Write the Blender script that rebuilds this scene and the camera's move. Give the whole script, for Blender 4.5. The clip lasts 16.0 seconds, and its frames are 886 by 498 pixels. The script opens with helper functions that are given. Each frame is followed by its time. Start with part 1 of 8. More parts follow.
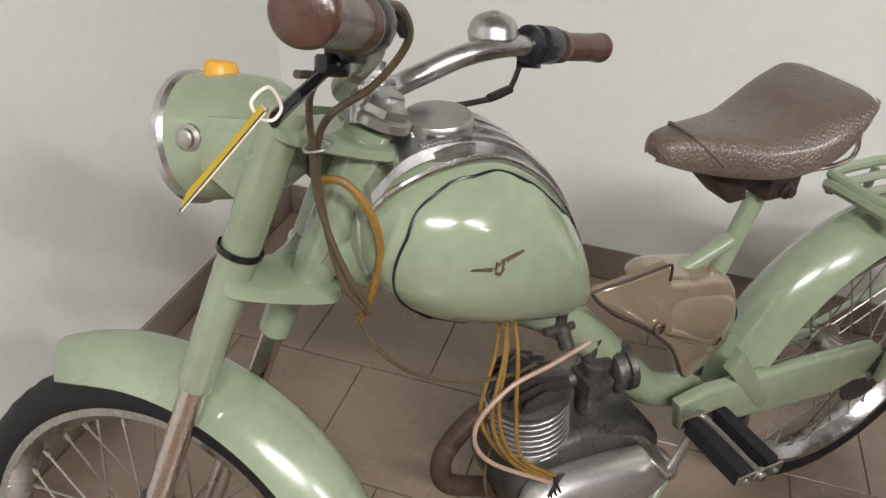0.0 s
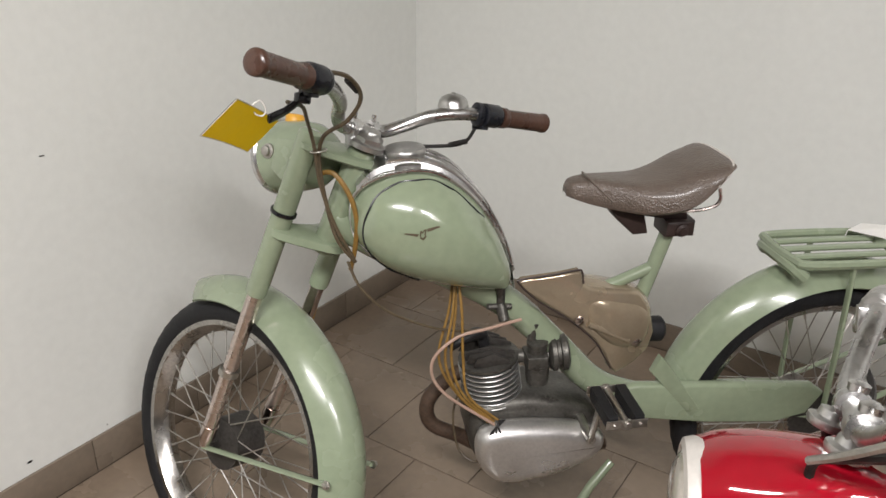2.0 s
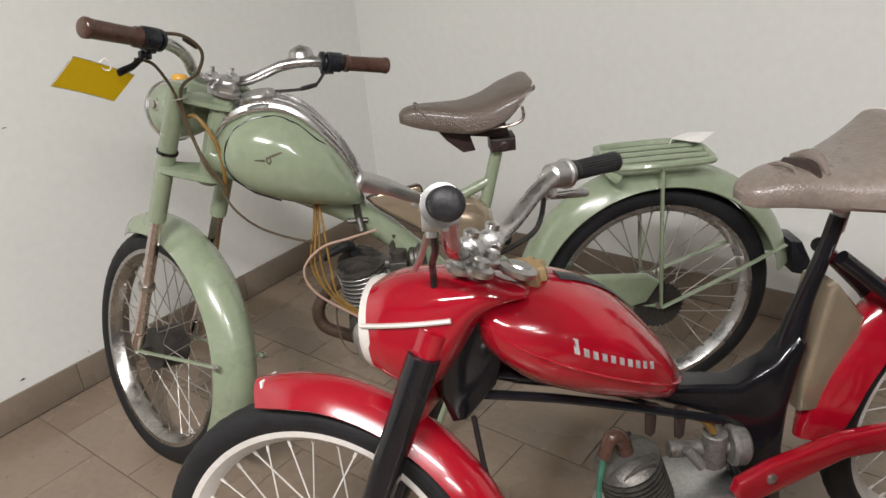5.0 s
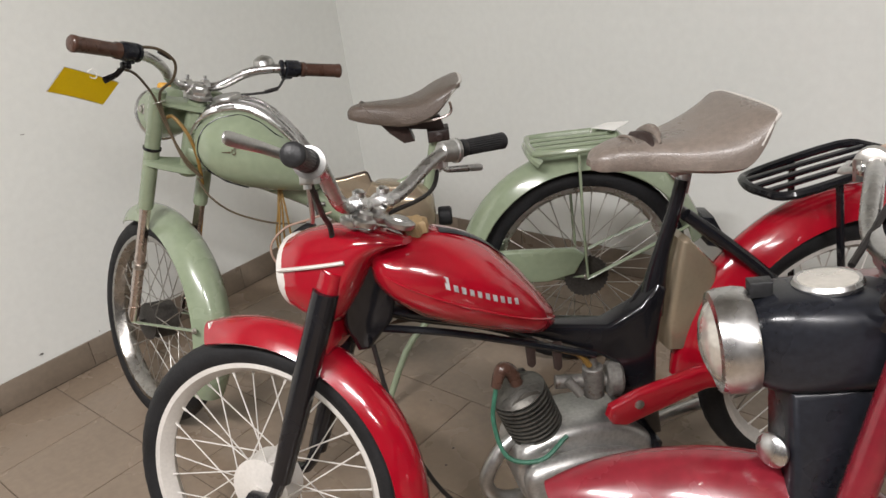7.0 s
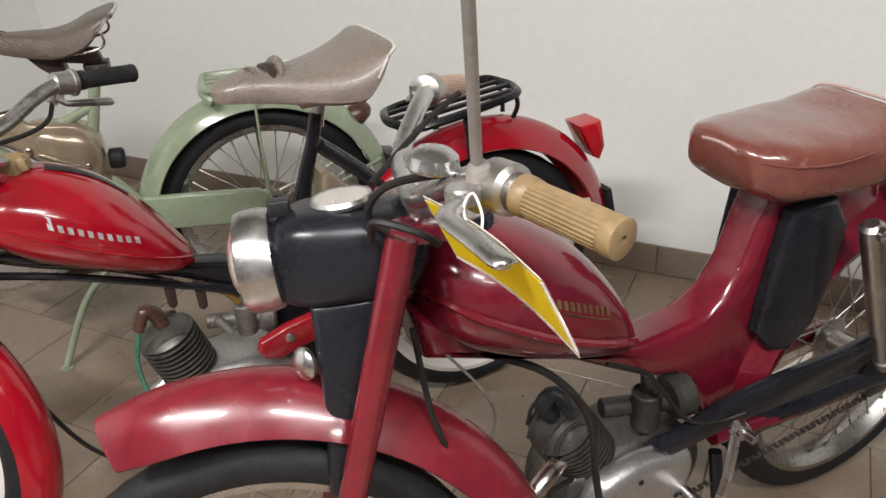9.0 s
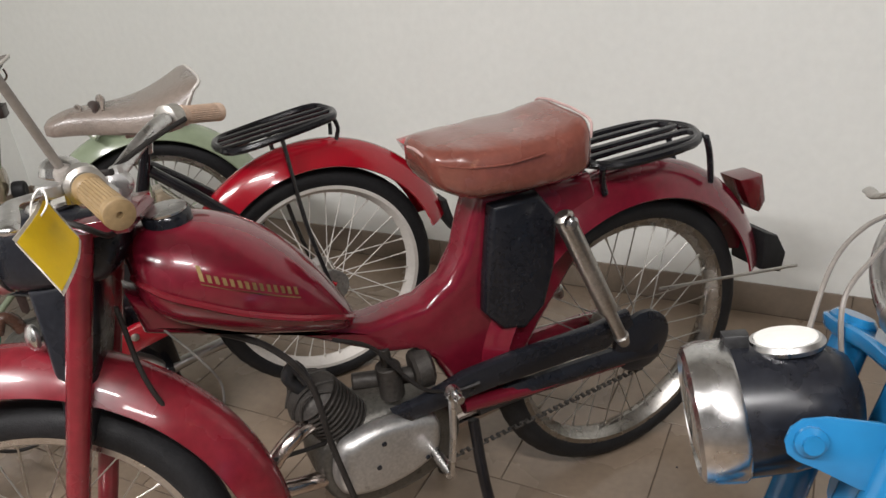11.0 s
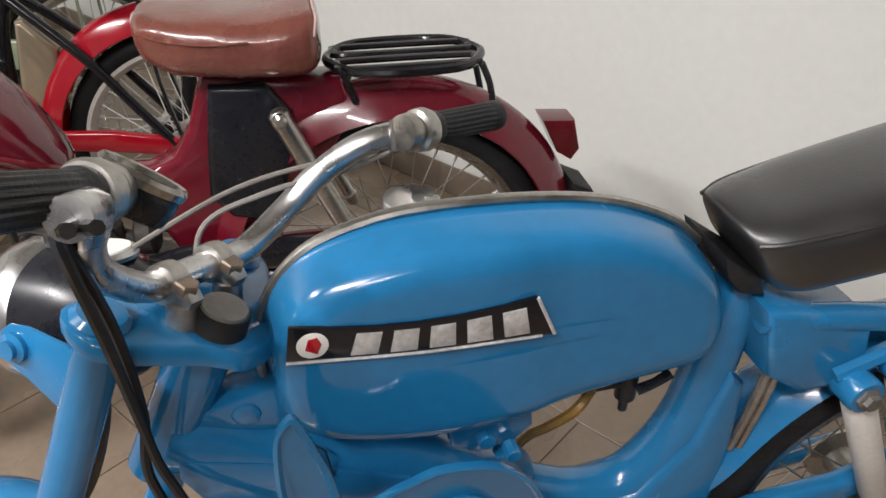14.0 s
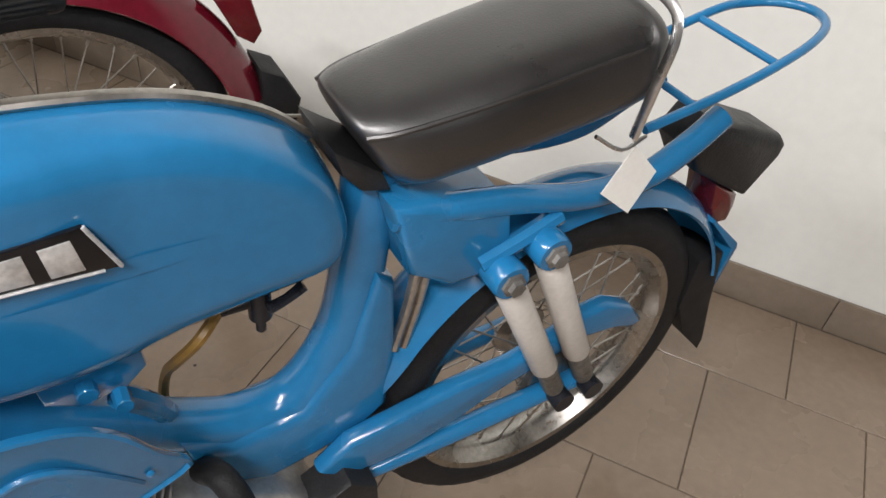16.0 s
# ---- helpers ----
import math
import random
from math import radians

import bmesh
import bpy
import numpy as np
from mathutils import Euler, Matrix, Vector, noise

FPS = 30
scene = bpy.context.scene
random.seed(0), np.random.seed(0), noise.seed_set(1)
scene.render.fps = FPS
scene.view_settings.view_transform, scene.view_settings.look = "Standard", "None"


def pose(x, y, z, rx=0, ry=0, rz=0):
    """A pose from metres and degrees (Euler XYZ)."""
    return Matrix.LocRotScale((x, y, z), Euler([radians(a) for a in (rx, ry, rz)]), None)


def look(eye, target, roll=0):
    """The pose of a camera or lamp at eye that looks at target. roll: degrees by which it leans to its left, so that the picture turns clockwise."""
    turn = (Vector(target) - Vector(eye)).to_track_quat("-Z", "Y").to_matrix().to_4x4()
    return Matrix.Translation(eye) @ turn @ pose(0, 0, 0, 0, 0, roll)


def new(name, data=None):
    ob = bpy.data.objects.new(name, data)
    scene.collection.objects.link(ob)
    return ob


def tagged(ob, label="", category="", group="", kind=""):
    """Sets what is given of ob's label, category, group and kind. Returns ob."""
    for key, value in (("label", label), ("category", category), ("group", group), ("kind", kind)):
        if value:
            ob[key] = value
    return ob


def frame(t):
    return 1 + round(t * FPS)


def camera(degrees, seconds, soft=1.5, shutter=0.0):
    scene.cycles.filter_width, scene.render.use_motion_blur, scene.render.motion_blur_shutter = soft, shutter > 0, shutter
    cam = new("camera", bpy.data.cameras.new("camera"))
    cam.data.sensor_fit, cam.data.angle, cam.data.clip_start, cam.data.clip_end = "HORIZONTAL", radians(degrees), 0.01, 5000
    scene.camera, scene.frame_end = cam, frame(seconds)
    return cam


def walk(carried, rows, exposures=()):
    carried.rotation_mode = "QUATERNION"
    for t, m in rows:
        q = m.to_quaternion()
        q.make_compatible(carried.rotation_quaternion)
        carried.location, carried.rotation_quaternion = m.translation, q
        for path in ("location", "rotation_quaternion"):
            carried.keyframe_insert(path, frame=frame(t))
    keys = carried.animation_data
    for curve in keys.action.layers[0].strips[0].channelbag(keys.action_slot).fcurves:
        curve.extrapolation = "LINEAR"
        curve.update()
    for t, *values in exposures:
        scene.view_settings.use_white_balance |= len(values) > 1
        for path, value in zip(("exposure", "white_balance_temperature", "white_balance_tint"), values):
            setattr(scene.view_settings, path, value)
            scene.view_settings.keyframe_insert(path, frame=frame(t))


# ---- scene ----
cam = camera(60.0, 16.0)
PATH = [
    (0, (0.939, -1.731, 1.171), (0.503, -0.124, 0.064), 3.6),
    (0.5, (1.127, -1.813, 1.176), (0.433, -0.188, 0.24), 3.8),
    (1, (1.276, -1.802, 1.225), (0.378, -0.245, 0.348), 4.0),
    (1.5, (1.357, -1.875, 1.228), (0.379, -0.325, 0.427), 2.2),
    (2, (1.479, -2.052, 1.239), (0.469, -0.536, 0.414), 0.6),
    (2.5, (1.589, -2.136, 1.271), (0.583, -0.627, 0.427), -0.9),
    (3, (1.721, -2.166, 1.276), (0.711, -0.665, 0.423), -2.6),
    (3.5, (1.91, -2.197, 1.256), (0.887, -0.705, 0.404), -4.7),
    (3.7, (1.953, -2.205, 1.257), (0.923, -0.714, 0.411), -5.6),
    (5.8, (2.08, -1.972, 1.207), (0.83, -0.693, 0.311), -5.6),
    (6, (2.129, -2.004, 1.214), (0.859, -0.747, 0.317), -6.0),
    (6.5, (2.268, -2.085, 1.232), (0.974, -0.827, 0.371), -6.7),
    (7, (2.353, -2.118, 1.223), (1.112, -0.779, 0.407), -7.8),
    (7.5, (2.402, -2.099, 1.197), (1.295, -0.644, 0.387), -7.5),
    (8, (2.438, -2.069, 1.161), (1.471, -0.537, 0.313), -5.5),
    (8.5, (2.497, -2.041, 1.163), (1.632, -0.484, 0.254), -4.3),
    (9, (2.59, -1.981, 1.174), (1.818, -0.415, 0.199), -2.7),
    (9.2, (2.614, -1.947, 1.171), (1.862, -0.396, 0.157), -2.0),
    (11.3, (3.173, -1.973, 1.194), (2.315, -0.397, 0.311), -5.9),
    (11.5, (3.23, -1.924, 1.186), (2.379, -0.342, 0.307), -5.2),
    (12, (3.317, -1.824, 1.185), (2.421, -0.265, 0.308), -3.4),
    (12.5, (3.442, -1.787, 1.186), (2.373, -0.338, 0.316), -3.8),
    (13, (3.601, -1.772, 1.207), (2.389, -0.458, 0.309), -3.4),
    (13.5, (3.655, -1.704, 1.198), (2.438, -0.446, 0.23), -2.2),
    (14, (3.649, -1.566, 1.162), (2.574, -0.302, 0.044), 0.8),
    (14.5, (3.613, -1.487, 1.111), (2.69, -0.264, -0.175), 4.7),
    (15, (3.615, -1.472, 1.089), (2.754, -0.296, -0.28), 5.9),
    (15.5, (3.657, -1.442, 1.106), (2.973, -0.159, -0.268), 8.4),
    (16, (3.731, -1.402, 1.124), (3.221, 0.013, -0.194), 7.7),
]
walk(cam, [(t, look(eye, target, roll)) for t, eye, target, roll in PATH], [(0, 0.0), (1.5, -0.14), (2.5, -0.14), (6, -0.16), (8, -0.18), (9, -0.10), (11.5, -0.28), (12.5, -0.38), (13.5, -0.22), (14.0, -0.12), (14.5, 0.06), (15.5, 0.12), (16.0, 0.14)])

# ---------------------------------------------------------------- world and lamps
world = bpy.data.worlds.new("world")
scene.world = world
world.use_nodes = True
world.node_tree.nodes["Background"].inputs[0].default_value = (0.55, 0.58, 0.62, 1)
world.node_tree.nodes["Background"].inputs[1].default_value = 0.02


# ---------------------------------------------------------------- materials
def mat(name, col, rough=0.5, metal=0.0, coat=0.0, var=0.12, scale=14.0, fine=160.0, bump=0.0, bscale=300.0,
        wear=None, wear_at=0.62, rvar=0.12, rand=0.0, emit=0.0):
    m = bpy.data.materials.new(name)
    m.use_nodes = True
    nt = m.node_tree
    nd, ln = nt.nodes, nt.links
    bs = nd["Principled BSDF"]
    tc = nd.new("ShaderNodeTexCoord")
    place = tc.outputs["Object"]
    if rand:
        who = nd.new("ShaderNodeObjectInfo")
        far_off = nd.new("ShaderNodeVectorMath")
        far_off.operation = "MULTIPLY_ADD"
        ln.new(who.outputs["Random"], far_off.inputs[0])
        far_off.inputs[1].default_value = (37.0, 61.0, 23.0)
        ln.new(tc.outputs["Object"], far_off.inputs[2])
        place = far_off.outputs[0]
    big = nd.new("ShaderNodeTexNoise")
    big.inputs["Scale"].default_value, big.inputs["Detail"].default_value = scale, 5
    small = nd.new("ShaderNodeTexNoise")
    small.inputs["Scale"].default_value, small.inputs["Detail"].default_value = fine, 3
    ln.new(place, big.inputs["Vector"])
    ln.new(place, small.inputs["Vector"])
    add = nd.new("ShaderNodeMath")
    add.operation = "ADD"
    ln.new(big.outputs["Fac"], add.inputs[0])
    ln.new(small.outputs["Fac"], add.inputs[1])
    ramp = nd.new("ShaderNodeMapRange")
    ramp.inputs[1].default_value, ramp.inputs[2].default_value = 0.7, 1.3
    ramp.inputs[3].default_value, ramp.inputs[4].default_value = 1 - var, 1 + var
    ln.new(add.outputs[0], ramp.inputs[0])
    mul = nd.new("ShaderNodeVectorMath")
    mul.operation = "SCALE"
    mul.inputs[0].default_value = col
    ln.new(ramp.outputs[0], mul.inputs["Scale"])
    out = mul.outputs[0]
    if rand:
        oi = nd.new("ShaderNodeObjectInfo")
        rr = nd.new("ShaderNodeMapRange")
        rr.inputs[3].default_value, rr.inputs[4].default_value = 1 - rand, 1 + rand
        ln.new(oi.outputs["Random"], rr.inputs[0])
        sc = nd.new("ShaderNodeVectorMath")
        sc.operation = "SCALE"
        ln.new(out, sc.inputs[0])
        ln.new(rr.outputs[0], sc.inputs["Scale"])
        out = sc.outputs[0]
    if wear:
        wn = nd.new("ShaderNodeTexNoise")
        wn.inputs["Scale"].default_value, wn.inputs["Detail"].default_value = scale * 2.2, 9
        wn.inputs["Roughness"].default_value = 0.68
        ln.new(place, wn.inputs["Vector"])
        wr = nd.new("ShaderNodeMapRange")
        wr.inputs[1].default_value, wr.inputs[2].default_value = wear_at, wear_at + 0.09
        ln.new(wn.outputs["Fac"], wr.inputs[0])
        mx = nd.new("ShaderNodeMix")
        mx.data_type = "RGBA"
        ln.new(wr.outputs[0], mx.inputs[0])
        ln.new(out, mx.inputs[6])
        mx.inputs[7].default_value = (*wear, 1)
        out = mx.outputs[2]
    ln.new(out, bs.inputs["Base Color"])
    rr = nd.new("ShaderNodeMapRange")
    rr.inputs[1].default_value, rr.inputs[2].default_value = 0.35, 0.65
    rr.inputs[3].default_value, rr.inputs[4].default_value = max(0.02, rough - rvar * 0.5), min(1, rough + rvar)
    ln.new(big.outputs["Fac"], rr.inputs[0])
    ln.new(rr.outputs[0], bs.inputs["Roughness"])
    bs.inputs["Metallic"].default_value = metal
    bs.inputs["Coat Weight"].default_value = coat
    bs.inputs["Coat Roughness"].default_value = 0.035
    if bump:
        bn = nd.new("ShaderNodeTexNoise")
        bn.inputs["Scale"].default_value, bn.inputs["Detail"].default_value = bscale, 4
        ln.new(place, bn.inputs["Vector"])
        bp = nd.new("ShaderNodeBump")
        bp.inputs["Strength"].default_value, bp.inputs["Distance"].default_value = bump, 0.004
        ln.new(bn.outputs["Fac"], bp.inputs["Height"])
        ln.new(bp.outputs[0], bs.inputs["Normal"])
    if emit:
        bs.inputs["Emission Color"].default_value = (*col, 1)
        bs.inputs["Emission Strength"].default_value = emit
    return m


def leather(name, col, cell=260.0, strength=0.6, rough=0.5, wear=None):
    """Grained hide: a cell pattern as relief."""
    m = mat(name, col, rough, var=0.18, scale=9, fine=90, wear=wear, wear_at=0.66)
    nd, ln = m.node_tree.nodes, m.node_tree.links
    tc = nd.new("ShaderNodeTexCoord")
    vo = nd.new("ShaderNodeTexVoronoi")
    vo.inputs["Scale"].default_value = cell
    ln.new(tc.outputs["Object"], vo.inputs["Vector"])
    bp = nd.new("ShaderNodeBump")
    bp.inputs["Strength"].default_value, bp.inputs["Distance"].default_value = strength, 0.003
    ln.new(vo.outputs["Distance"], bp.inputs["Height"])
    ln.new(bp.outputs[0], nd["Principled BSDF"].inputs["Normal"])
    return m


M_WALL = mat("wall_paint", (0.76, 0.77, 0.735), 0.36, var=0.03, scale=1.6, fine=40, bump=0.08, bscale=60, rvar=0.15)
M_CEIL = mat("ceiling_paint", (0.50, 0.50, 0.485), 0.8, var=0.03, scale=2)
M_TILE = mat("floor_tile", (0.225, 0.172, 0.126), 0.22, var=0.09, scale=3.2, fine=55, bump=0.05, bscale=90, rand=0.05, rvar=0.2,
             wear=(0.205, 0.162, 0.122), wear_at=0.70)
M_TILEFAR = mat("outer_floor_tile", (0.225, 0.172, 0.126), 0.24, var=0.07, scale=5.0, fine=55, rvar=0.1)
M_BASE = mat("baseboard_tile", (0.20, 0.160, 0.122), 0.32, var=0.10, scale=4, fine=60, rand=0.05, bump=0.05, bscale=90)
M_GROUT = mat("grout", (0.11, 0.083, 0.060), 0.9, var=0.25, scale=6)
M_GREEN = mat("sage_green_enamel", (0.255, 0.305, 0.205), 0.19, coat=0.6, var=0.07, scale=7, fine=60, wear=(0.20, 0.20, 0.12), wear_at=0.73)
M_RED = mat("bright_red_enamel", (0.31, 0.004, 0.014), 0.13, coat=0.7, var=0.08, scale=6, fine=50)
M_DARKRED = mat("maroon_enamel", (0.140, 0.007, 0.018), 0.16, coat=0.45, var=0.16, scale=8, fine=70, wear=(0.11, 0.02, 0.02), wear_at=0.70)
M_FADED = mat("faded_red_enamel", (0.165, 0.011, 0.019), 0.22, coat=0.45, var=0.18, scale=9, fine=70, wear=(0.15, 0.03, 0.025), wear_at=0.66)
M_BLUE = mat("sky_blue_enamel", (0.014, 0.160, 0.36), 0.16, coat=0.45, var=0.07, scale=7, fine=60, wear=(0.03, 0.12, 0.25), wear_at=0.74)
M_RIM = mat("dulled_chrome_rim", (0.40, 0.385, 0.36), 0.24, metal=1, var=0.25, scale=16, wear=(0.17, 0.12, 0.08), wear_at=0.60)
M_NICKEL = mat("brushed_nickel", (0.50, 0.495, 0.48), 0.34, metal=1, var=0.12, scale=20)
M_CHROME = mat("chrome", (0.58, 0.575, 0.57), 0.25, metal=1, var=0.14, scale=24, bump=0.03, bscale=120, wear=(0.32, 0.27, 0.22), wear_at=0.70)
M_DULL = mat("dull_steel", (0.46, 0.44, 0.41), 0.34, metal=1, var=0.2, scale=18, wear=(0.17, 0.11, 0.07), wear_at=0.62)
M_PINKSTEEL = mat("worn_copper_tinted_chrome", (0.60, 0.52, 0.48), 0.20, metal=1, var=0.15, scale=20, wear=(0.30, 0.20, 0.14), wear_at=0.70)
M_ALU = mat("cast_aluminium", (0.47, 0.465, 0.45), 0.36, metal=0.85, var=0.18, scale=12, bump=0.15, bscale=260, wear=(0.16, 0.14, 0.11), wear_at=0.64)
M_POLISH = mat("polished_aluminium", (0.70, 0.69, 0.675), 0.30, metal=0.85, var=0.10, scale=14, bump=0.04, bscale=200)
M_ALUDIRT = mat("oily_aluminium", (0.115, 0.11, 0.098), 0.42, metal=0.7, var=0.3, scale=16, bump=0.2, bscale=240, wear=(0.05, 0.045, 0.04), wear_at=0.56)
M_IRON = mat("grey_cast_iron", (0.20, 0.19, 0.175), 0.55, metal=0.6, var=0.3, scale=22, bump=0.2, bscale=300, wear=(0.09, 0.055, 0.035), wear_at=0.6)
M_BLACK = mat("black_enamel", (0.008, 0.008, 0.010), 0.16, coat=0.3, var=0.25, scale=12)
M_SATIN = mat("faded_black_paint", (0.012, 0.013, 0.017), 0.24, var=0.35, scale=10, wear=(0.035, 0.035, 0.038), wear_at=0.68)
M_RUBBER = mat("tyre_rubber", (0.014, 0.014, 0.015), 0.55, var=0.3, scale=18, bump=0.25, bscale=420)
M_PLASTIC = mat("black_plastic", (0.02, 0.02, 0.021), 0.42, var=0.25, scale=20, bump=0.15, bscale=300)
M_CABLE = mat("olive_cable_sheath", (0.085, 0.062, 0.035), 0.5, var=0.3, scale=30)
M_BLKCABLE = mat("black_cable_sheath", (0.018, 0.016, 0.015), 0.45, var=0.3, scale=30)
M_YWIRE = mat("ochre_wire", (0.23, 0.13, 0.028), 0.5, var=0.25, scale=40)
M_PINKHOSE = mat("pale_pink_hose", (0.40, 0.27, 0.21), 0.45, var=0.15, scale=30)
M_GRNWIRE = mat("dark_green_wire", (0.03, 0.12, 0.075), 0.45, var=0.3, scale=30)
M_CHAMP = mat("champagne_lacquer", (0.35, 0.285, 0.20), 0.17, metal=0.5, coat=0.5, var=0.06, scale=8)
M_BROWN = mat("brown_plastic", (0.072, 0.036, 0.025), 0.26, var=0.22, scale=18, bump=0.1, bscale=200)
M_CREAM = mat("aged_cream_plastic", (0.24, 0.165, 0.082), 0.42, var=0.2, scale=16, wear=(0.30, 0.20, 0.09), wear_at=0.63)
M_PINKGRIP = mat("beige_rubber", (0.55, 0.40, 0.30), 0.5, var=0.15, scale=18)
M_HIDE = leather("grained_taupe_leather", (0.115, 0.088, 0.070), 300, 0.50, 0.34, wear=(0.30, 0.25, 0.20))
M_HIDE2 = leather("worn_taupe_vinyl", (0.195, 0.160, 0.135), 300, 0.24, 0.30, wear=(0.20, 0.15, 0.12))
M_BRHIDE = leather("red_brown_vinyl", (0.175, 0.055, 0.040), 120, 0.10, 0.22, wear=(0.34, 0.16, 0.10))
M_BLKHIDE = leather("black_vinyl", (0.013, 0.0125, 0.0135), 420, 0.05, 0.32)
for m_ in (M_HIDE, M_HIDE2):
    m_.node_tree.nodes["Principled BSDF"].inputs["Coat Weight"].default_value = 0.35
    m_.node_tree.nodes["Principled BSDF"].inputs["Coat Roughness"].default_value = 0.2
M_BRHIDE.node_tree.nodes["Principled BSDF"].inputs["Coat Weight"].default_value = 0.8
M_BRHIDE.node_tree.nodes["Principled BSDF"].inputs["Coat Roughness"].default_value = 0.12
M_BLKHIDE.node_tree.nodes["Principled BSDF"].inputs["Coat Weight"].default_value = 0.6
M_BLKHIDE.node_tree.nodes["Principled BSDF"].inputs["Coat Roughness"].default_value = 0.27
M_WHITE = mat("white_card", (0.80, 0.79, 0.75), 0.6, var=0.04)
M_PAINTWHITE = mat("grey_white_paint", (0.58, 0.55, 0.51), 0.4, var=0.08, scale=12, wear=(0.30, 0.25, 0.2), wear_at=0.70)
M_CARD = mat("yellow_card", (0.90, 0.70, 0.014), 0.55, var=0.05, coat=0.0, scale=12)
nt_ = M_CARD.node_tree
thru, both = nt_.nodes.new("ShaderNodeBsdfTranslucent"), nt_.nodes.new("ShaderNodeMixShader")
thru.inputs["Color"].default_value = (0.95, 0.78, 0.02, 1)
both.inputs[0].default_value = 0.45
nt_.links.new(nt_.nodes["Principled BSDF"].outputs[0], both.inputs[1])
nt_.links.new(thru.outputs[0], both.inputs[2])
nt_.links.new(both.outputs[0], nt_.nodes["Material Output"].inputs["Surface"])
M_SLEEVE = mat("clear_sleeve_rim", (0.62, 0.58, 0.50), 0.25, var=0.05)
M_INK = mat("dark_ink", (0.09, 0.062, 0.02), 0.6)
M_GOLD = mat("gilt_lettering", (0.27, 0.19, 0.08), 0.4, metal=0.7, var=0.2)
M_SILVER = mat("silver_lettering", (0.60, 0.60, 0.60), 0.35, metal=0.5, var=0.25, scale=40)
M_REDLENS = mat("red_lens", (0.42, 0.006, 0.012), 0.12, coat=0.6, var=0.1)
M_STEM = mat("grey_stem_paint", (0.22, 0.20, 0.18), 0.4, var=0.15, scale=14)
M_SCUFF = mat("scuffed_grey", (0.25, 0.23, 0.21), 0.7, var=0.2)
M_DARKLENS = mat("dark_red_lens", (0.11, 0.006, 0.010), 0.15, coat=0.5, var=0.15)
# dark tone for the unseen walls, set to weaken the light they bounce back
M_LOWBOUNCE = mat("unseen_wall_low_bounce", (0.105, 0.102, 0.098), 0.6, var=0.05, scale=1.2)
M_SOOT = mat("sooty_iron", (0.055, 0.05, 0.045), 0.5, metal=0.4, var=0.35, scale=22, bump=0.2, bscale=300, wear=(0.12, 0.11, 0.10), wear_at=0.68)
M_DKBROWN = mat("dark_brown_paint", (0.035, 0.022, 0.019), 0.4, var=0.25, scale=18)
M_TIE = mat("white_plastic_tie", (0.78, 0.76, 0.72), 0.4, var=0.05)
M_RUSTSTEEL = mat("browned_steel", (0.30, 0.235, 0.18), 0.45, metal=0.75, var=0.25, scale=40, wear=(0.14, 0.08, 0.05), wear_at=0.6)
M_RUSTPIPE = mat("rusted_pipe", (0.085, 0.055, 0.038), 0.5, metal=0.35, var=0.35, scale=30, bump=0.12, bscale=260, wear=(0.16, 0.11, 0.075), wear_at=0.62)
M_ORANGE = mat("orange_plastic", (0.70, 0.36, 0.04), 0.4, var=0.1)
M_GLASS = mat("lamp_glass", (0.62, 0.58, 0.52), 0.06, metal=0.55, coat=1.0, var=0.12, scale=30)
M_FLESH = mat("pale_pink_paint", (0.50, 0.34, 0.32), 0.4, var=0.1, scale=20)
M_TUBE = mat("lamp_diffuser", (1.0, 0.965, 0.90), 0.5, var=0.0, emit=9.0)


for m_, lvl in ((M_BLACK, 0.32), (M_SATIN, 0.38), (M_PLASTIC, 0.3), (M_RUBBER, 0.25), (M_BLKHIDE, 0.9), (M_SOOT, 0.3), (M_BLKCABLE, 0.3)):
    m_.node_tree.nodes["Principled BSDF"].inputs["Specular IOR Level"].default_value = lvl


# ---------------------------------------------------------------- mesh tools
def finish(bm, sharp=38):
    bmesh.ops.recalc_face_normals(bm, faces=bm.faces)
    lim = radians(sharp)
    for f in bm.faces:
        f.smooth = True
    for e in bm.edges:
        if len(e.link_faces) == 2 and e.calc_face_angle(0) > lim:
            e.smooth = False
    return bm


def mesh_of(name, bm, material):
    finish(bm)
    me = bpy.data.meshes.new(name)
    bm.to_mesh(me)
    bm.free()
    me.materials.append(material)
    return me


def part(name, bm, material, parent, label="", m=None):
    """Links a bmesh as one mesh object under a thing or a part."""
    if m is not None:
        bm.transform(m)
    ob = new(name, mesh_of(name, bm, material))
    ob.parent = parent
    if label:
        ob["label"] = label
    return ob


def thing(name, label, category, m=None, group="", kind=""):
    e = new(name)
    e.empty_display_size = 0.1
    if m is not None:
        e.matrix_basis = m
    return tagged(e, label, category, group, kind)


def solo(name, bm, material, label, category, m=None, group="", kind=""):
    ob = new(name, mesh_of(name, bm, material))
    if m is not None:
        ob.matrix_basis = m
    return tagged(ob, label, category, group, kind)


def spline(pts, per=5, closed=False):
    """Points on a smooth curve through pts."""
    p = [Vector(q) for q in pts]
    n = len(p)
    if n < 3:
        return p
    out = []
    for i in range(n if closed else n - 1):
        a = p[i - 1] if (i or closed) else p[0] * 2 - p[1]
        b, c = p[i], p[(i + 1) % n]
        d = p[(i + 2) % n] if (i + 2 < n or closed) else p[-1] * 2 - p[-2]
        for k in range(per):
            t = k / per
            out.append(0.5 * ((2 * b) + (c - a) * t + (2 * a - 5 * b + 4 * c - d) * t * t + (3 * b - a - 3 * c + d) * t ** 3))
    if not closed:
        out.append(p[-1])
    return out


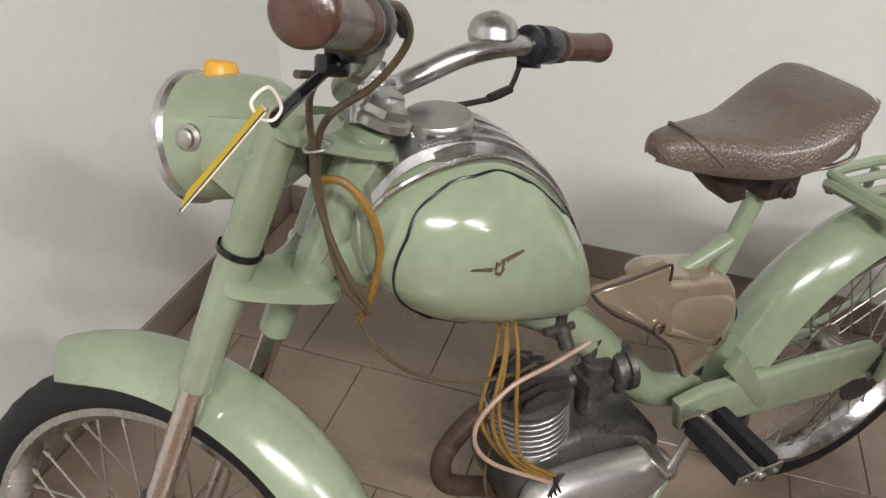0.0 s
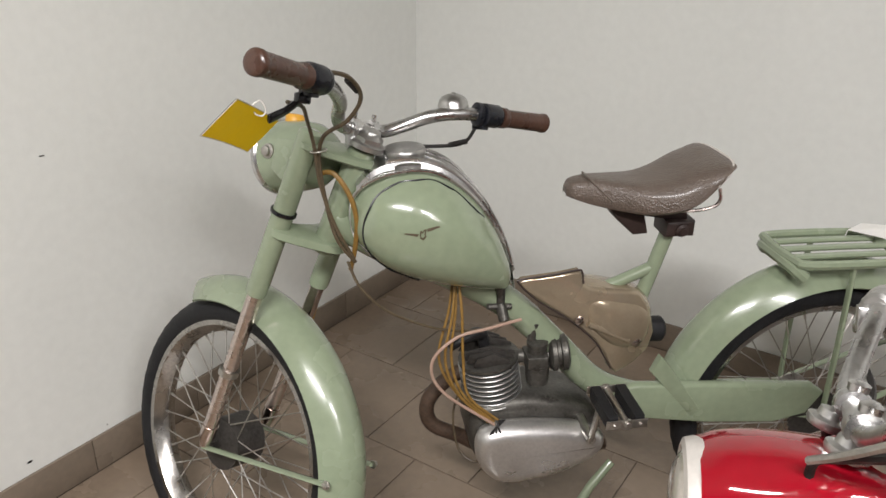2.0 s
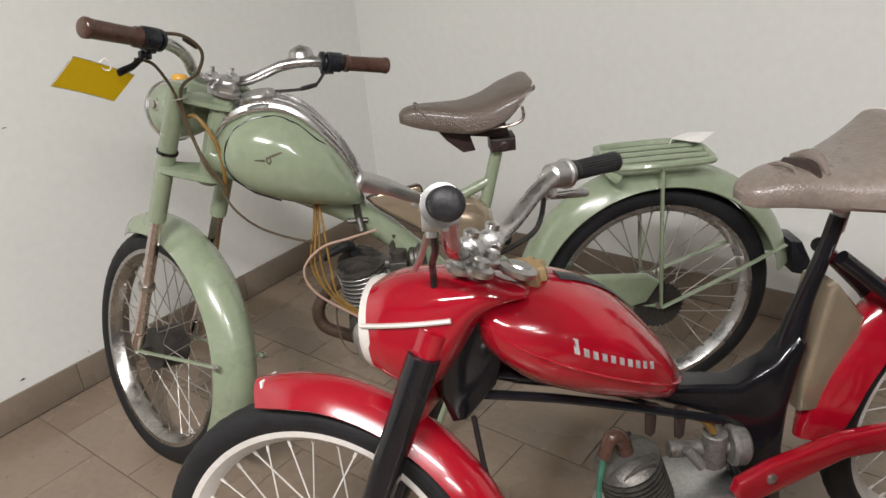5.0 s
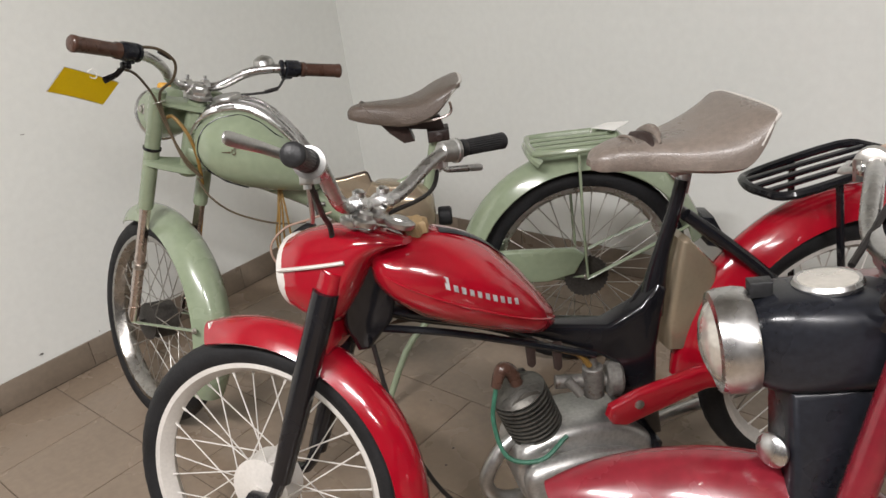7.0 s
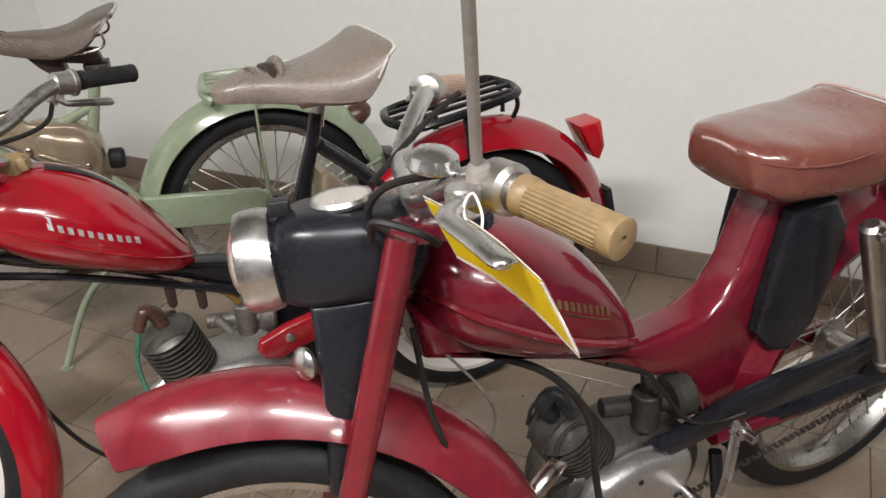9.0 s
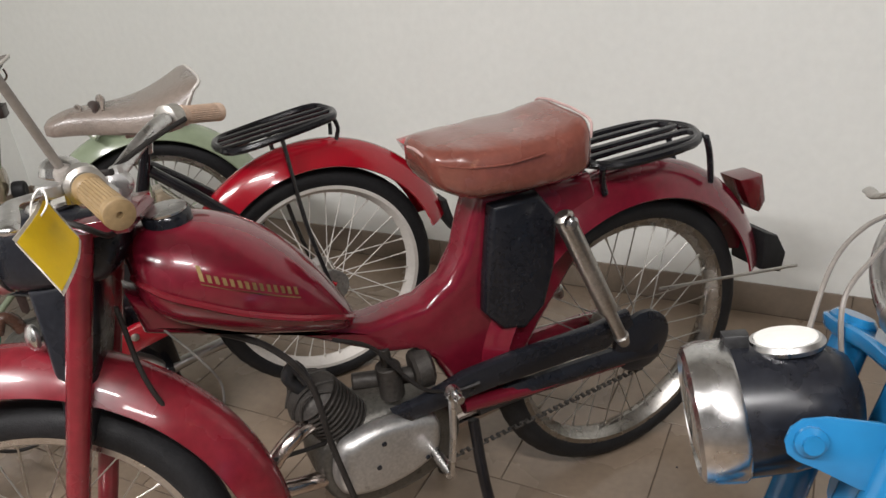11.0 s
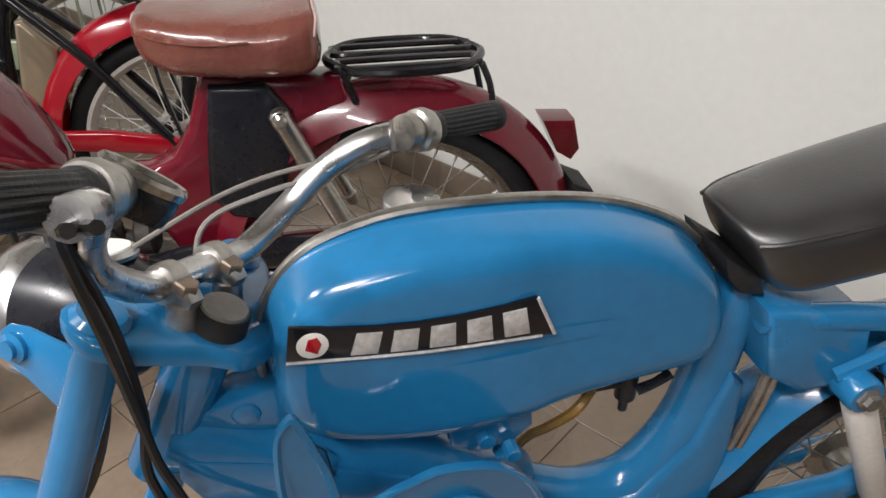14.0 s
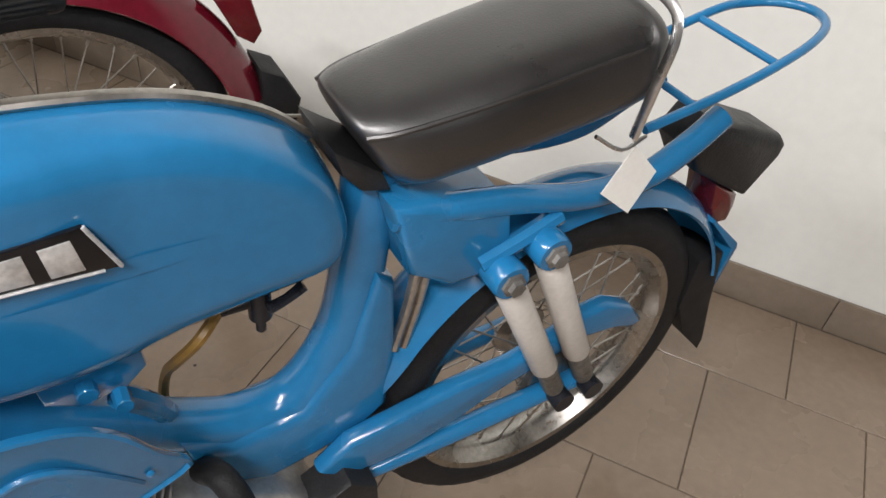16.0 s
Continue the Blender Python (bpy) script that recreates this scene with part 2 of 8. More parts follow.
def loft(bm, rings, cap=True, closed=False):
    vs = [[bm.verts.new(q) for q in r] for r in rings]
    n = len(vs[0])
    for i in range(len(vs) if closed else len(vs) - 1):
        a, b = vs[i], vs[(i + 1) % len(vs)]
        for k in range(n):
            bm.faces.new((a[k], a[(k + 1) % n], b[(k + 1) % n], b[k]))
    if cap and not closed:
        bm.faces.new(vs[0][::-1])
        bm.faces.new(vs[-1])
    return bm


def tube(bm, pts, r, n=10, per=5, closed=False, flat=1.0, smooth=True):
    """A round bar along pts; r: one radius or one for each point; flat: height over width."""
    if isinstance(r, (int, float)):
        rr = [r] * len(pts)
    else:
        rr = list(r)
    path = spline(pts, per, closed) if smooth and len(pts) > 2 else [Vector(q) for q in pts]
    m = len(path)
    rad = np.interp(np.linspace(0, 1, m), np.linspace(0, 1, len(rr)), rr)
    rings, up = [], None
    for i, q in enumerate(path):
        a = path[i - 1] if (i or closed) else path[0]
        b = path[(i + 1) % m] if (i + 1 < m or closed) else path[-1]
        t = (b - a).normalized()
        if up is None:
            up = t.cross(Vector((0, 1, 0)))
            if up.length < 0.2:
                up = t.cross(Vector((1, 0, 0)))
        up = (up - t * up.dot(t)).normalized()
        side = t.cross(up)
        rings.append([q + (side * math.cos(2 * math.pi * k / n) + up * flat * math.sin(2 * math.pi * k / n)) * rad[i] for k in range(n)])
    return loft(bm, rings, not closed, closed)


def lathe(bm, prof, at, axis, n=24):
    """Turns prof, rows of (radius, height), about the axis through at."""
    ax = Vector(axis).normalized()
    q = Vector((0, 0, 1)).rotation_difference(ax)
    at = Vector(at)
    rings = []
    for r, h in prof:
        r = max(r, 0.0004)
        rings.append([at + q @ Vector((r * math.cos(2 * math.pi * k / n), r * math.sin(2 * math.pi * k / n), h)) for k in range(n)])
    return loft(bm, rings)


def rod(bm, a, b, r, n=10):
    a, b = Vector(a), Vector(b)
    return lathe(bm, [(r * 0.9, 0), (r, r * 0.1), (r, (b - a).length - r * 0.1), (r * 0.9, (b - a).length)], a, b - a, n)


def bolt(bm, at, axis, r=0.008, h=0.006):
    return lathe(bm, [(r * 1.35, 0), (r * 1.35, h * 0.25), (r, h * 0.3), (r, h * 0.9), (r * 0.75, h)], at, axis, 6)


def inset(poly, d):
    n = len(poly)
    out = []
    area = sum(poly[i][0] * poly[(i + 1) % n][1] - poly[(i + 1) % n][0] * poly[i][1] for i in range(n))
    s = 1 if area > 0 else -1
    for i in range(n):
        a, b, c = Vector(poly[i - 1]), Vector(poly[i]), Vector(poly[(i + 1) % n])
        e, f = (b - a).normalized(), (c - b).normalized()
        nn = (Vector((-e.y, e.x)) + Vector((-f.y, f.x)))
        nn = nn.normalized() * s if nn.length > 1e-6 else Vector((0, 0))
        out.append((b.x + nn.x * d, b.y + nn.y * d))
    return out


def plate(bm, outline, v0, v1, bev=0.004, curve=0, steps=2):
    """A side outline of (u, z), run through from v0 to v1, its edges rounded by bev; curve: points a span for a smooth outline."""
    o = [(q.x, q.y) for q in spline([(a, b, 0) for a, b in outline], curve, True)] if curve else outline
    rings = [[(x, v0 + bev * (1 - math.cos(math.pi / 2 * k / steps)), z) for x, z in inset(o, bev * (1 - math.sin(math.pi / 2 * k / steps)))]
             for k in range(steps + 1)]
    rings += [[(x, v1 - bev * (1 - math.cos(math.pi / 2 * k / steps)), z) for x, z in inset(o, bev * (1 - math.sin(math.pi / 2 * k / steps)))]
              for k in range(steps, -1, -1)]
    return loft(bm, rings)


def box(bm, lo, hi, bev=0.003):
    return plate(bm, [(lo[0], lo[2]), (hi[0], lo[2]), (hi[0], hi[2]), (lo[0], hi[2])], lo[1], hi[1], bev, 0, 2)


def egg(bm, stations, n=28, power=2.3, per=4):
    """A rounded body: rows of (u, top, bottom, half width)."""
    s = spline([(a, b, c) for a, b, c, _ in stations], per)
    w = spline([(d, 0, 0) for *_, d in stations], per)
    rings = []
    for q, ww in zip(s, w):
        mid, hh = (q.y + q.z) / 2, max(abs(q.y - q.z) / 2, 0.0005)
        ring = []
        for k in range(n):
            a = 2 * math.pi * k / n
            c, d = math.cos(a), math.sin(a)
            ring.append((q.x, max(ww.x, 0.0005) * math.copysign(abs(c) ** (2 / power), c), mid + hh * math.copysign(abs(d) ** (2 / power), d)))
        rings.append(ring)
    return loft(bm, rings)


def guard(bm, c, r, a0, a1, w, drop, lip=0.004, thick=0.003, seg=40, flare=0.0, power=2.2):
    """A mudguard about the point c (u, z) from angle a0 to a1 in degrees (0 ahead, 90 up); w: half width; drop: how far its sides come down."""
    rings = []
    for i in range(seg + 1):
        t = i / seg
        a = radians(a0 + (a1 - a0) * t)
        rad = r + flare * t * t
        ww = w * (1 - 0.35 * max(0, 1 - t * 9) ** 2)
        outer = []
        for k in range(13):
            x = -1 + k / 6
            outer.append((ww * x, rad - drop * abs(x) ** power))
        inner = [(y * (1 - thick / w), q - thick) for y, q in outer[::-1]]
        rings.append([(c[0] + q * math.cos(a), y, c[1] + q * math.sin(a)) for y, q in outer + inner])
    return loft(bm, rings)


def wheel(parent, name, c, r, tw, m=None, rim_mat=None, hub_r=0.03, hub_w=0.05, hub_mat=None, spoke_mat=None, drum=0.0, cross=34):
    """A spoked wheel round the point c (u, z), r to the tread, tw the tyre's width."""
    m = m or Matrix.Identity(4)
    rim_mat, hub_mat, spoke_mat = rim_mat or M_CHROME, hub_mat or M_DULL, spoke_mat or M_DULL
    ctr = (c[0], 0, c[1])
    rr = r - tw * 0.86
    bm = bmesh.new()
    h = tw * 0.42
    prof = [(rr + 0.009, -h), (rr + 0.010, -h * 0.88), (rr - 0.002, -h * 0.80), (rr - 0.012, -h * 0.35), (rr - 0.015, 0), (rr - 0.012, h * 0.35), (rr - 0.002, h * 0.80),
            (rr + 0.010, h * 0.88), (rr + 0.009, h), (rr - 0.004, h * 0.97), (rr - 0.015, h * 0.42), (rr - 0.019, 0), (rr - 0.015, -h * 0.42), (rr - 0.004, -h * 0.97)]
    n = 64
    rings = [[Vector((c[0] + q * math.cos(2 * math.pi * k / n), y, c[1] + q * math.sin(2 * math.pi * k / n))) for q, y in prof] for k in range(n)]
    loft(bm, rings, False, True)
    w = part(name, bm, rim_mat, parent, "", m)
    bm = bmesh.new()
    n = 96
    rings = []
    for k in range(n):
        a = 2 * math.pi * k / n
        ring = []
        for j in range(20):
            b = 2 * math.pi * j / 20
            q, y = math.cos(b), math.sin(b)
            rad = r - tw / 2 + tw / 2 * q * (0.98 if q > 0.8 else 1.0)
            if q > 0.45 and (j + k) % 2 == 0:
                rad -= 0.0013
            ring.append(Vector((c[0] + rad * math.cos(a), y * tw / 2, c[1] + rad * math.sin(a))))
        rings.append(ring)
    loft(bm, rings, False, True)
    part("tyre", bm, M_RUBBER, w, "", m)
    bm = bmesh.new()
    f = hub_w / 2
    pr = [(0.008, -f - 0.022), (0.008, -f - 0.006), (hub_r * 0.7, -f - 0.005), (hub_r * 1.18, -f), (hub_r * 1.18, -f + 0.004), (hub_r * 0.62, -f + 0.012),
          (hub_r * 0.62, f - 0.012), (hub_r * 1.18, f - 0.004), (hub_r * 1.18, f), (hub_r * 0.7, f + 0.005), (0.008, f + 0.006), (0.008, f + 0.022)]
    if drum:
        pr = [(0.008, -f - 0.022), (0.008, -f - 0.006), (hub_r, -f - 0.004), (drum, -f), (drum, f - 0.004), (drum * 0.93, f), (drum * 0.85, f - 0.003), (drum * 0.5, f + 0.004), (hub_r * 0.6, f + 0.012),
              (0.008, f + 0.014), (0.008, f + 0.026)]
    lathe(bm, pr, ctr, (0, -1, 0), 28)
    part("hub", bm, hub_mat, w, "", m)
    base = m @ Matrix.Translation(ctr)
    fl = max(hub_r * 1.08, drum * 0.96)
    kinds = []
    for side, lead in ((1, 1), (1, -1), (-1, 1), (-1, -1)):
        b = bmesh.new()
        a = radians(cross * lead)
        p0 = Vector((fl * math.cos(a), side * f * 0.92, fl * math.sin(a)))
        p1 = Vector(((rr - 0.014), side * 0.004, 0))
        rod(b, p0, p1, 0.0014, 5)
        rod(b, p1 - (p1 - p0).normalized() * 0.014, p1, 0.0026, 5)
        kinds.append(mesh_of("spoke", b, spoke_mat))
    for k in range(36):
        s = new("spoke", kinds[k % 4])
        s.parent = w
        s.matrix_basis = base @ Matrix.Rotation(2 * math.pi * k / 36, 4, "Y")
    return w


def barrel(parent, base, axis, r, length, count, material, label="", core=0.72, thick=0.0022):
    """A finned cylinder barrel on base, with count fins over its length."""
    ax = Vector(axis).normalized()
    base = Vector(base)
    bm = bmesh.new()
    lathe(bm, [(r * core, 0), (r * core, length)], base, ax, 20)
    cy = part("cylinder", bm, material, parent, label)
    for k in range(count):
        bm = bmesh.new()
        h = length * (k + 0.5) / count
        lathe(bm, [(r * core * 0.98, -thick), (r * 0.985, -thick), (r, -thick * 0.4), (r, thick * 0.4), (r * 0.985, thick), (r * core * 0.98, thick)], base + ax * h, ax, 28)
        part("fin", bm, material, cy)
    return cy


def steering(at, rake, turn):
    a = Vector((-math.sin(radians(rake)), 0, math.cos(radians(rake))))
    return Matrix.Translation(at) @ Matrix.Rotation(radians(turn), 4, a) @ Matrix.Translation(-Vector(at))


def grip(parent, a, b, r, material, m=None, label="", ridges=0, domed=True):
    """A handlebar grip from a (inner end) to b, ribbed along its length."""
    a, b = Vector(a), Vector(b)
    ln = (b - a).length
    q = Vector((0, 0, 1)).rotation_difference((b - a).normalized())
    pr = [(0.82, 0, 0), (1.12, 0.002, 0), (1.12, 0.010, 0), (0.96, 0.014, 0), (0.97, ln * 0.15, 1), (0.98, ln * 0.5, 1), (1.0, ln * 0.84, 1), (1.0, ln * 0.86, 0), (1.08, ln * 0.90, 0), (1.08, ln * 0.96, 0)]
    pr += [(0.95, ln * 0.985, 0), (0.6, ln, 0), (0.05, ln + 0.001, 0)] if domed else [(1.06, ln * 0.992, 0), (0.98, ln, 0), (0.22, ln, 0), (0.20, ln - 0.004, 0), (0.05, ln - 0.004, 0)]
    n = max(32, ridges * 4)
    bm = bmesh.new()
    rings = []
    for k, h, rib in pr:
        ring = []
        for i in range(n):
            w = 2 * math.pi * i / n
            rad = r * k * (1 + (0.05 if rib and ridges and i % 4 < 2 else 0.0) - (0.04 if rib and ridges and i % 4 >= 2 else 0.0))
            ring.append(a + q @ Vector((rad * math.cos(w), rad * math.sin(w), h)))
        rings.append(ring)
    loft(bm, rings)
    return part("grip", bm, material, parent, label, m)


def lever(parent, a, mid, b, m=None, material=None, label="", r=0.007):
    bm = bmesh.new()
    a, mid, b = Vector(a), Vector(mid), Vector(b)
    tube(bm, [a, a.lerp(mid, 0.5), mid, mid.lerp(b, 0.5), mid.lerp(b, 0.88), mid.lerp(b, 0.97), b], [r * 0.8, r * 0.95, r * 1.05, r * 1.15, r * 1.2, r * 0.95, r * 0.3], 10, 4, flat=0.5)
    lathe(bm, [(r * 1.5, -0.007), (r * 1.7, -0.005), (r * 1.7, 0.005), (r * 1.5, 0.007)], a, (0, 0, 1), 12)
    return part("brake_lever", bm, material or M_CHROME, parent, label, m)


def cable(parent, pts, r=0.003, material=None, m=None, name="cable", label=""):
    bm = bmesh.new()
    tube(bm, pts, r, 7, 8)
    return part(name, bm, material or M_CABLE, parent, label, m)


def lamp_body(parent, at, axis, r, length, shell_mat, m=None, ring_mat=None, rim=0.022, name="headlamp", bulge=0.35):
    bm = bmesh.new()
    lathe(bm, [(r * 0.30, -length), (r * 0.62, -length * 0.94), (r * 0.86, -length * 0.74), (r * 0.97, -length * 0.4), (r, 0)], at, axis, 36)
    lampo = part(name, bm, shell_mat, parent, "", m)
    ax = Vector(axis).normalized()
    bm = bmesh.new()
    lathe(bm, [(r * 1.0, -0.004), (r * 1.05, 0), (r * 1.05, rim * 0.7), (r * 1.0, rim), (r * 0.90, rim * 1.1), (r * 0.88, rim * 0.8), (r * 0.94, 0)], at, axis, 40)
    part("lamp_rim", bm, ring_mat or M_CHROME, lampo, "chrome rim", m)
    bm = bmesh.new()
    lathe(bm, [(r * 0.93, 0.0), (r * 0.90, rim * 0.85)] + [(r * 0.90 * math.cos(a), rim * 0.85 + r * bulge * 0.5 * math.sin(a)) for a in np.linspace(0.2, 1.5, 7)], at, axis, 40)
    part("lens", bm, M_GLASS, lampo, "clear ribbed glass lens", m)
    return lampo


def tag_card(at, right, down, w, h, label, parts_fn=None, material=None, bend=0.0):
    """A hanging card: at is its top left corner, right and down its directions."""
    rx, dn = Vector(right).normalized(), Vector(down).normalized()
    nr = rx.cross(dn).normalized()
    mtx = Matrix((( *rx, 0), (*dn, 0), (*nr, 0), (0, 0, 0, 1))).transposed()
    mtx.translation = at
    bm = bmesh.new()
    rows, cols, t = 4, 6, 0.0006
    grid = [[(w * i / cols, h * j / rows, bend * math.sin(math.pi * i / cols) + bend * 0.5 * (j / rows) ** 2) for i in range(cols + 1)] for j in range(rows + 1)]
    a = [[bm.verts.new((x, y, z + t)) for x, y, z in r] for r in grid]
    b = [[bm.verts.new((x, y, z - t)) for x, y, z in r] for r in grid]
    for j in range(rows):
        for i in range(cols):
            bm.faces.new((a[j][i], a[j][i + 1], a[j + 1][i + 1], a[j + 1][i]))
            bm.faces.new((b[j][i], b[j + 1][i], b[j + 1][i + 1], b[j][i + 1]))
    rim = [(0, i) for i in range(cols + 1)] + [(j, cols) for j in range(1, rows + 1)] + [(rows, i) for i in range(cols - 1, -1, -1)] + [(j, 0) for j in range(rows - 1, 0, -1)]
    for k in range(len(rim)):
        (j, i), (q, p) = rim[k], rim[(k + 1) % len(rim)]
        bm.faces.new((a[j][i], b[j][i], b[q][p], a[q][p]))
    ob = solo("exhibit_tag", bm, material or M_CARD, label, "tag", mtx)
    return ob


# ---------------------------------------------------------------- the room
ROOM_X, ROOM_Y, ROOM_Z = 7.2, -4.6, 2.9


def slab(name, lo, hi, material, label, category, kind="structure"):
    bm = bmesh.new()
    vs = [bm.verts.new((x, y, z)) for x in (lo[0], hi[0]) for y in (lo[1], hi[1]) for z in (lo[2], hi[2])]
    for f in ((0, 1, 3, 2), (4, 6, 7, 5), (0, 4, 5, 1), (2, 3, 7, 6), (0, 2, 6, 4), (1, 5, 7, 3)):
        bm.faces.new([vs[i] for i in f])
    return solo(name, bm, material, label, category, kind=kind)


slab("wall_west", (-0.2, ROOM_Y, -0.1), (0, 0.2, ROOM_Z), M_WALL, "smooth pale grey-white painted wall beside the mopeds", "wall")
slab("wall_north", (0, 0, -0.1), (ROOM_X, 0.2, ROOM_Z), M_WALL, "smooth pale grey-white painted wall behind the mopeds", "wall")
# east and south walls are unseen, added dark to hold down fill and reflections
slab("wall_east", (ROOM_X, ROOM_Y, -0.1), (ROOM_X + 0.2, 0.2, ROOM_Z), M_LOWBOUNCE, "unseen dark wall added to close the room and cut bounced light", "wall")
slab("wall_south", (-0.2, ROOM_Y - 0.2, -0.1), (ROOM_X + 0.2, ROOM_Y, ROOM_Z), M_LOWBOUNCE, "unseen dark wall added to close the room and cut bounced light", "wall")
slab("ceiling", (-0.2, ROOM_Y - 0.2, ROOM_Z), (ROOM_X + 0.2, 0.2, ROOM_Z + 0.2), M_CEIL, "plain white painted ceiling", "ceiling")

LAMPS = [(3.7, -2.8), (1.85, -3.1), (5.4, -3.3)]


def ceiling_light(x, y, m):
    t = thing("ceiling_light", "long white fluorescent ceiling light fitting", "lamp", m, "ceiling lights")
    bm = bmesh.new()
    box(bm, (-0.66, -0.11, -0.055), (0.66, 0.11, -0.001), 0.012)
    part("housing", bm, M_CEIL, t)
    bm = bmesh.new()
    for s in (-0.055, 0.055):
        rod(bm, (-0.6, s, -0.072), (0.6, s, -0.072), 0.013, 12)
    part("fluorescent_tube", bm, M_TUBE, t, "glowing white tubes")
    return t


for (x, y), watts in zip(LAMPS, (84.0, 124.0, 38.0)):
    ceiling_light(x, y, pose(x, y, ROOM_Z))
    ld = bpy.data.lights.new("tube_light", "AREA")
    ld.shape, ld.size, ld.size_y, ld.energy, ld.color = "RECTANGLE", 1.2, 0.16, watts, (1.0, 0.968, 0.968)
    lo = new("tube_light", ld)
    lo.matrix_basis = pose(x, y, ROOM_Z - 0.1)

# ---------------------------------------------------------------- the mopeds; in each one x runs ahead, y to its left, z up
def moped_frame(x, y, deg):
    return pose(x, y, 0, 0, 0, deg)


def fork_legs(parent, axis_pt, rake, spread, fwd, top, mid, low, r_up, r_low, m, up_mat, low_mat):
    """Two telescopic legs along the steering axis through axis_pt; top, mid and low are heights."""
    tn = math.tan(radians(rake))
    n = Vector((math.cos(radians(rake)), 0, math.sin(radians(rake)))) * fwd

    def on(z):
        return Vector((axis_pt[0] + (axis_pt[1] - z) * tn, 0, z)) + n
    for s in (1, -1):
        o = Vector((0, s * spread, 0))
        bm = bmesh.new()
        a, b = on(top) + o, on(mid) + o
        d = (b - a).length
        lathe(bm, [(r_up * 0.7, -0.004), (r_up, 0), (r_up, d * 0.98), (r_up * 0.92, d)], a, b - a, 20)
        leg = part("fork_leg", bm, up_mat, parent, "", m)
        bm = bmesh.new()
        a, b = on(mid + 0.03) + o, on(low) + o
        d = (b - a).length
        lathe(bm, [(r_low, 0), (r_low, d * 0.9), (r_low * 1.12, d * 0.9), (r_low * 1.12, d * 0.97), (r_low * 0.6, d + 0.012)], a, b - a, 16)
        part("lower_leg", bm, low_mat, leg, "", m)
    return on


def rack_slats(parent, u0, u1, w, z, count, r, material, m=None, slope=0.0, name="luggage_rack", tubular=True, r_slat=None, corner=0.35):
    bm = bmesh.new()
    c = w * corner
    loop = [(u0, -w + c, z), (u0 - c, -w, z), (u1 + c, -w, z + slope), (u1, -w + c, z + slope), (u1, w - c, z + slope), (u1 + c, w, z + slope), (u0 - c, w, z), (u0, w - c, z)]
    tube(bm, loop, r, 8, 4, True)
    ob = part(name, bm, material, parent, "", m)
    for k in range(count):
        y = -w + 2 * w * (k + 1) / (count + 1)
        bm = bmesh.new()
        tube(bm, [(u0 + r * 0.4, y, z + 0.001), ((u0 + u1) / 2, y, z + slope / 2 + 0.002), (u1 - r * 0.4, y, z + slope + 0.001)], r_slat or r * 0.8, 8, 3, flat=0.7)
        part("slat", bm, material, ob, "", m)
    return ob


def saddle(parent, rows, material, m=None, name="seat", n=26, lip=0.012):
    """A saddle: rows of (u, top height, half width, depth of the skirt)."""
    s = spline([(a, b, c) for a, b, c, _ in rows], 5)
    d = spline([(q, 0, 0) for *_, q in rows], 5)
    rings = []
    for p, q in zip(s, d):
        top, w, dep = p.y, max(p.z, 0.002), max(q.x, 0.004)
        ring = []
        for k in range(n):
            x = -1 + 2 * k / (n - 1)
            ring.append((p.x, w * math.sin(x * math.pi / 2) if abs(x) < 0.999 else w * x, top - dep * abs(x) ** 3.2))
        under = [(p.x, y * 0.93, min(z - 0.006, top - 0.012)) for _, y, z in ring[::-1]]
        rings.append(ring + under)
    bm = bmesh.new()
    loft(bm, rings)
    return part(name, bm, material, parent, "", m)


def chain(parent, a, b, material, name="chain", step=0.0127, r=0.0042):
    a, b = Vector(a), Vector(b)
    bm = bmesh.new()
    n = int((b - a).length / step)
    d = (b - a) / n
    for k in range(n):
        p = a + d * k
        rod(bm, p + Vector((0, -0.004, 0)), p + Vector((0, 0.004, 0)), r, 6)
        box_d = d * 0.9
        rod(bm, p + Vector((0, 0.004 if k % 2 else -0.004, 0)), p + box_d + Vector((0, 0.004 if k % 2 else -0.004, 0)), 0.0016, 5)
    return part(name, bm, material, parent)


def sprocket(parent, c, y, r, material, teeth=30, name="sprocket"):
    bm = bmesh.new()
    o = []
    for k in range(teeth * 2):
        a = math.pi * k / teeth
        q = r if k % 2 else r * 0.93
        o.append((c[0] + q * math.cos(a), c[1] + q * math.sin(a)))
    plate(bm, o, y - 0.002, y + 0.002, 0.0006, 0, 1)
    return part(name, bm, material, parent)


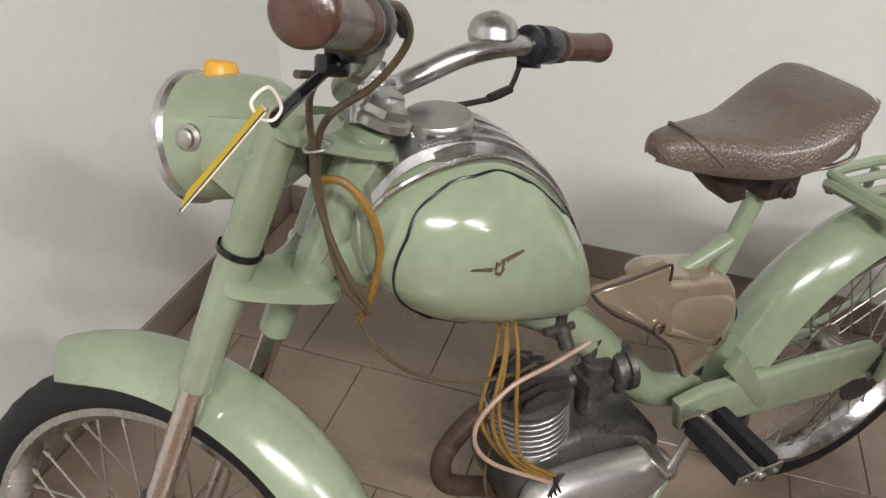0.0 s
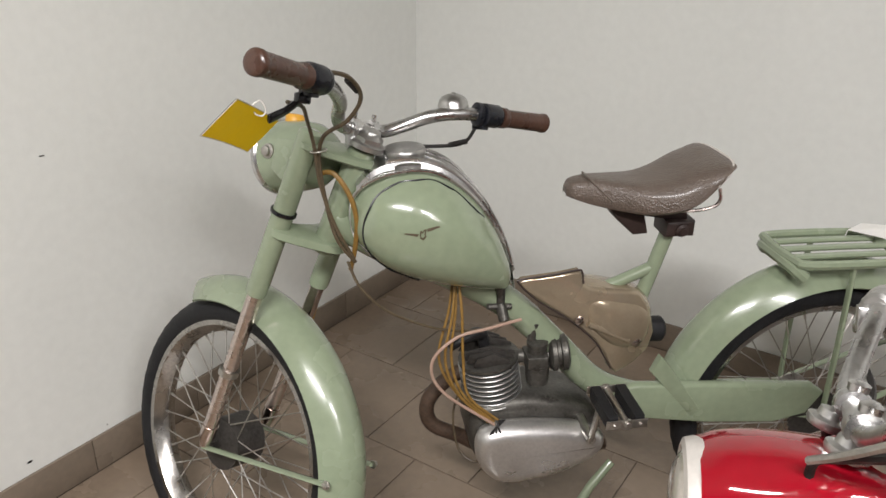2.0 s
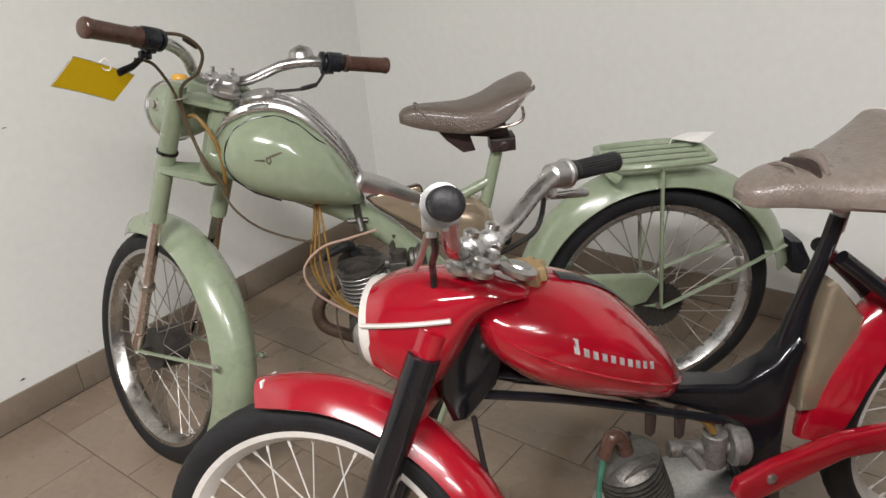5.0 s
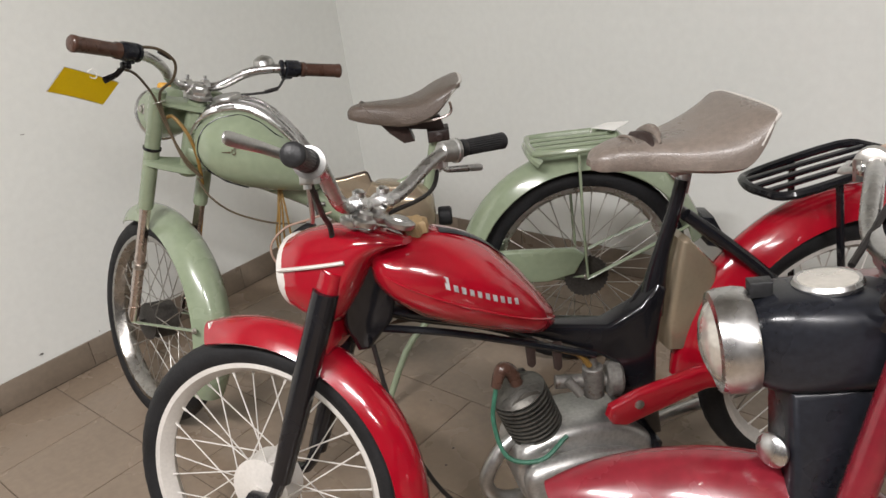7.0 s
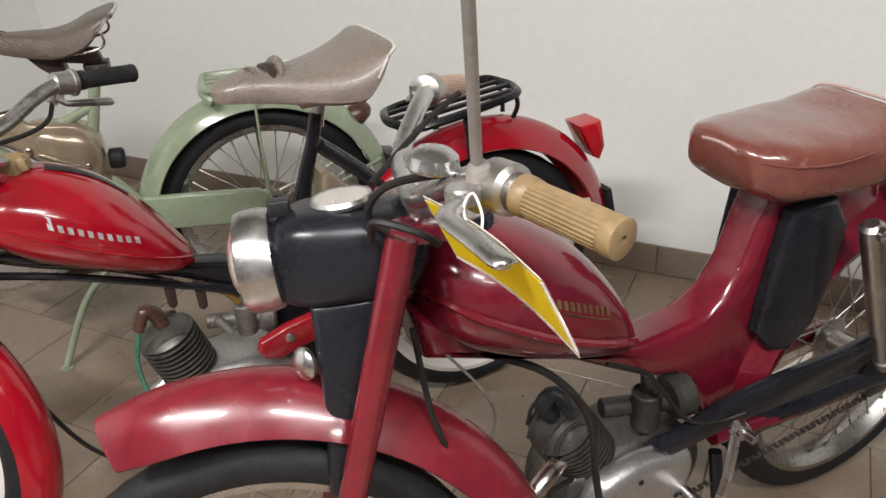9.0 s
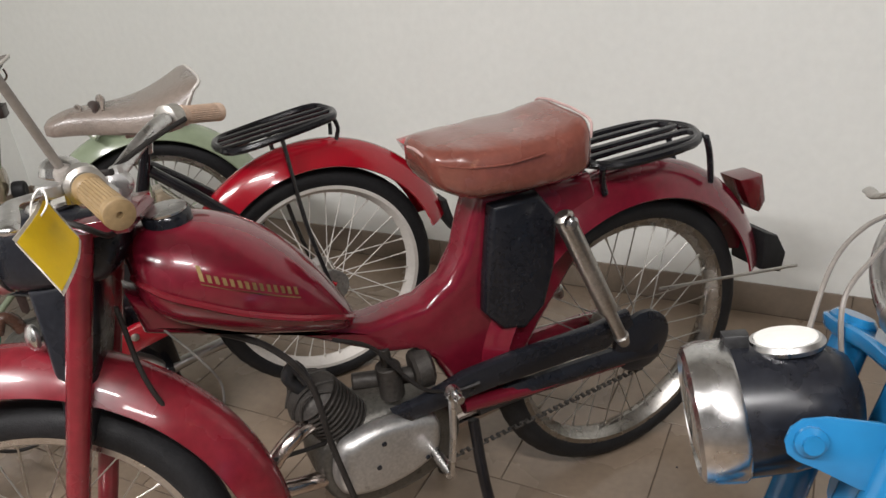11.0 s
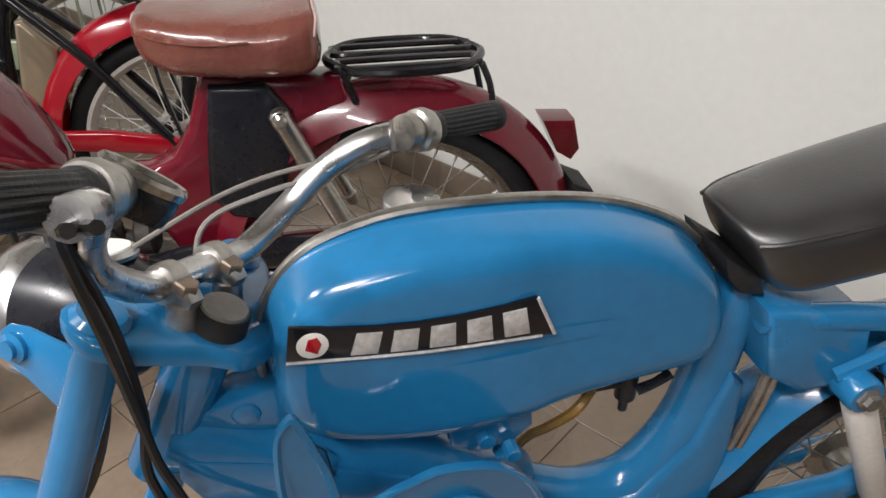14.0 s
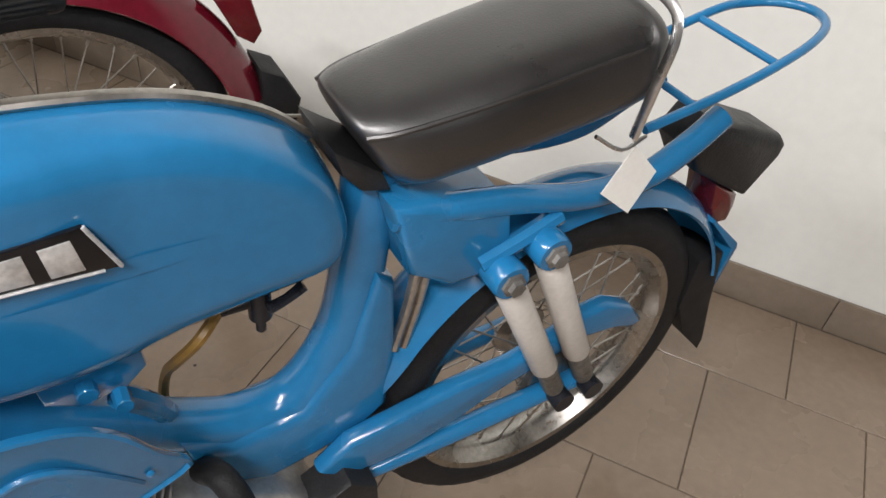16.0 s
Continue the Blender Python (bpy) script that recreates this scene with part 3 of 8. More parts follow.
# ================================================================ sage green moped
def green_moped(m):
    t = thing("moped", "sage green vintage moped with teardrop tank and taupe saddle", "moped", m, "mopeds")
    S = steering((0.895, 0.0, 0.888), 21.5, -48)
    H = steering((0.895, 0.0, 0.888), 21.5, -52)
    lean = H.to_3x3().inverted() @ Vector((0, 0, 1))
    # front wheel, fork, mudguard
    C = (1.180, 0.288)
    wheel(t, "front_wheel", C, 0.285, 0.062, S, M_RIM, 0.036, 0.07, M_SOOT, M_DULL, 0.05)
    on = fork_legs(t, (0.895, 0.888), 21.5, 0.075, 0.047, 0.872, 0.590, 0.292, 0.0190, 0.0135, S, M_GREEN, M_PINKSTEEL)
    bm = bmesh.new()
    guard(bm, C, 0.322, 69, 212, 0.056, 0.042, flare=0.0)
    g = part("front_mudguard", bm, M_GREEN, t, "", S)
    for s in (1, -1):
        bm = bmesh.new()
        a, b = Vector((C[0], s * 0.072, C[1] + 0.005)), Vector((C[0] - 0.300, s * 0.058, C[1] + 0.025))
        tube(bm, [a, (a + b) / 2, b], 0.009, 8, 2, flat=0.4)
        part("stay", bm, M_GREEN, g, "", S)
        bm = bmesh.new()
        bolt(bm, b, (0, s, 0), 0.006, 0.008)
        part("bolt", bm, M_DULL, g, "", S)
    for z, nm in ((0.722, "lower_yoke"), (0.868, "top_yoke")):
        bm = bmesh.new()
        c = on(z)
        k = Vector((0.895 + (0.888 - z) * math.tan(radians(21.5)), 0, z))
        o = []
        for s in (1, -1):
            o.append(c + Vector((0, s * 0.075, 0)))
        thick = 0.004 if z > 0.8 else 0.006
        pts = [(c.x + 0.018, -0.076), (c.x + 0.004, 0.0), (c.x + 0.018, 0.076), (c.x, 0.094), (c.x - 0.018, 0.084), (k.x - 0.010, 0.036), (k.x - 0.026, 0.0), (k.x - 0.010, -0.036), (c.x - 0.018, -0.084), (c.x, -0.094)]
        pts = [(q.x, q.y) for q in spline([(a, b, 0) for a, b in pts], 3, True)]
        lo_r = [Vector((a, b, z - (c.x - a) * 0.394 - thick)) for a, b in pts]
        hi_r = [Vector((a, b, z - (c.x - a) * 0.394 + thick)) for a, b in pts]
        core = [(a, b) for a, b in inset(pts, 0.004)]
        lo_c = [Vector((a, b, z - (c.x - a) * 0.394 - thick - 0.003)) for a, b in core]
        hi_c = [Vector((a, b, z - (c.x - a) * 0.394 + thick + 0.003)) for a, b in core]
        loft(bm, [lo_c, lo_r, hi_r, hi_c])
        part(nm, bm, M_GREEN, t, "", S)
    for s in (1, -1):
        bm = bmesh.new()
        lathe(bm, [(0.0188, -0.003), (0.0220, -0.003), (0.0225, 0), (0.0220, 0.003), (0.0188, 0.003)], on(0.738 if s > 0 else 0.706) + Vector((0, s * 0.075, 0)), (-0.3665, 0, 0.9304), 24)
        part("clamp_ring", bm, M_CHROME if s < 0 else M_BLACK, t, "", S)
    bm = bmesh.new()
    rod(bm, (0.974, 0, 0.69), (0.902, 0, 0.868), 0.023, 18)
    part("head_tube", bm, M_GREEN, t)
    bm = bmesh.new()
    lathe(bm, [(0.020, 0), (0.026, 0.004), (0.026, 0.014), (0.019, 0.019), (0.017, 0.026), (0.006, 0.028)], (0.893, 0, 0.876), (-0.3665, 0, 0.9304), 6)
    lathe(bm, [(0.031, -0.004), (0.031, 0.004), (0.026, 0.006)], (0.893, 0, 0.876), (-0.3665, 0, 0.9304), 24)
    part("stem_nut", bm, M_NICKEL, t, "", S)
    for s in (1, -1):
        bm = bmesh.new()
        lathe(bm, [(0.0145, -0.007), (0.0185, -0.006), (0.0185, 0.006), (0.0145, 0.007)], on(0.438) + Vector((0, s * 0.075, 0)), (-0.3665, 0, 0.9304), 20)
        part("leg_clamp", bm, M_DULL, t, "", S)
    # headlamp
    h = lamp_body(t, (1.088, 0, 0.842), (1, 0, -0.10), 0.064, 0.118, M_GREEN, S, None, 0.010, bulge=0.2)
    bm = bmesh.new()
    lathe(bm, [(0.017, 0), (0.017, 0.012), (0.013, 0.017), (0.004, 0.018)], (1.062, 0, 0.901), (-0.1, 0, 1), 14)
    part("switch_knob", bm, M_ORANGE, h, "yellow-orange switch knob", S)
    for s in (1, -1):
        bm = bmesh.new()
        lathe(bm, [(0.013, 0), (0.013, 0.004), (0.009, 0.006), (0.009, 0.011), (0.006, 0.013)], (1.056, s * 0.060, 0.852), (0, s, 0), 12)
        part("bolt", bm, M_DULL, h, "", S)
        bm = bmesh.new()
        plate(bm, [(1.030, 0.874), (1.040, 0.825), (0.990, 0.790), (0.955, 0.874)], s * 0.064 - 0.002, s * 0.068 + 0.002, 0.001)
        part("lamp_bracket", bm, M_GREEN, h, "", S)
    # handlebar
    bm = bmesh.new()
    half = [(0.903, 0.045, 0.901), (0.884, 0.075, 0.914), (0.850, 0.105, 0.934), (0.820, 0.145, 0.944), (0.796, 0.195, 0.946), (0.780, 0.245, 0.945)]
    near = half[:3] + [(0.826, 0.145, 0.949), (0.806, 0.195, 0.954), (0.794, 0.235, 0.955)]
    tube(bm, [(x, -y, z) for x, y, z in reversed(half)] + [(0.907, 0, 0.901)] + near, 0.0112, 14, 6)
    part("handlebar", bm, M_CHROME, t, "", H)
    for s in (1, -1):
        du, dz = (0.010, 0.008) if s > 0 else (0.0, 0.0)
        bm = bmesh.new()
        lathe(bm, [(0.012, -0.009), (0.016, -0.008), (0.0165, 0), (0.016, 0.008), (0.012, 0.009)], (0.906, s * 0.022, 0.901), (0, 1, 0), 18)
        rod(bm, (0.906, s * 0.022, 0.872), (0.906, s * 0.022, 0.896), 0.010, 10)
        rod(bm, (0.904, s * 0.022, 0.908), (0.902, s * 0.022, 0.926), 0.0042, 8)
        part("bar_clamp", bm, M_CHROME, t, "", H)
        grip(t, (0.788 + du, s * 0.218, 0.946 + dz), (0.757 + du * 1.1, s * 0.322 + 0.004, 0.947 + dz * 1.25), 0.0162, M_BROWN, H, "worn brown plastic handlebar grip", 0, True)
        bm = bmesh.new()
        lathe(bm, [(0.014, -0.02), (0.0205, -0.016), (0.0205, 0.012), (0.017, 0.018)], (0.795 + du, s * 0.200, 0.947 + dz), (-0.3, s, 0), 16)
        lathe(bm, [(0.0165, -0.005), (0.0205, -0.003), (0.0205, 0.004), (0.0165, 0.005)], (0.806 + du, s * 0.176, 0.947 + dz), (-0.4, s, 0.05), 16)
        box(bm, (0.797 + du, s * 0.192 - 0.010, 0.922 + dz), (0.822 + du, s * 0.192 + 0.010, 0.947 + dz), 0.005)
        part("control_housing", bm, M_SATIN, t, "", H)
    lever(t, (0.828, 0.195, 0.928), (0.843, 0.212, 0.908), (0.845, 0.238, 0.894), H, M_BLACK, "black brake lever")
    lever(t, (0.812, -0.195, 0.945), (0.826, -0.235, 0.952), (0.806, -0.30, 0.955), H, M_SATIN, r=0.005)
    bm = bmesh.new()
    lathe(bm, [(0.016, 0), (0.0255, 0.002), (0.0262, 0.008), (0.0268, 0.009), (0.0268, 0.0105), (0.0258, 0.012), (0.0245, 0.019), (0.0195, 0.025), (0.011, 0.029), (0.0045, 0.0300), (0.0045, 0.032), (0.001, 0.0325)], (0.838, -0.148, 0.948), lean, 32)
    part("bell", bm, M_NICKEL, t, "chrome bicycle bell", H)
    # cables and wires
    cable(t, [(0.965, 0.158, 1.028), (0.925, 0.120, 1.012), (0.905, 0.088, 0.975), (0.925, 0.068, 0.935), (0.962, 0.062, 0.910), (0.972, 0.058, 0.870), (0.965, 0.058, 0.800), (0.950, 0.060, 0.735), (0.922, 0.055, 0.690)], 0.0034, M_CABLE)
    cable(t, [(0.925, 0.112, 1.006), (0.910, 0.092, 0.985)], 0.0052, M_BLKCABLE)
    cable(t, [(1.010, 0.150, 0.985), (0.990, 0.128, 0.972), (0.985, 0.090, 0.940), (0.978, 0.066, 0.895), (0.972, 0.060, 0.830), (0.952, 0.064, 0.760), (0.925, 0.060, 0.700)], 0.003, M_CABLE)
    bm = bmesh.new()
    tube(bm, [(0.984, 0.068, 0.886), (0.978, 0.050, 0.884), (0.962, 0.050, 0.886), (0.960, 0.066, 0.888), (0.972, 0.074, 0.888)], 0.0013, 6, 5, closed=True)
    part("wire_ring", bm, M_DULL, t)
    cable(t, [(0.806, -0.188, 0.922), (0.815, -0.165, 0.892), (0.842, -0.120, 0.882), (0.875, -0.070, 0.878), (0.905, -0.030, 0.866)], 0.0032, M_BLKCABLE, S)
    cable(t, [(0.812, -0.170, 0.895), (0.828, -0.142, 0.886)], 0.0050, M_BLKCABLE, S)
    cable(t, [(0.935, 0.05, 0.69), (0.915, 0.062, 0.645), (0.87, 0.065, 0.598), (0.80, 0.060, 0.560), (0.74, 0.05, 0.540), (0.70, 0.04, 0.535)], 0.0025, M_CABLE)
    cable(t, [(0.972, 0.045, 0.845), (0.950, 0.062, 0.848), (0.928, 0.070, 0.815), (0.918, 0.068, 0.770), (0.922, 0.055, 0.715), (0.93, 0.04, 0.67)], 0.0042, M_YWIRE, None, "wire", "ochre wiring loom")
    cable(t, [(1.035, -0.070, 0.700), (1.050, -0.082, 0.62), (1.085, -0.084, 0.50), (1.12, -0.075, 0.40)], 0.0026, M_YWIRE, S, "wire")
    for dx, dy in ((0, 0), (0.006, 0.005), (-0.010, 0.008), (0.011, -0.006)):
        cable(t, [(0.748 + dx * 0.3, 0.03 + dy, 0.64), (0.750 + dx, 0.048 + dy, 0.58), (0.758 + dx * 2, 0.060 + dy, 0.49), (0.738 + dx, 0.072 + dy, 0.42), (0.680 + dx, 0.085, 0.362)], 0.0026, M_YWIRE, None, "wire", "ochre wire")
    cable(t, [(0.63, 0.05, 0.556), (0.69, 0.060, 0.548), (0.752, 0.065, 0.535), (0.795, 0.070, 0.49), (0.775, 0.075, 0.43), (0.68, 0.088, 0.358)], 0.0030, M_PINKHOSE, None, "hose", "pale pink hose")
    for k in range(5):
        cable(t, [(0.676 - 0.004 * k, 0.086, 0.366), (0.672 + 0.006 * k, 0.098, 0.350 - 0.004 * k), (0.664 - 0.003 * k, 0.094, 0.336 + 0.002 * k)], 0.0018, M_BLKCABLE, None, "wire")
    cable(t, [(0.735, 0.02, 0.40), (0.748, 0.03, 0.34), (0.740, 0.05, 0.28), (0.715, 0.07, 0.262), (0.690, 0.08, 0.275)], 0.0022, M_CABLE, None, "wire")
    # frame
    bm = bmesh.new()
    tube(bm, [(0.955, 0, 0.75), (0.88, 0, 0.70), (0.76, 0, 0.64), (0.645, 0, 0.565), (0.55, 0, 0.47), (0.46, 0, 0.375), (0.36, 0, 0.33)], [0.026, 0.03, 0.032, 0.03, 0.028, 0.028, 0.026], 16, 6)
    fr = part("frame", bm, M_GREEN, t)
    bm = bmesh.new()
    tube(bm, [(0.402, 0, 0.50), (0.376, 0, 0.593), (0.345, 0, 0.708)], 0.0135, 14, 3)
    part("seat_tube", bm, M_GREEN, fr)
    bm = bmesh.new()
    tube(bm, [(0.50, 0, 0.572), (0.44, 0, 0.592), (0.368, 0, 0.622)], 0.0115, 12, 3)
    part("seat_strut", bm, M_GREEN, fr)
    bm = bmesh.new()
    plate(bm, [(0.360, 0.465), (0.345, 0.45), (0.262, 0.335), (0.282, 0.322), (0.375, 0.43)], 0.052, 0.070, 0.005)
    part("brace", bm, M_GREEN, fr)
    bm = bmesh.new()
    shell = [(0.640, 0.630), (0.634, 0.637), (0.600, 0.640), (0.567, 0.643), (0.531, 0.649), (0.522, 0.640), (0.519, 0.622), (0.508, 0.612), (0.470, 0.604), (0.432, 0.600), (0.409, 0.594), (0.392, 0.572), (0.380, 0.543), (0.371, 0.510), (0.378, 0.473), (0.403, 0.444), (0.438, 0.422),
             (0.456, 0.440), (0.466, 0.465), (0.490, 0.500), (0.546, 0.551), (0.602, 0.590), (0.629, 0.611)]
    loft(bm, [[(u, d, z) for u, z in inset(shell, i)] for d, i in ((0.038, 0.003), (0.040, 0.0), (0.045, 0.0012), (0.049, 0.004), (0.051, 0.0075))])
    p = part("side_cover", bm, M_CHAMP, t, "champagne beige side cover")
    bm = bmesh.new()
    tube(bm, [(0.519, 0.048, 0.620), (0.524, 0.050, 0.644), (0.535, 0.051, 0.648), (0.580, 0.051, 0.642), (0.632, 0.050, 0.636), (0.638, 0.050, 0.628), (0.602, 0.051, 0.592), (0.546, 0.051, 0.553), (0.492, 0.051, 0.504), (0.468, 0.051, 0.468), (0.450, 0.050, 0.436)], 0.0019, 7, 4)
    part("edge_bead", bm, M_DKBROWN, p, "dark rolled edge")
    bm = bmesh.new()
    egg(bm, [(0.528, 0.590, 0.545, 0.020), (0.510, 0.603, 0.520, 0.048), (0.480, 0.602, 0.492, 0.060), (0.445, 0.594, 0.468, 0.064), (0.412, 0.588, 0.462, 0.062), (0.386, 0.575, 0.472, 0.052), (0.371, 0.550, 0.500, 0.026)], 28, 2.6)
    part("cover_bulge", bm, M_CHAMP, p)
    bm = bmesh.new()
    rod(bm, (0.505, 0.055, 0.540), (0.425, 0.058, 0.500), 0.006, 10)
    part("bead", bm, M_CHAMP, p)
    for a, b in ((0.523, 0.549), (0.409, 0.494)):
        bm = bmesh.new()
        lathe(bm, [(0.009, 0), (0.009, 0.003), (0.006, 0.005), (0.003, 0.0055)], (a, 0.055, b), (0, 1, 0), 14)
        part("screw", bm, M_PINKSTEEL, p)
    bm = bmesh.new()
    lathe(bm, [(0.022, 0), (0.025, 0.004), (0.025, 0.030), (0.020, 0.035)], (0.366, -0.004, 0.485), (-1, 0, -0.06), 22)
    part("intake_sleeve", bm, M_RUBBER, t, "black rubber sleeve")
    # tank
    bm = bmesh.new()
    shell = [(0.932, 0.770, 0.752, 0.012), (0.922, 0.800, 0.722, 0.060), (0.898, 0.826, 0.692, 0.092), (0.865, 0.842, 0.664, 0.108), (0.82, 0.848, 0.643, 0.116), (0.77, 0.834, 0.628, 0.116),
             (0.725, 0.800, 0.618, 0.108), (0.688, 0.750, 0.612, 0.092), (0.660, 0.690, 0.608, 0.066), (0.645, 0.645, 0.612, 0.02)]
    egg(bm, shell, 36, 2.2)
    tk = part("fuel_tank", bm, M_GREEN, t)
    bm = bmesh.new()
    top = spline([(0.915, 0, 0.818), (0.885, 0, 0.846), (0.845, 0, 0.857), (0.80, 0, 0.853), (0.755, 0, 0.832), (0.71, 0, 0.786), (0.675, 0, 0.730), (0.652, 0, 0.672), (0.642, 0, 0.622)], 4)
    rings = []
    for q in top:
        rings.append([q + Vector((0, y, z)) for y, z in ((-0.040, -0.012), (-0.036, -0.002), (-0.02, 0.003), (0, 0.005), (0.02, 0.003), (0.036, -0.002), (0.040, -0.012), (0, -0.012))])
    loft(bm, rings)
    part("chrome_band", bm, M_CHROME, tk, "ribbed chrome band along the tank")
    for y in (-0.034, -0.012, 0.012, 0.034):
        bm = bmesh.new()
        tube(bm, [q + Vector((0, y, 0.005 - abs(y) * 0.1)) for q in top[6:-2]], 0.0035, 7, 1, smooth=False)
        part("rib", bm, M_CHROME, tk)
    for s in (1, -1):
        bm = bmesh.new()
        tube(bm, [(0.925, s * 0.046, 0.798), (0.90, s * 0.055, 0.827), (0.85, s * 0.058, 0.845), (0.79, s * 0.056, 0.842), (0.735, s * 0.054, 0.806), (0.69, s * 0.048, 0.748), (0.66, s * 0.034, 0.685), (0.648, s * 0.015, 0.64)], 0.0032, 7, 5)
        part("edge_bead", bm, M_CHROME, tk)
        bm = bmesh.new()
        line = spline([(0.708, 0.764, 0), (0.757, 0.812, 0), (0.800, 0.832, 0), (0.848, 0.831, 0), (0.884, 0.813, 0), (0.902, 0.785, 0), (0.909, 0.753, 0), (0.903, 0.721, 0), (0.886, 0.695, 0), (0.856, 0.671, 0), (0.816, 0.652, 0)], 4)
        tube(bm, [(q.x, s * (egg_side(shell, q.x, q.y, 2.2) + 0.0034), q.y) for q in line], 0.0016, 6, 1, smooth=False)
        part("pinstripe", bm, M_SATIN, tk)
        bm = bmesh.new()
        edge = spline([(0.9235, 0.795, 0), (0.9265, 0.770, 0), (0.924, 0.742, 0), (0.914, 0.716, 0), (0.897, 0.695, 0), (0.872, 0.673, 0), (0.835, 0.652, 0)], 4)
        tube(bm, [(q.x, s * (egg_side(shell, q.x, q.y, 2.2) + 0.0008), q.y) for q in edge], 0.0026, 7, 1, smooth=False)
        part("edge_bead", bm, M_NICKEL, tk)
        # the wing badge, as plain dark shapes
        def on_tank(u, z):
            return s * (egg_side(shell, u, z, 2.2) + 0.0022)
        for quad in (((0.848, 0.762), (0.822, 0.756), (0.820, 0.763), (0.845, 0.7645)), ((0.802, 0.768), (0.776, 0.778), (0.779, 0.7815), (0.803, 0.776)),
                     ((0.818, 0.752), (0.811, 0.7445), (0.804, 0.756), (0.8065, 0.758), (0.811, 0.751), (0.816, 0.7545)), ((0.818, 0.757), (0.8165, 0.771), (0.814, 0.771), (0.8155, 0.757)),
                     ((0.8085, 0.759), (0.8065, 0.775), (0.804, 0.775), (0.806, 0.759)), ((0.8165, 0.7705), (0.812, 0.764), (0.8065, 0.7745), (0.808, 0.775), (0.812, 0.768), (0.8150, 0.773))):
            bm = bmesh.new()
            quad = [(0.817 + (u - 0.812) * 0.80, 0.7615 + (z - 0.763) * 0.58) for u, z in quad]
            lo_r = [Vector((u, on_tank(u, z) - s * 0.001, z)) for u, z in quad]
            hi_r = [Vector((u, on_tank(u, z), z)) for u, z in quad]
            loft(bm, [lo_r, hi_r])
            part("badge", bm, M_CABLE, tk, "small dark winged emblem")
    bm = bmesh.new()
    lathe(bm, [(0.046, -0.012), (0.044, -0.002), (0.036, 0.002), (0.0335, 0.004), (0.0350, 0.006), (0.0350, 0.014), (0.0330, 0.017), (0.012, 0.0180)], (0.832, 0, 0.852), (0.05, 0, 1), 40)
    part("filler_cap", bm, M_NICKEL, tk, "flat chrome filler cap")
    bm = bmesh.new()
    plate(bm, [(0.74, 0.622), (0.655, 0.612), (0.66, 0.602), (0.735, 0.612)], -0.02, 0.02, 0.004)
    rod(bm, (0.665, 0.03, 0.612), (0.665, 0.03, 0.575), 0.008, 10)
    rod(bm, (0.69, 0.035, 0.578), (0.645, 0.03, 0.573), 0.006, 8)
    rod(bm, (0.665, 0.03, 0.580), (0.66, 0.045, 0.552), 0.010, 10)
    part("fuel_tap", bm, M_ALUDIRT, tk)
    # saddle
    saddle(t, [(0.552, 0.790, 0.010, 0.010), (0.541, 0.800, 0.024, 0.022), (0.510, 0.805, 0.034, 0.036), (0.465, 0.803, 0.049, 0.042), (0.415, 0.801, 0.067, 0.044), (0.372, 0.810, 0.082, 0.046), (0.338, 0.826, 0.087, 0.046), (0.312, 0.834, 0.086, 0.030),
               (0.290, 0.839, 0.080, 0.012), (0.275, 0.840, 0.070, 0.006)], M_HIDE)["label"] = "grained grey-brown leather saddle"
    bm = bmesh.new()
    tube(bm, [(0.312, -0.082, 0.806), (0.288, -0.074, 0.829), (0.274, -0.05, 0.836), (0.270, 0, 0.837), (0.274, 0.05, 0.836), (0.288, 0.074, 0.829), (0.312, 0.082, 0.806)], 0.0042, 8, 6)
    part("seat_edge", bm, M_PAINTWHITE, t, "bare metal rear edge of the saddle")
    bm = bmesh.new()
    tube(bm, [(0.478, -0.0455, 0.772), (0.512, -0.024, 0.803), (0.518, 0, 0.8075), (0.512, 0.024, 0.803), (0.478, 0.0455, 0.772)], 0.002, 7, 6)
    part("seat_piping", bm, M_HIDE, t)
    bm = bmesh.new()
    plate(bm, [(0.398, 0.700), (0.425, 0.698), (0.458, 0.728), (0.476, 0.752), (0.462, 0.760), (0.412, 0.752)], -0.026, 0.026, 0.006)
    box(bm, (0.312, -0.030, 0.692), (0.366, 0.030, 0.722), 0.006)
    plate(bm, [(0.320, 0.716), (0.405, 0.730), (0.480, 0.762), (0.470, 0.775), (0.330, 0.752)], -0.017, 0.017, 0.004)
    lathe(bm, [(0.012, 0), (0.012, 0.005), (0.007, 0.007), (0.007, 0.012)], (0.338, 0.030, 0.706), (0, 1, 0), 12)
    part("seat_bracket", bm, M_DKBROWN, t, "dark brown seat clamp")
    for s in (1, -1):
        bm = bmesh.new()
        tube(bm, [(0.42, s * 0.045, 0.757), (0.355, s * 0.072, 0.760), (0.315, s * 0.080, 0.768), (0.302, s * 0.080, 0.780), (0.304, s * 0.078, 0.800)], 0.0032, 8, 5)
        part("seat_spring", bm, M_PINKSTEEL, t)
    # engine
    eng = barrel(t, (0.664, 0, 0.362), (0.16, 0, 0.987), 0.058, 0.086, 8, M_ALU, "finned aluminium cylinder", thick=0.0016)
    bm = bmesh.new()
    lathe(bm, [(0.050, -0.012), (0.058, -0.006), (0.058, 0), (0.046, 0.004), (0.022, 0.010), (0.003, 0.011)], (0.677, 0, 0.454), (0.16, 0, 0.987), 28)
    hd = part("cylinder_head", bm, M_ALUDIRT, t)
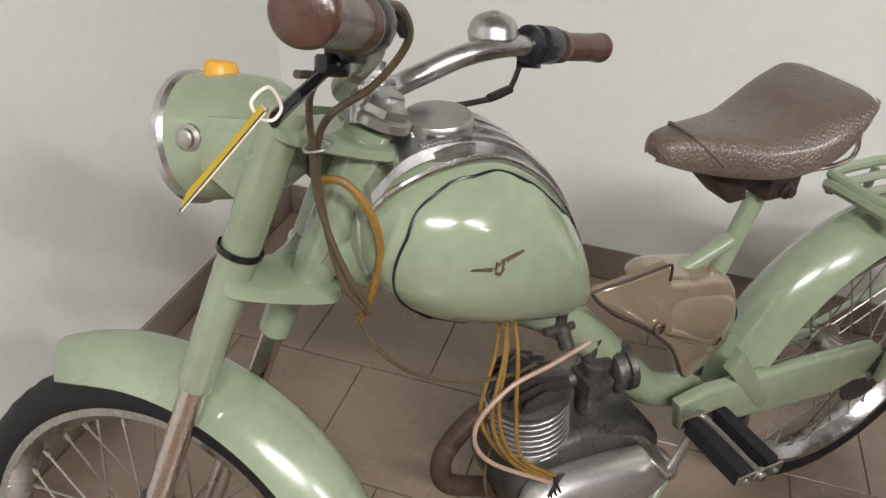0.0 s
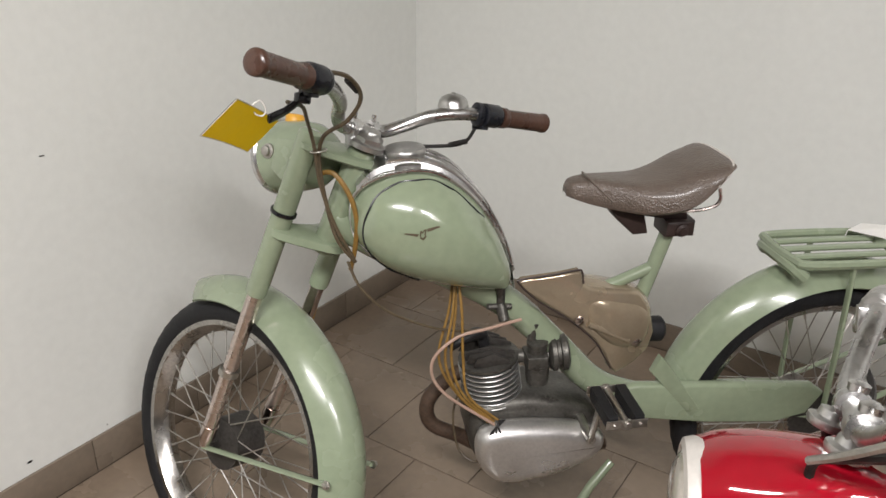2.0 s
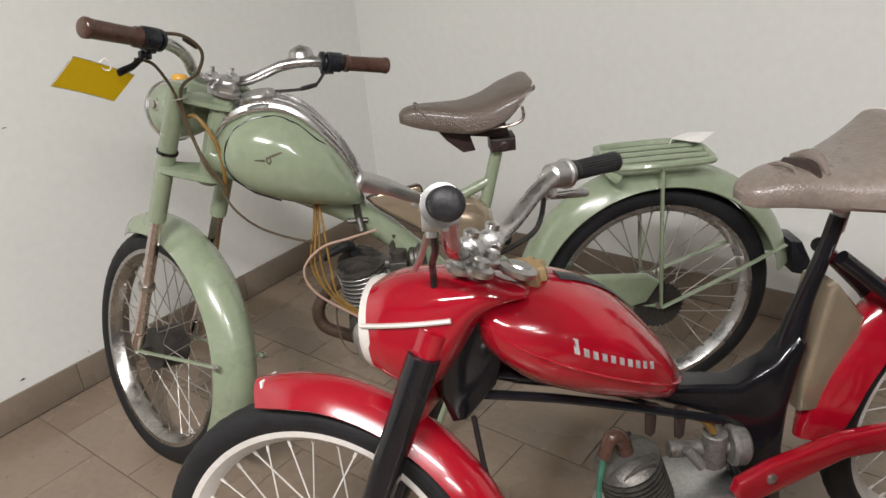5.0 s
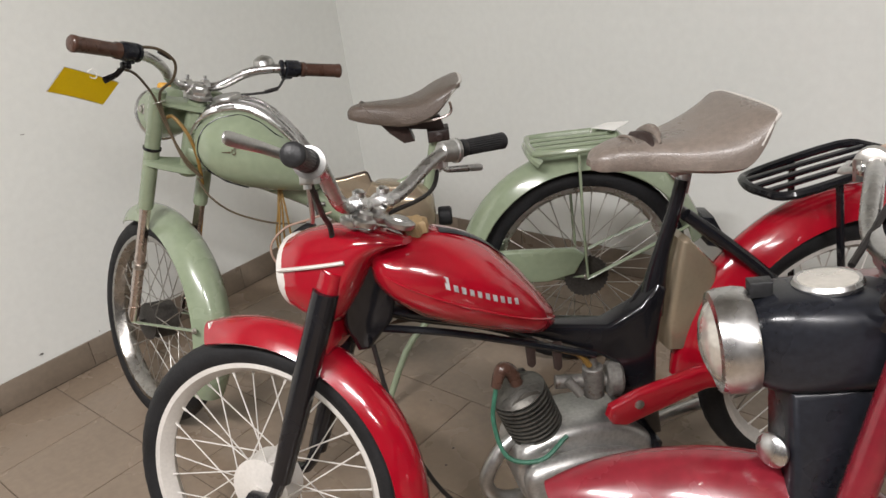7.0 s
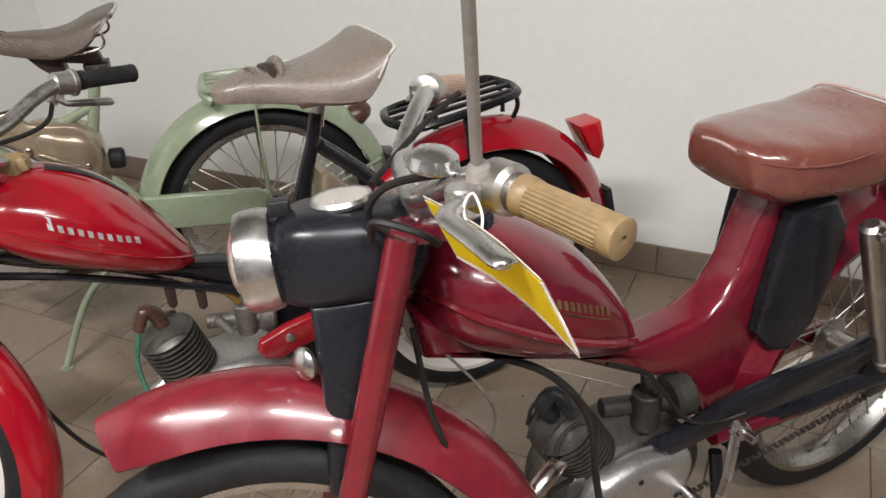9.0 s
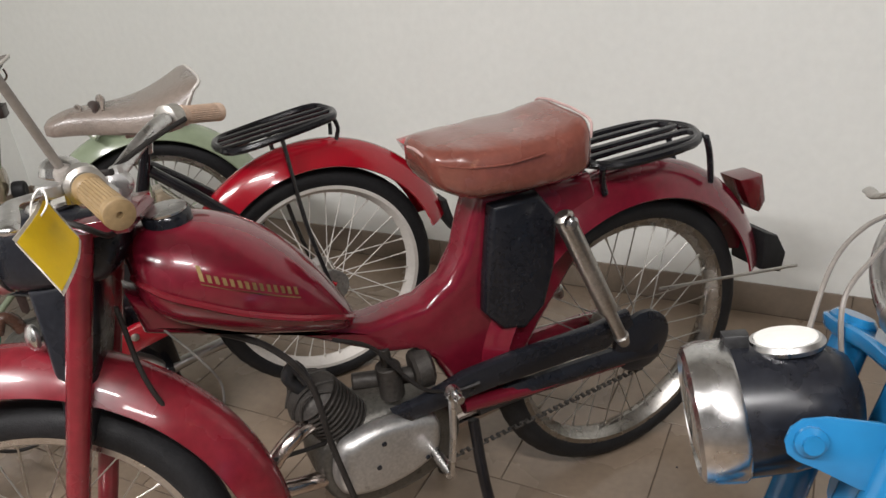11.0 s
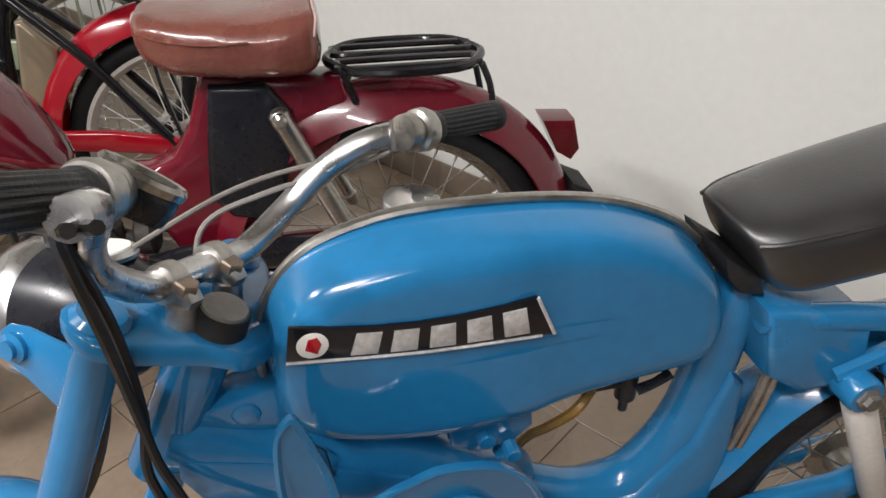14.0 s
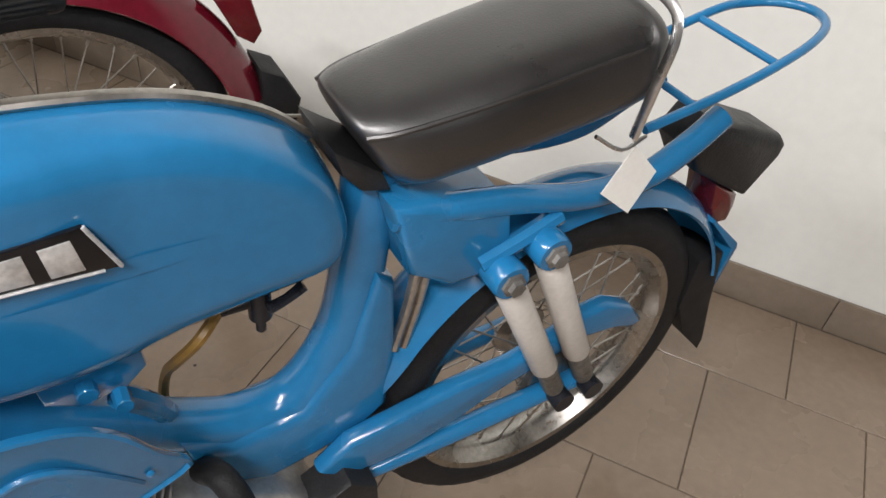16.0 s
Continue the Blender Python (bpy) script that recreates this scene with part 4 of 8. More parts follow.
    for y in (-0.044, -0.030, -0.016, 0.016, 0.030, 0.044):
        w = math.sqrt(max(0.0, 0.057 ** 2 - y * y))
        bm = bmesh.new()
        plate(bm, [(0.677 - w, 0.446), (0.677 + w, 0.458), (0.677 + w * 0.85, 0.474), (0.677, 0.484), (0.677 - w * 0.85, 0.470)], y - 0.0018, y + 0.0018, 0.0008)
        part("fin", bm, M_SOOT, hd)
    bm = bmesh.new()
    rod(bm, (0.681, 0, 0.462), (0.690, 0, 0.498), 0.011, 12)
    tube(bm, [(0.690, 0, 0.500), (0.706, 0.008, 0.507), (0.738, 0.018, 0.498), (0.756, 0.024, 0.488)], [0.0125, 0.0125, 0.009, 0.007], 10, 4)
    part("spark_plug_cap", bm, M_PLASTIC, eng)
    bm = bmesh.new()
    plate(bm, [(0.72, 0.335), (0.70, 0.372), (0.60, 0.385), (0.49, 0.352), (0.455, 0.30), (0.50, 0.232), (0.60, 0.205), (0.68, 0.225), (0.715, 0.275)], -0.075, 0.058, 0.02, 3, 3)
    ck = part("crankcase", bm, M_ALUDIRT, t)
    bm = bmesh.new()
    plate(bm, [(0.712, 0.325), (0.68, 0.352), (0.60, 0.352), (0.50, 0.335), (0.462, 0.305), (0.485, 0.262), (0.57, 0.228), (0.66, 0.222), (0.706, 0.265)], 0.050, 0.108, 0.028, 4, 5)
    part("engine_cover", bm, M_POLISH, ck, "polished rounded aluminium cover")
    bm = bmesh.new()
    lathe(bm, [(0.012, 0), (0.021, 0.004), (0.023, 0.014), (0.023, 0.040), (0.025, 0.042), (0.025, 0.047), (0.018, 0.050), (0.018, 0.085), (0.020, 0.086), (0.020, 0.092), (0.012, 0.096)], (0.585, 0.025, 0.400), (0.05, 0, 1), 20)
    box(bm, (0.572, 0.0, 0.445), (0.612, 0.05, 0.470), 0.005)
    rod(bm, (0.60, 0.02, 0.495), (0.595, 0.02, 0.53), 0.009, 12)
    rod(bm, (0.66, 0, 0.45), (0.55, 0.02, 0.455), 0.013, 12)
    lathe(bm, [(0.026, 0), (0.034, 0.006), (0.034, 0.014), (0.030, 0.016), (0.030, 0.022), (0.035, 0.024), (0.035, 0.034), (0.028, 0.038)], (0.565, 0.02, 0.46), (-0.9, 0.1, 0.1), 20)
    part("carburettor", bm, M_ALUDIRT, t)
    bm = bmesh.new()
    tube(bm, [(0.70, -0.02, 0.42), (0.75, -0.02, 0.395), (0.79, -0.015, 0.35), (0.785, -0.01, 0.30), (0.73, -0.01, 0.265), (0.62, -0.02, 0.20), (0.40, -0.06, 0.17)], 0.015, 12, 6)
    part("exhaust_pipe", bm, M_RUSTPIPE, t, "brown rusted exhaust pipe")
    # pedals
    bm = bmesh.new()
    rod(bm, (0.505, -0.11, 0.335), (0.505, 0.130, 0.335), 0.009, 12)
    tube(bm, [(0.505, 0.125, 0.335), (0.498, 0.128, 0.39), (0.490, 0.130, 0.450)], 0.008, 8, 3, flat=0.7)
    tube(bm, [(0.505, -0.10, 0.335), (0.510, -0.105, 0.28), (0.515, -0.108, 0.22)], 0.008, 8, 3, flat=0.7)
    pd = part("crank", bm, M_DULL, t)
    for s, u, z in ((1, 0.490, 0.450), (-1, 0.515, 0.22)):
        bm = bmesh.new()
        for k in (-1, 1):
            box(bm, (u - 0.032 + (0.046 if k > 0 else 0), s * 0.185 - 0.048, z - 0.012), (u - 0.014 + (0.046 if k > 0 else 0), s * 0.185 + 0.048, z + 0.012), 0.004)
        part("pedal", bm, M_RUBBER, pd, "black rubber block pedal")
        bm = bmesh.new()
        rod(bm, (u, s * 0.125, z), (u, s * 0.243, z), 0.0062, 12)
        for e in (0.134, 0.236):
            plate(bm, [(u - 0.036, z - 0.008), (u + 0.036, z - 0.008), (u + 0.036, z + 0.008), (u - 0.036, z + 0.008)], s * e - 0.0016, s * e + 0.0016, 0.001)
            lathe(bm, [(0.010, -0.003), (0.011, 0), (0.010, 0.003)], (u, s * e, z), (0, 1, 0), 14)
        for k in (-0.023, 0.023):
            rod(bm, (u + k, s * 0.128, z), (u + k, s * 0.242, z), 0.003, 8)
        part("pedal_frame", bm, M_DULL, pd, "bare steel pedal frame")
    # chain case, rear wheel, mudguard, rack
    bm = bmesh.new()
    plate(bm, [(0.455, 0.392), (0.40, 0.404), (0.20, 0.388), (0.03, 0.372), (0.0, 0.35), (0.03, 0.30), (0.10, 0.285), (0.25, 0.30), (0.44, 0.335)], 0.046, 0.068, 0.008, 0, 3)
    part("chain_case", bm, M_GREEN, t)
    wheel(t, "rear_wheel", (0.0, 0.285), 0.285, 0.060, None, M_CHROME, 0.034, 0.085, M_DULL, M_DULL)
    sprocket(t, (0.0, 0.285), 0.056, 0.060, M_SOOT)
    bm = bmesh.new()
    guard(bm, (0.0, 0.288), 0.334, 8, 170, 0.056, 0.044)
    rg = part("rear_mudguard", bm, M_GREEN, t)
    bm = bmesh.new()
    plate(bm, [(-0.315, 0.40), (-0.345, 0.395), (-0.378, 0.33), (-0.362, 0.305), (-0.33, 0.315)], -0.04, 0.04, 0.006)
    part("mud_flap", bm, M_SATIN, rg, "dark tail flap")
    bm = bmesh.new()
    lathe(bm, [(0.030, 0), (0.030, 0.01), (0.024, 0.035), (0.012, 0.048), (0.002, 0.05)], (-0.245, 0, 0.505), (-0.75, 0, 0.45), 20)
    part("tail_lamp", bm, M_BROWN, rg, "brown tail lamp")
    rk = rack_slats(t, 0.115, -0.108, 0.072, 0.640, 3, 0.009, M_GREEN, None, -0.004, r_slat=0.0085)
    bm = bmesh.new()
    tube(bm, [(0.10, -0.068, 0.612), (0.118, -0.05, 0.628), (0.118, 0.05, 0.628), (0.10, 0.068, 0.612)], 0.012, 8, 5)
    part("front_apron", bm, M_GREEN, rk)
    for s in (1, -1):
        bm = bmesh.new()
        tube(bm, [(0.0, s * 0.075, 0.29), (0.005, s * 0.077, 0.46), (0.005, s * 0.068, 0.632)], 0.008, 8, 3, flat=0.5)
        part("rack_stay", bm, M_GREEN, rk)
        bm = bmesh.new()
        tube(bm, [(0.0, s * 0.076, 0.288), (-0.15, s * 0.07, 0.345), (-0.298, s * 0.052, 0.40)], 0.007, 8, 3, flat=0.5)
        part("mudguard_stay", bm, M_GREEN, rg)
    bm = bmesh.new()
    tube(bm, [(0.43, 0.06, 0.22), (0.50, 0.09, 0.15), (0.575, 0.137, 0.006)], 0.009, 10, 3)
    lathe(bm, [(0.016, 0), (0.016, 0.005)], (0.575, 0.137, 0.0), (0, 0, 1), 12)
    part("side_stand", bm, M_GREEN, t)
    bm = bmesh.new()
    tube(bm, [(0.40, -0.03, 0.33), (0.20, -0.06, 0.30), (0.0, -0.066, 0.285)], 0.012, 10, 3)
    tube(bm, [(0.40, 0.03, 0.33), (0.20, 0.04, 0.30), (0.0, 0.05, 0.285)], 0.010, 10, 3)
    part("chain_stay", bm, M_GREEN, fr)
    return t

def leg_pair(parent, top, low, spread, r0, r1, material, m, flat=1.0, n=16, name="fork_leg"):
    for s in (1, -1):
        bm = bmesh.new()
        a, b = Vector((top[0], s * spread, top[1])), Vector((low[0], s * spread, low[1]))
        tube(bm, [a, a.lerp(b, 0.35), a.lerp(b, 0.7), b], [r0, r0, (r0 + r1) / 2, r1], n, 3, flat=flat)
        part(name, bm, material, parent, "", m)


def bars(parent, pts, r, m, material=None):
    """A handlebar: half of its run, from the middle outwards, mirrored."""
    bm = bmesh.new()
    half = [Vector(p) for p in pts]
    full = [Vector((p.x, -p.y, p.z)) for p in half[:0:-1]] + half
    tube(bm, full, r, 14, 6)
    return part("handlebar", bm, material or M_CHROME, parent, "", m)


def seam(parent, pts, r, material, label=""):
    for s in (1, -1):
        bm = bmesh.new()
        tube(bm, [(u, s * y, z) for u, y, z in pts], r, 7, 5, flat=0.7)
        part("seam", bm, material, parent, label)


def egg_side(stations, u, z, power):
    """The half width of an egg() body at u and z."""
    st = sorted(stations)
    us = [q[0] for q in st]
    top, low, w = (float(np.interp(u, us, [q[n] for q in st])) for n in (1, 2, 3))
    e = min(0.98, abs(z - (top + low) / 2) / ((top - low) / 2))
    return w * (1 - e ** power) ** (1 / power)


def bar_badge(parent, stations, power, a, b, h, material, label, count=5, underline=True):
    """A raised badge as plain slanted bars, the first one taller."""
    a, b = Vector(a), Vector(b)
    run = b - a
    up = Vector((run.y, -run.x)).normalized()
    if up.y < 0:
        up = -up

    def lay(s, q, d):
        p = a + run * (s - 0.045 * q) + up * h * q
        return (p.x, egg_side(stations, p.x, p.y, power) + d, p.y)
    spans = []
    for k in range(count):
        s0, w, top = k / count, 0.80 / count, 1.5 if k == 0 else 0.8
        spans += [(s0, s0 + w * 0.34, 0.0, top), (s0 + w * 0.64, s0 + w * 0.98, 0.0, 0.8)]
    if underline:
        spans.append((0.0, 0.985, -0.42, -0.30))
    first = None
    for s0, s1, q0, q1 in spans:
        bm = bmesh.new()
        n = 4
        low = [(s0 + (s1 - s0) * k / n, q0) for k in range(n + 1)]
        top = [(s1 - (s1 - s0) * k / n, q1) for k in range(n + 1)]
        loft(bm, [[lay(s, q, -0.002) for s, q in low + top], [lay(s, q, 0.0018) for s, q in low + top]])
        ob = part("badge_stroke", bm, material, parent, "" if first else label)
        first = first or ob
    return first


# ================================================================ bright red moped
def red_moped(m):
    t = thing("moped", "bright red and black vintage moped with torn taupe saddle", "moped", m, "mopeds")
    S = steering((1.18, 0.008, 0.77), 24.0, -35)
    H = steering((1.18, 0.008, 0.77), 24.0, -43)
    C = (1.446, 0.288)
    wheel(t, "front_wheel", C, 0.286, 0.058, S, M_PAINTWHITE, 0.032, 0.06, M_PAINTWHITE, M_PAINTWHITE, 0.058)
    bm = bmesh.new()
    guard(bm, C, 0.322, 76, 206, 0.048, 0.036)
    g = part("front_mudguard", bm, M_RED, t, "", S)
    bm = bmesh.new()
    box(bm, (C[0] + 0.058, -0.022, C[1] + 0.302), (C[0] + 0.062, 0.022, C[1] + 0.314), 0.001)
    part("reflector", bm, M_WHITE, g, "", S)
    leg_pair(t, (1.230, 0.668), (1.372, 0.33), 0.064, 0.0225, 0.018, M_BLACK, S)
    leg_pair(t, (1.216, 0.700), (1.256, 0.612), 0.056, 0.021, 0.0225, M_RED, S, name="fork_shroud")
    for s in (1, -1):
        bm = bmesh.new()
        tube(bm, [(1.370, s * 0.063, 0.335), (1.40, s * 0.063, 0.29), (C[0], s * 0.06, C[1])], 0.016, 10, 3, flat=0.7)
        part("fork_link", bm, M_BLACK, t, "", S)
    # nacelle with the headlamp
    bm = bmesh.new()
    egg(bm, [(1.308, 0.754, 0.630, 0.064), (1.28, 0.764, 0.614, 0.070), (1.24, 0.768, 0.604, 0.071), (1.20, 0.766, 0.650, 0.066), (1.165, 0.760, 0.704, 0.058), (1.13, 0.750, 0.724, 0.045), (1.106, 0.740, 0.728, 0.02)], 32, 2.6)
    na = part("headlamp_nacelle", bm, M_RED, t, "", S)
    bm = bmesh.new()
    plate(bm, [(1.292, 0.65), (1.276, 0.58), (1.262, 0.55), (1.246, 0.57), (1.236, 0.66)], -0.042, 0.042, 0.012, 0, 3)
    part("fork_crown", bm, M_RED, t, "", S)
    bm = bmesh.new()
    lathe(bm, [(0.054, -0.014), (0.064, -0.01), (0.066, 0), (0.063, 0.010), (0.056, 0.013), (0.052, 0.006)], (1.310, 0, 0.692), (1, 0, 0), 40)
    part("lamp_rim", bm, M_PAINTWHITE, na, "grey-white lamp rim", S)
    bm = bmesh.new()
    lathe(bm, [(0.055, 0), (0.050, 0.009), (0.037, 0.017), (0.02, 0.021), (0.004, 0.022)], (1.313, 0, 0.692), (1, 0, 0), 36)
    part("lens", bm, M_GLASS, na, "clear glass lens", S)
    for s in (1, -1):
        bm = bmesh.new()
        tube(bm, [(1.314, s * 0.064, 0.705), (1.28, s * 0.0715, 0.708), (1.235, s * 0.0725, 0.711), (1.19, s * 0.066, 0.714)], 0.0048, 8, 4, flat=0.7)
        part("trim", bm, M_PAINTWHITE, na, "pale grey trim strip", S)
    bm = bmesh.new()
    plate(bm, [(1.225, 0.735), (1.150, 0.725), (1.140, 0.65), (1.158, 0.590), (1.205, 0.543), (1.225, 0.545), (1.240, 0.60)], -0.032, 0.032, 0.010, 0, 3)
    part("head_shroud", bm, M_BLACK, t)
    for x, y, k in ((1.165, 0.0, 1), (1.195, 0.035, 1), (1.195, -0.035, 1), (1.165, 0.05, 1), (1.128, 0.0, 1.35)):
        bm = bmesh.new()
        lathe(bm, [(0.017 * k, 0), (0.019 * k, 0.004), (0.019 * k, 0.009), (0.012 * k, 0.012), (0.011 * k, 0.020 / k), (0.004, 0.022 / k)], (x - 0.01, y, 0.770 - (0.012 if k > 1 else 0)), (-0.35, 0, 0.94), 16)
        part("stem_nut", bm, M_NICKEL, t, "", S)
    for s in (1, -1):
        bm = bmesh.new()
        lathe(bm, [(0.012, -0.011), (0.018, -0.010), (0.019, 0), (0.018, 0.010), (0.012, 0.011)], (1.165, s * 0.035, 0.796), (0, 1, 0), 18)
        rod(bm, (1.170, s * 0.035, 0.765), (1.167, s * 0.035, 0.79), 0.013, 10)
        lathe(bm, [(0.010, 0), (0.011, 0.008), (0.005, 0.012)], (1.162, s * 0.035, 0.812), (-0.2, 0, 1), 10)
        part("bar_clamp", bm, M_CHROME, t, "", H)
    bars(t, [(1.166, 0, 0.796), (1.166, 0.06, 0.798), (1.157, 0.10, 0.813), (1.137, 0.15, 0.850), (1.120, 0.188, 0.869), (1.107, 0.225, 0.874)], 0.0120, H)
    for s in (1, -1):
        grip(t, (1.108, s * 0.222, 0.874), (1.058, s * 0.314, 0.883), 0.0148, M_PLASTIC, H, "black ribbed handlebar grip", 22)
        bm = bmesh.new()
        lathe(bm, [(0.014, -0.020), (0.019, -0.016), (0.0195, 0.010), (0.023, 0.012), (0.023, 0.018), (0.016, 0.019)], (1.119, s * 0.200, 0.871), (-0.5, s, 0.05), 18)
        box(bm, (1.120, s * 0.19 - 0.009, 0.842), (1.146, s * 0.19 + 0.009, 0.872), 0.004)
        rod(bm, (1.138, s * 0.19, 0.835), (1.138, s * 0.19, 0.875), 0.006, 8)
        part("control_housing", bm, M_NICKEL, t, "", H)
    lever(t, (1.140, 0.200, 0.876), (1.138, 0.275, 0.896), (1.108, 0.372, 0.909), H, M_NICKEL, "long polished brake lever", 0.0075)
    lever(t, (1.138, -0.195, 0.846), (1.138, -0.23, 0.838), (1.10, -0.30, 0.836), H, M_CHROME, "", 0.006)
    cable(t, [(1.138, 0.185, 0.845), (1.155, 0.15, 0.815), (1.185, 0.10, 0.79), (1.205, 0.06, 0.770), (1.21, 0.05, 0.75)], 0.0045, M_BLKCABLE, H)
    cable(t, [(1.138, -0.188, 0.840), (1.138, -0.17, 0.812), (1.135, -0.12, 0.795), (1.15, -0.06, 0.782), (1.19, -0.03, 0.765)], 0.004, M_BLKCABLE, H)
    cable(t, [(1.14, 0.185, 0.855), (1.16, 0.16, 0.83), (1.19, 0.12, 0.80), (1.215, 0.09, 0.78)], 0.004, M_DULL, H)
    cable(t, [(1.20, 0.045, 0.56), (1.19, 0.062, 0.45), (1.16, 0.075, 0.33), (1.11, 0.08, 0.22), (1.03, 0.08, 0.15), (0.93, 0.06, 0.155), (0.88, 0.05, 0.2)], 0.0042, M_BLKCABLE)
    cable(t, [(1.17, -0.03, 0.575), (1.10, -0.02, 0.548), (0.98, 0, 0.510), (0.86, 0.02, 0.445)], 0.0042, M_BLKCABLE)
    # tank
    bm = bmesh.new()
    shell = [(1.182, 0.700, 0.690, 0.012), (1.174, 0.724, 0.660, 0.055), (1.15, 0.730, 0.626, 0.080), (1.105, 0.734, 0.586, 0.094), (1.045, 0.722, 0.554, 0.099), (0.985, 0.690, 0.528, 0.095), (0.935, 0.637, 0.508, 0.080),
             (0.90, 0.588, 0.498, 0.060), (0.868, 0.535, 0.500, 0.022)]
    egg(bm, shell, 36, 2.25)
    tk = part("fuel_tank", bm, M_RED, t)
    seam(tk, [(u, egg_side(shell, u, z, 2.25) + 0.0005, z) for u, z in ((1.176, 0.700), (1.15, 0.685), (1.10, 0.655), (1.045, 0.624), (0.985, 0.592), (0.935, 0.564), (0.895, 0.540), (0.872, 0.524))], 0.0032, M_RED)
    bm = bmesh.new()
    o = []
    for k in range(36):
        a = 2 * math.pi * k / 36
        q = 0.0285 + 0.003 * (1 if (k // 2) % 2 else -1) * 0.9
        o.append((q * math.cos(a), q * math.sin(a)))
    cm = pose(1.100, 0.0, 0.730, 0, 6, 0)
    lo_r = [cm @ Vector((x, y, 0)) for x, y in o]
    hi_r = [cm @ Vector((x, y, 0.016)) for x, y in o]
    tp = [cm @ Vector((x * 0.86, y * 0.86, 0.020)) for x, y in o]
    loft(bm, [lo_r, hi_r, tp])
    part("filler_cap", bm, M_CREAM, tk, "scalloped cream plastic filler cap")
    bm = bmesh.new()
    tube(bm, [(1.055, 0, 0.7265), (1.02, 0, 0.713), (0.98, 0, 0.688), (0.945, 0, 0.652)], [0.014, 0.012, 0.010, 0.007], 8, 4, flat=0.15)
    part("top_stripe", bm, M_SATIN, tk, "dark worn stripe along the top")
    bar_badge(tk, shell, 2.25, (1.072, 0.662), (0.945, 0.595), 0.012, M_SILVER, "silver badge of plain slanted strokes", underline=False)
    # frame
    bm = bmesh.new()
    plate(bm, [(1.18, 0.61), (1.13, 0.578), (1.0, 0.528), (0.90, 0.482), (0.81, 0.432), (0.781, 0.412), (0.755, 0.39), (0.770, 0.325), (0.74, 0.25), (0.70, 0.20), (0.66, 0.20), (0.670, 0.327), (0.668, 0.404), (0.656, 0.475), (0.646, 0.525),
               (0.664, 0.540), (0.700, 0.500), (0.765, 0.476), (0.865, 0.503), (0.93, 0.525), (1.05, 0.575)], -0.026, 0.026, 0.011, 0, 3)
    fr = part("frame", bm, M_BLACK, t, "black pressed steel frame")
    bm = bmesh.new()
    tube(bm, [(0.672, 0, 0.47), (0.661, 0, 0.53), (0.645, 0, 0.595), (0.620, 0, 0.67), (0.605, 0, 0.725)], [0.026, 0.021, 0.0145, 0.0125, 0.0125], 14, 5)
    part("seat_tube", bm, M_BLACK, fr)
    for s in (1, -1):
        bm = bmesh.new()
        tube(bm, [(0.612, s * 0.025, 0.668), (0.54, s * 0.045, 0.602), (0.46, s * 0.062, 0.520), (0.38, s * 0.072, 0.410), (0.30, s * 0.075, 0.30)], 0.012, 10, 4)
        part("seat_stay", bm, M_BLACK, fr)
    bm = bmesh.new()
    tube(bm, [(1.20, 0.02, 0.582), (1.06, 0.03, 0.540), (0.90, 0.034, 0.474), (0.80, 0.036, 0.43)], 0.007, 8, 3)
    part("frame_rod", bm, M_BLACK, fr)
    bm = bmesh.new()
    plate(bm, [(0.800, 0.318), (0.793, 0.338), (0.739, 0.356), (0.613, 0.374), (0.45, 0.362), (0.31, 0.335), (0.272, 0.308), (0.29, 0.282), (0.45, 0.308), (0.60, 0.325), (0.763, 0.288), (0.790, 0.298)], 0.062, 0.085, 0.008, 0, 3)
    p = part("chain_cover", bm, M_RED, t)
    bm = bmesh.new()
    lathe(bm, [(0.009, 0), (0.009, 0.003), (0.006, 0.005), (0.002, 0.006)], (0.738, 0.085, 0.333), (0, 1, 0), 14)
    part("screw", bm, M_DULL, p)
    bm = bmesh.new()
    plate(bm, [(0.614, 0.612), (0.597, 0.614), (0.540, 0.545), (0.550, 0.405), (0.590, 0.374), (0.640, 0.384), (0.642, 0.45)], -0.055, 0.02, 0.012, 0, 3)
    part("tool_box", bm, M_CHAMP, t, "dull beige metal tool box")
    for u, z in ((0.922, 0.456), (0.872, 0.436)):
        bm = bmesh.new()
        plate(bm, [(u - 0.010, z + 0.035), (u + 0.010, z + 0.04), (u + 0.008, z - 0.018), (u, z - 0.025), (u - 0.008, z - 0.018)], 0.028, 0.034, 0.002)
        part("bracket", bm, M_DKBROWN, fr)
    # saddle
    saddle(t, [(0.780, 0.796, 0.010, 0.010), (0.765, 0.808, 0.030, 0.024), (0.725, 0.818, 0.045, 0.036), (0.675, 0.817, 0.060, 0.042), (0.625, 0.815, 0.082, 0.046), (0.580, 0.821, 0.102, 0.055), (0.545, 0.832, 0.111, 0.062), (0.518, 0.842, 0.111, 0.044),
               (0.497, 0.849, 0.105, 0.016), (0.483, 0.850, 0.095, 0.008)], M_HIDE2)["label"] = "taupe grained vinyl saddle, torn at the nose"
    bm = bmesh.new()
    tube(bm, [(0.524, -0.108, 0.800), (0.500, -0.102, 0.832), (0.482, -0.088, 0.845), (0.477, 0, 0.847), (0.482, 0.088, 0.845), (0.500, 0.102, 0.832), (0.524, 0.108, 0.800)], 0.0036, 8, 5)
    part("seat_edge", bm, M_PAINTWHITE, t, "whitish worn rear edge of the saddle")
    bm = bmesh.new()
    tube(bm, [(0.688, -0.030, 0.817), (0.684, -0.006, 0.820), (0.680, 0.014, 0.819), (0.683, 0.034, 0.812), (0.690, 0.046, 0.800)], [0.005, 0.009, 0.010, 0.008, 0.004], 10, 4, flat=0.6)
    part("tear", bm, M_DKBROWN, t, "dark gap of a tear in the saddle")
    bm = bmesh.new()
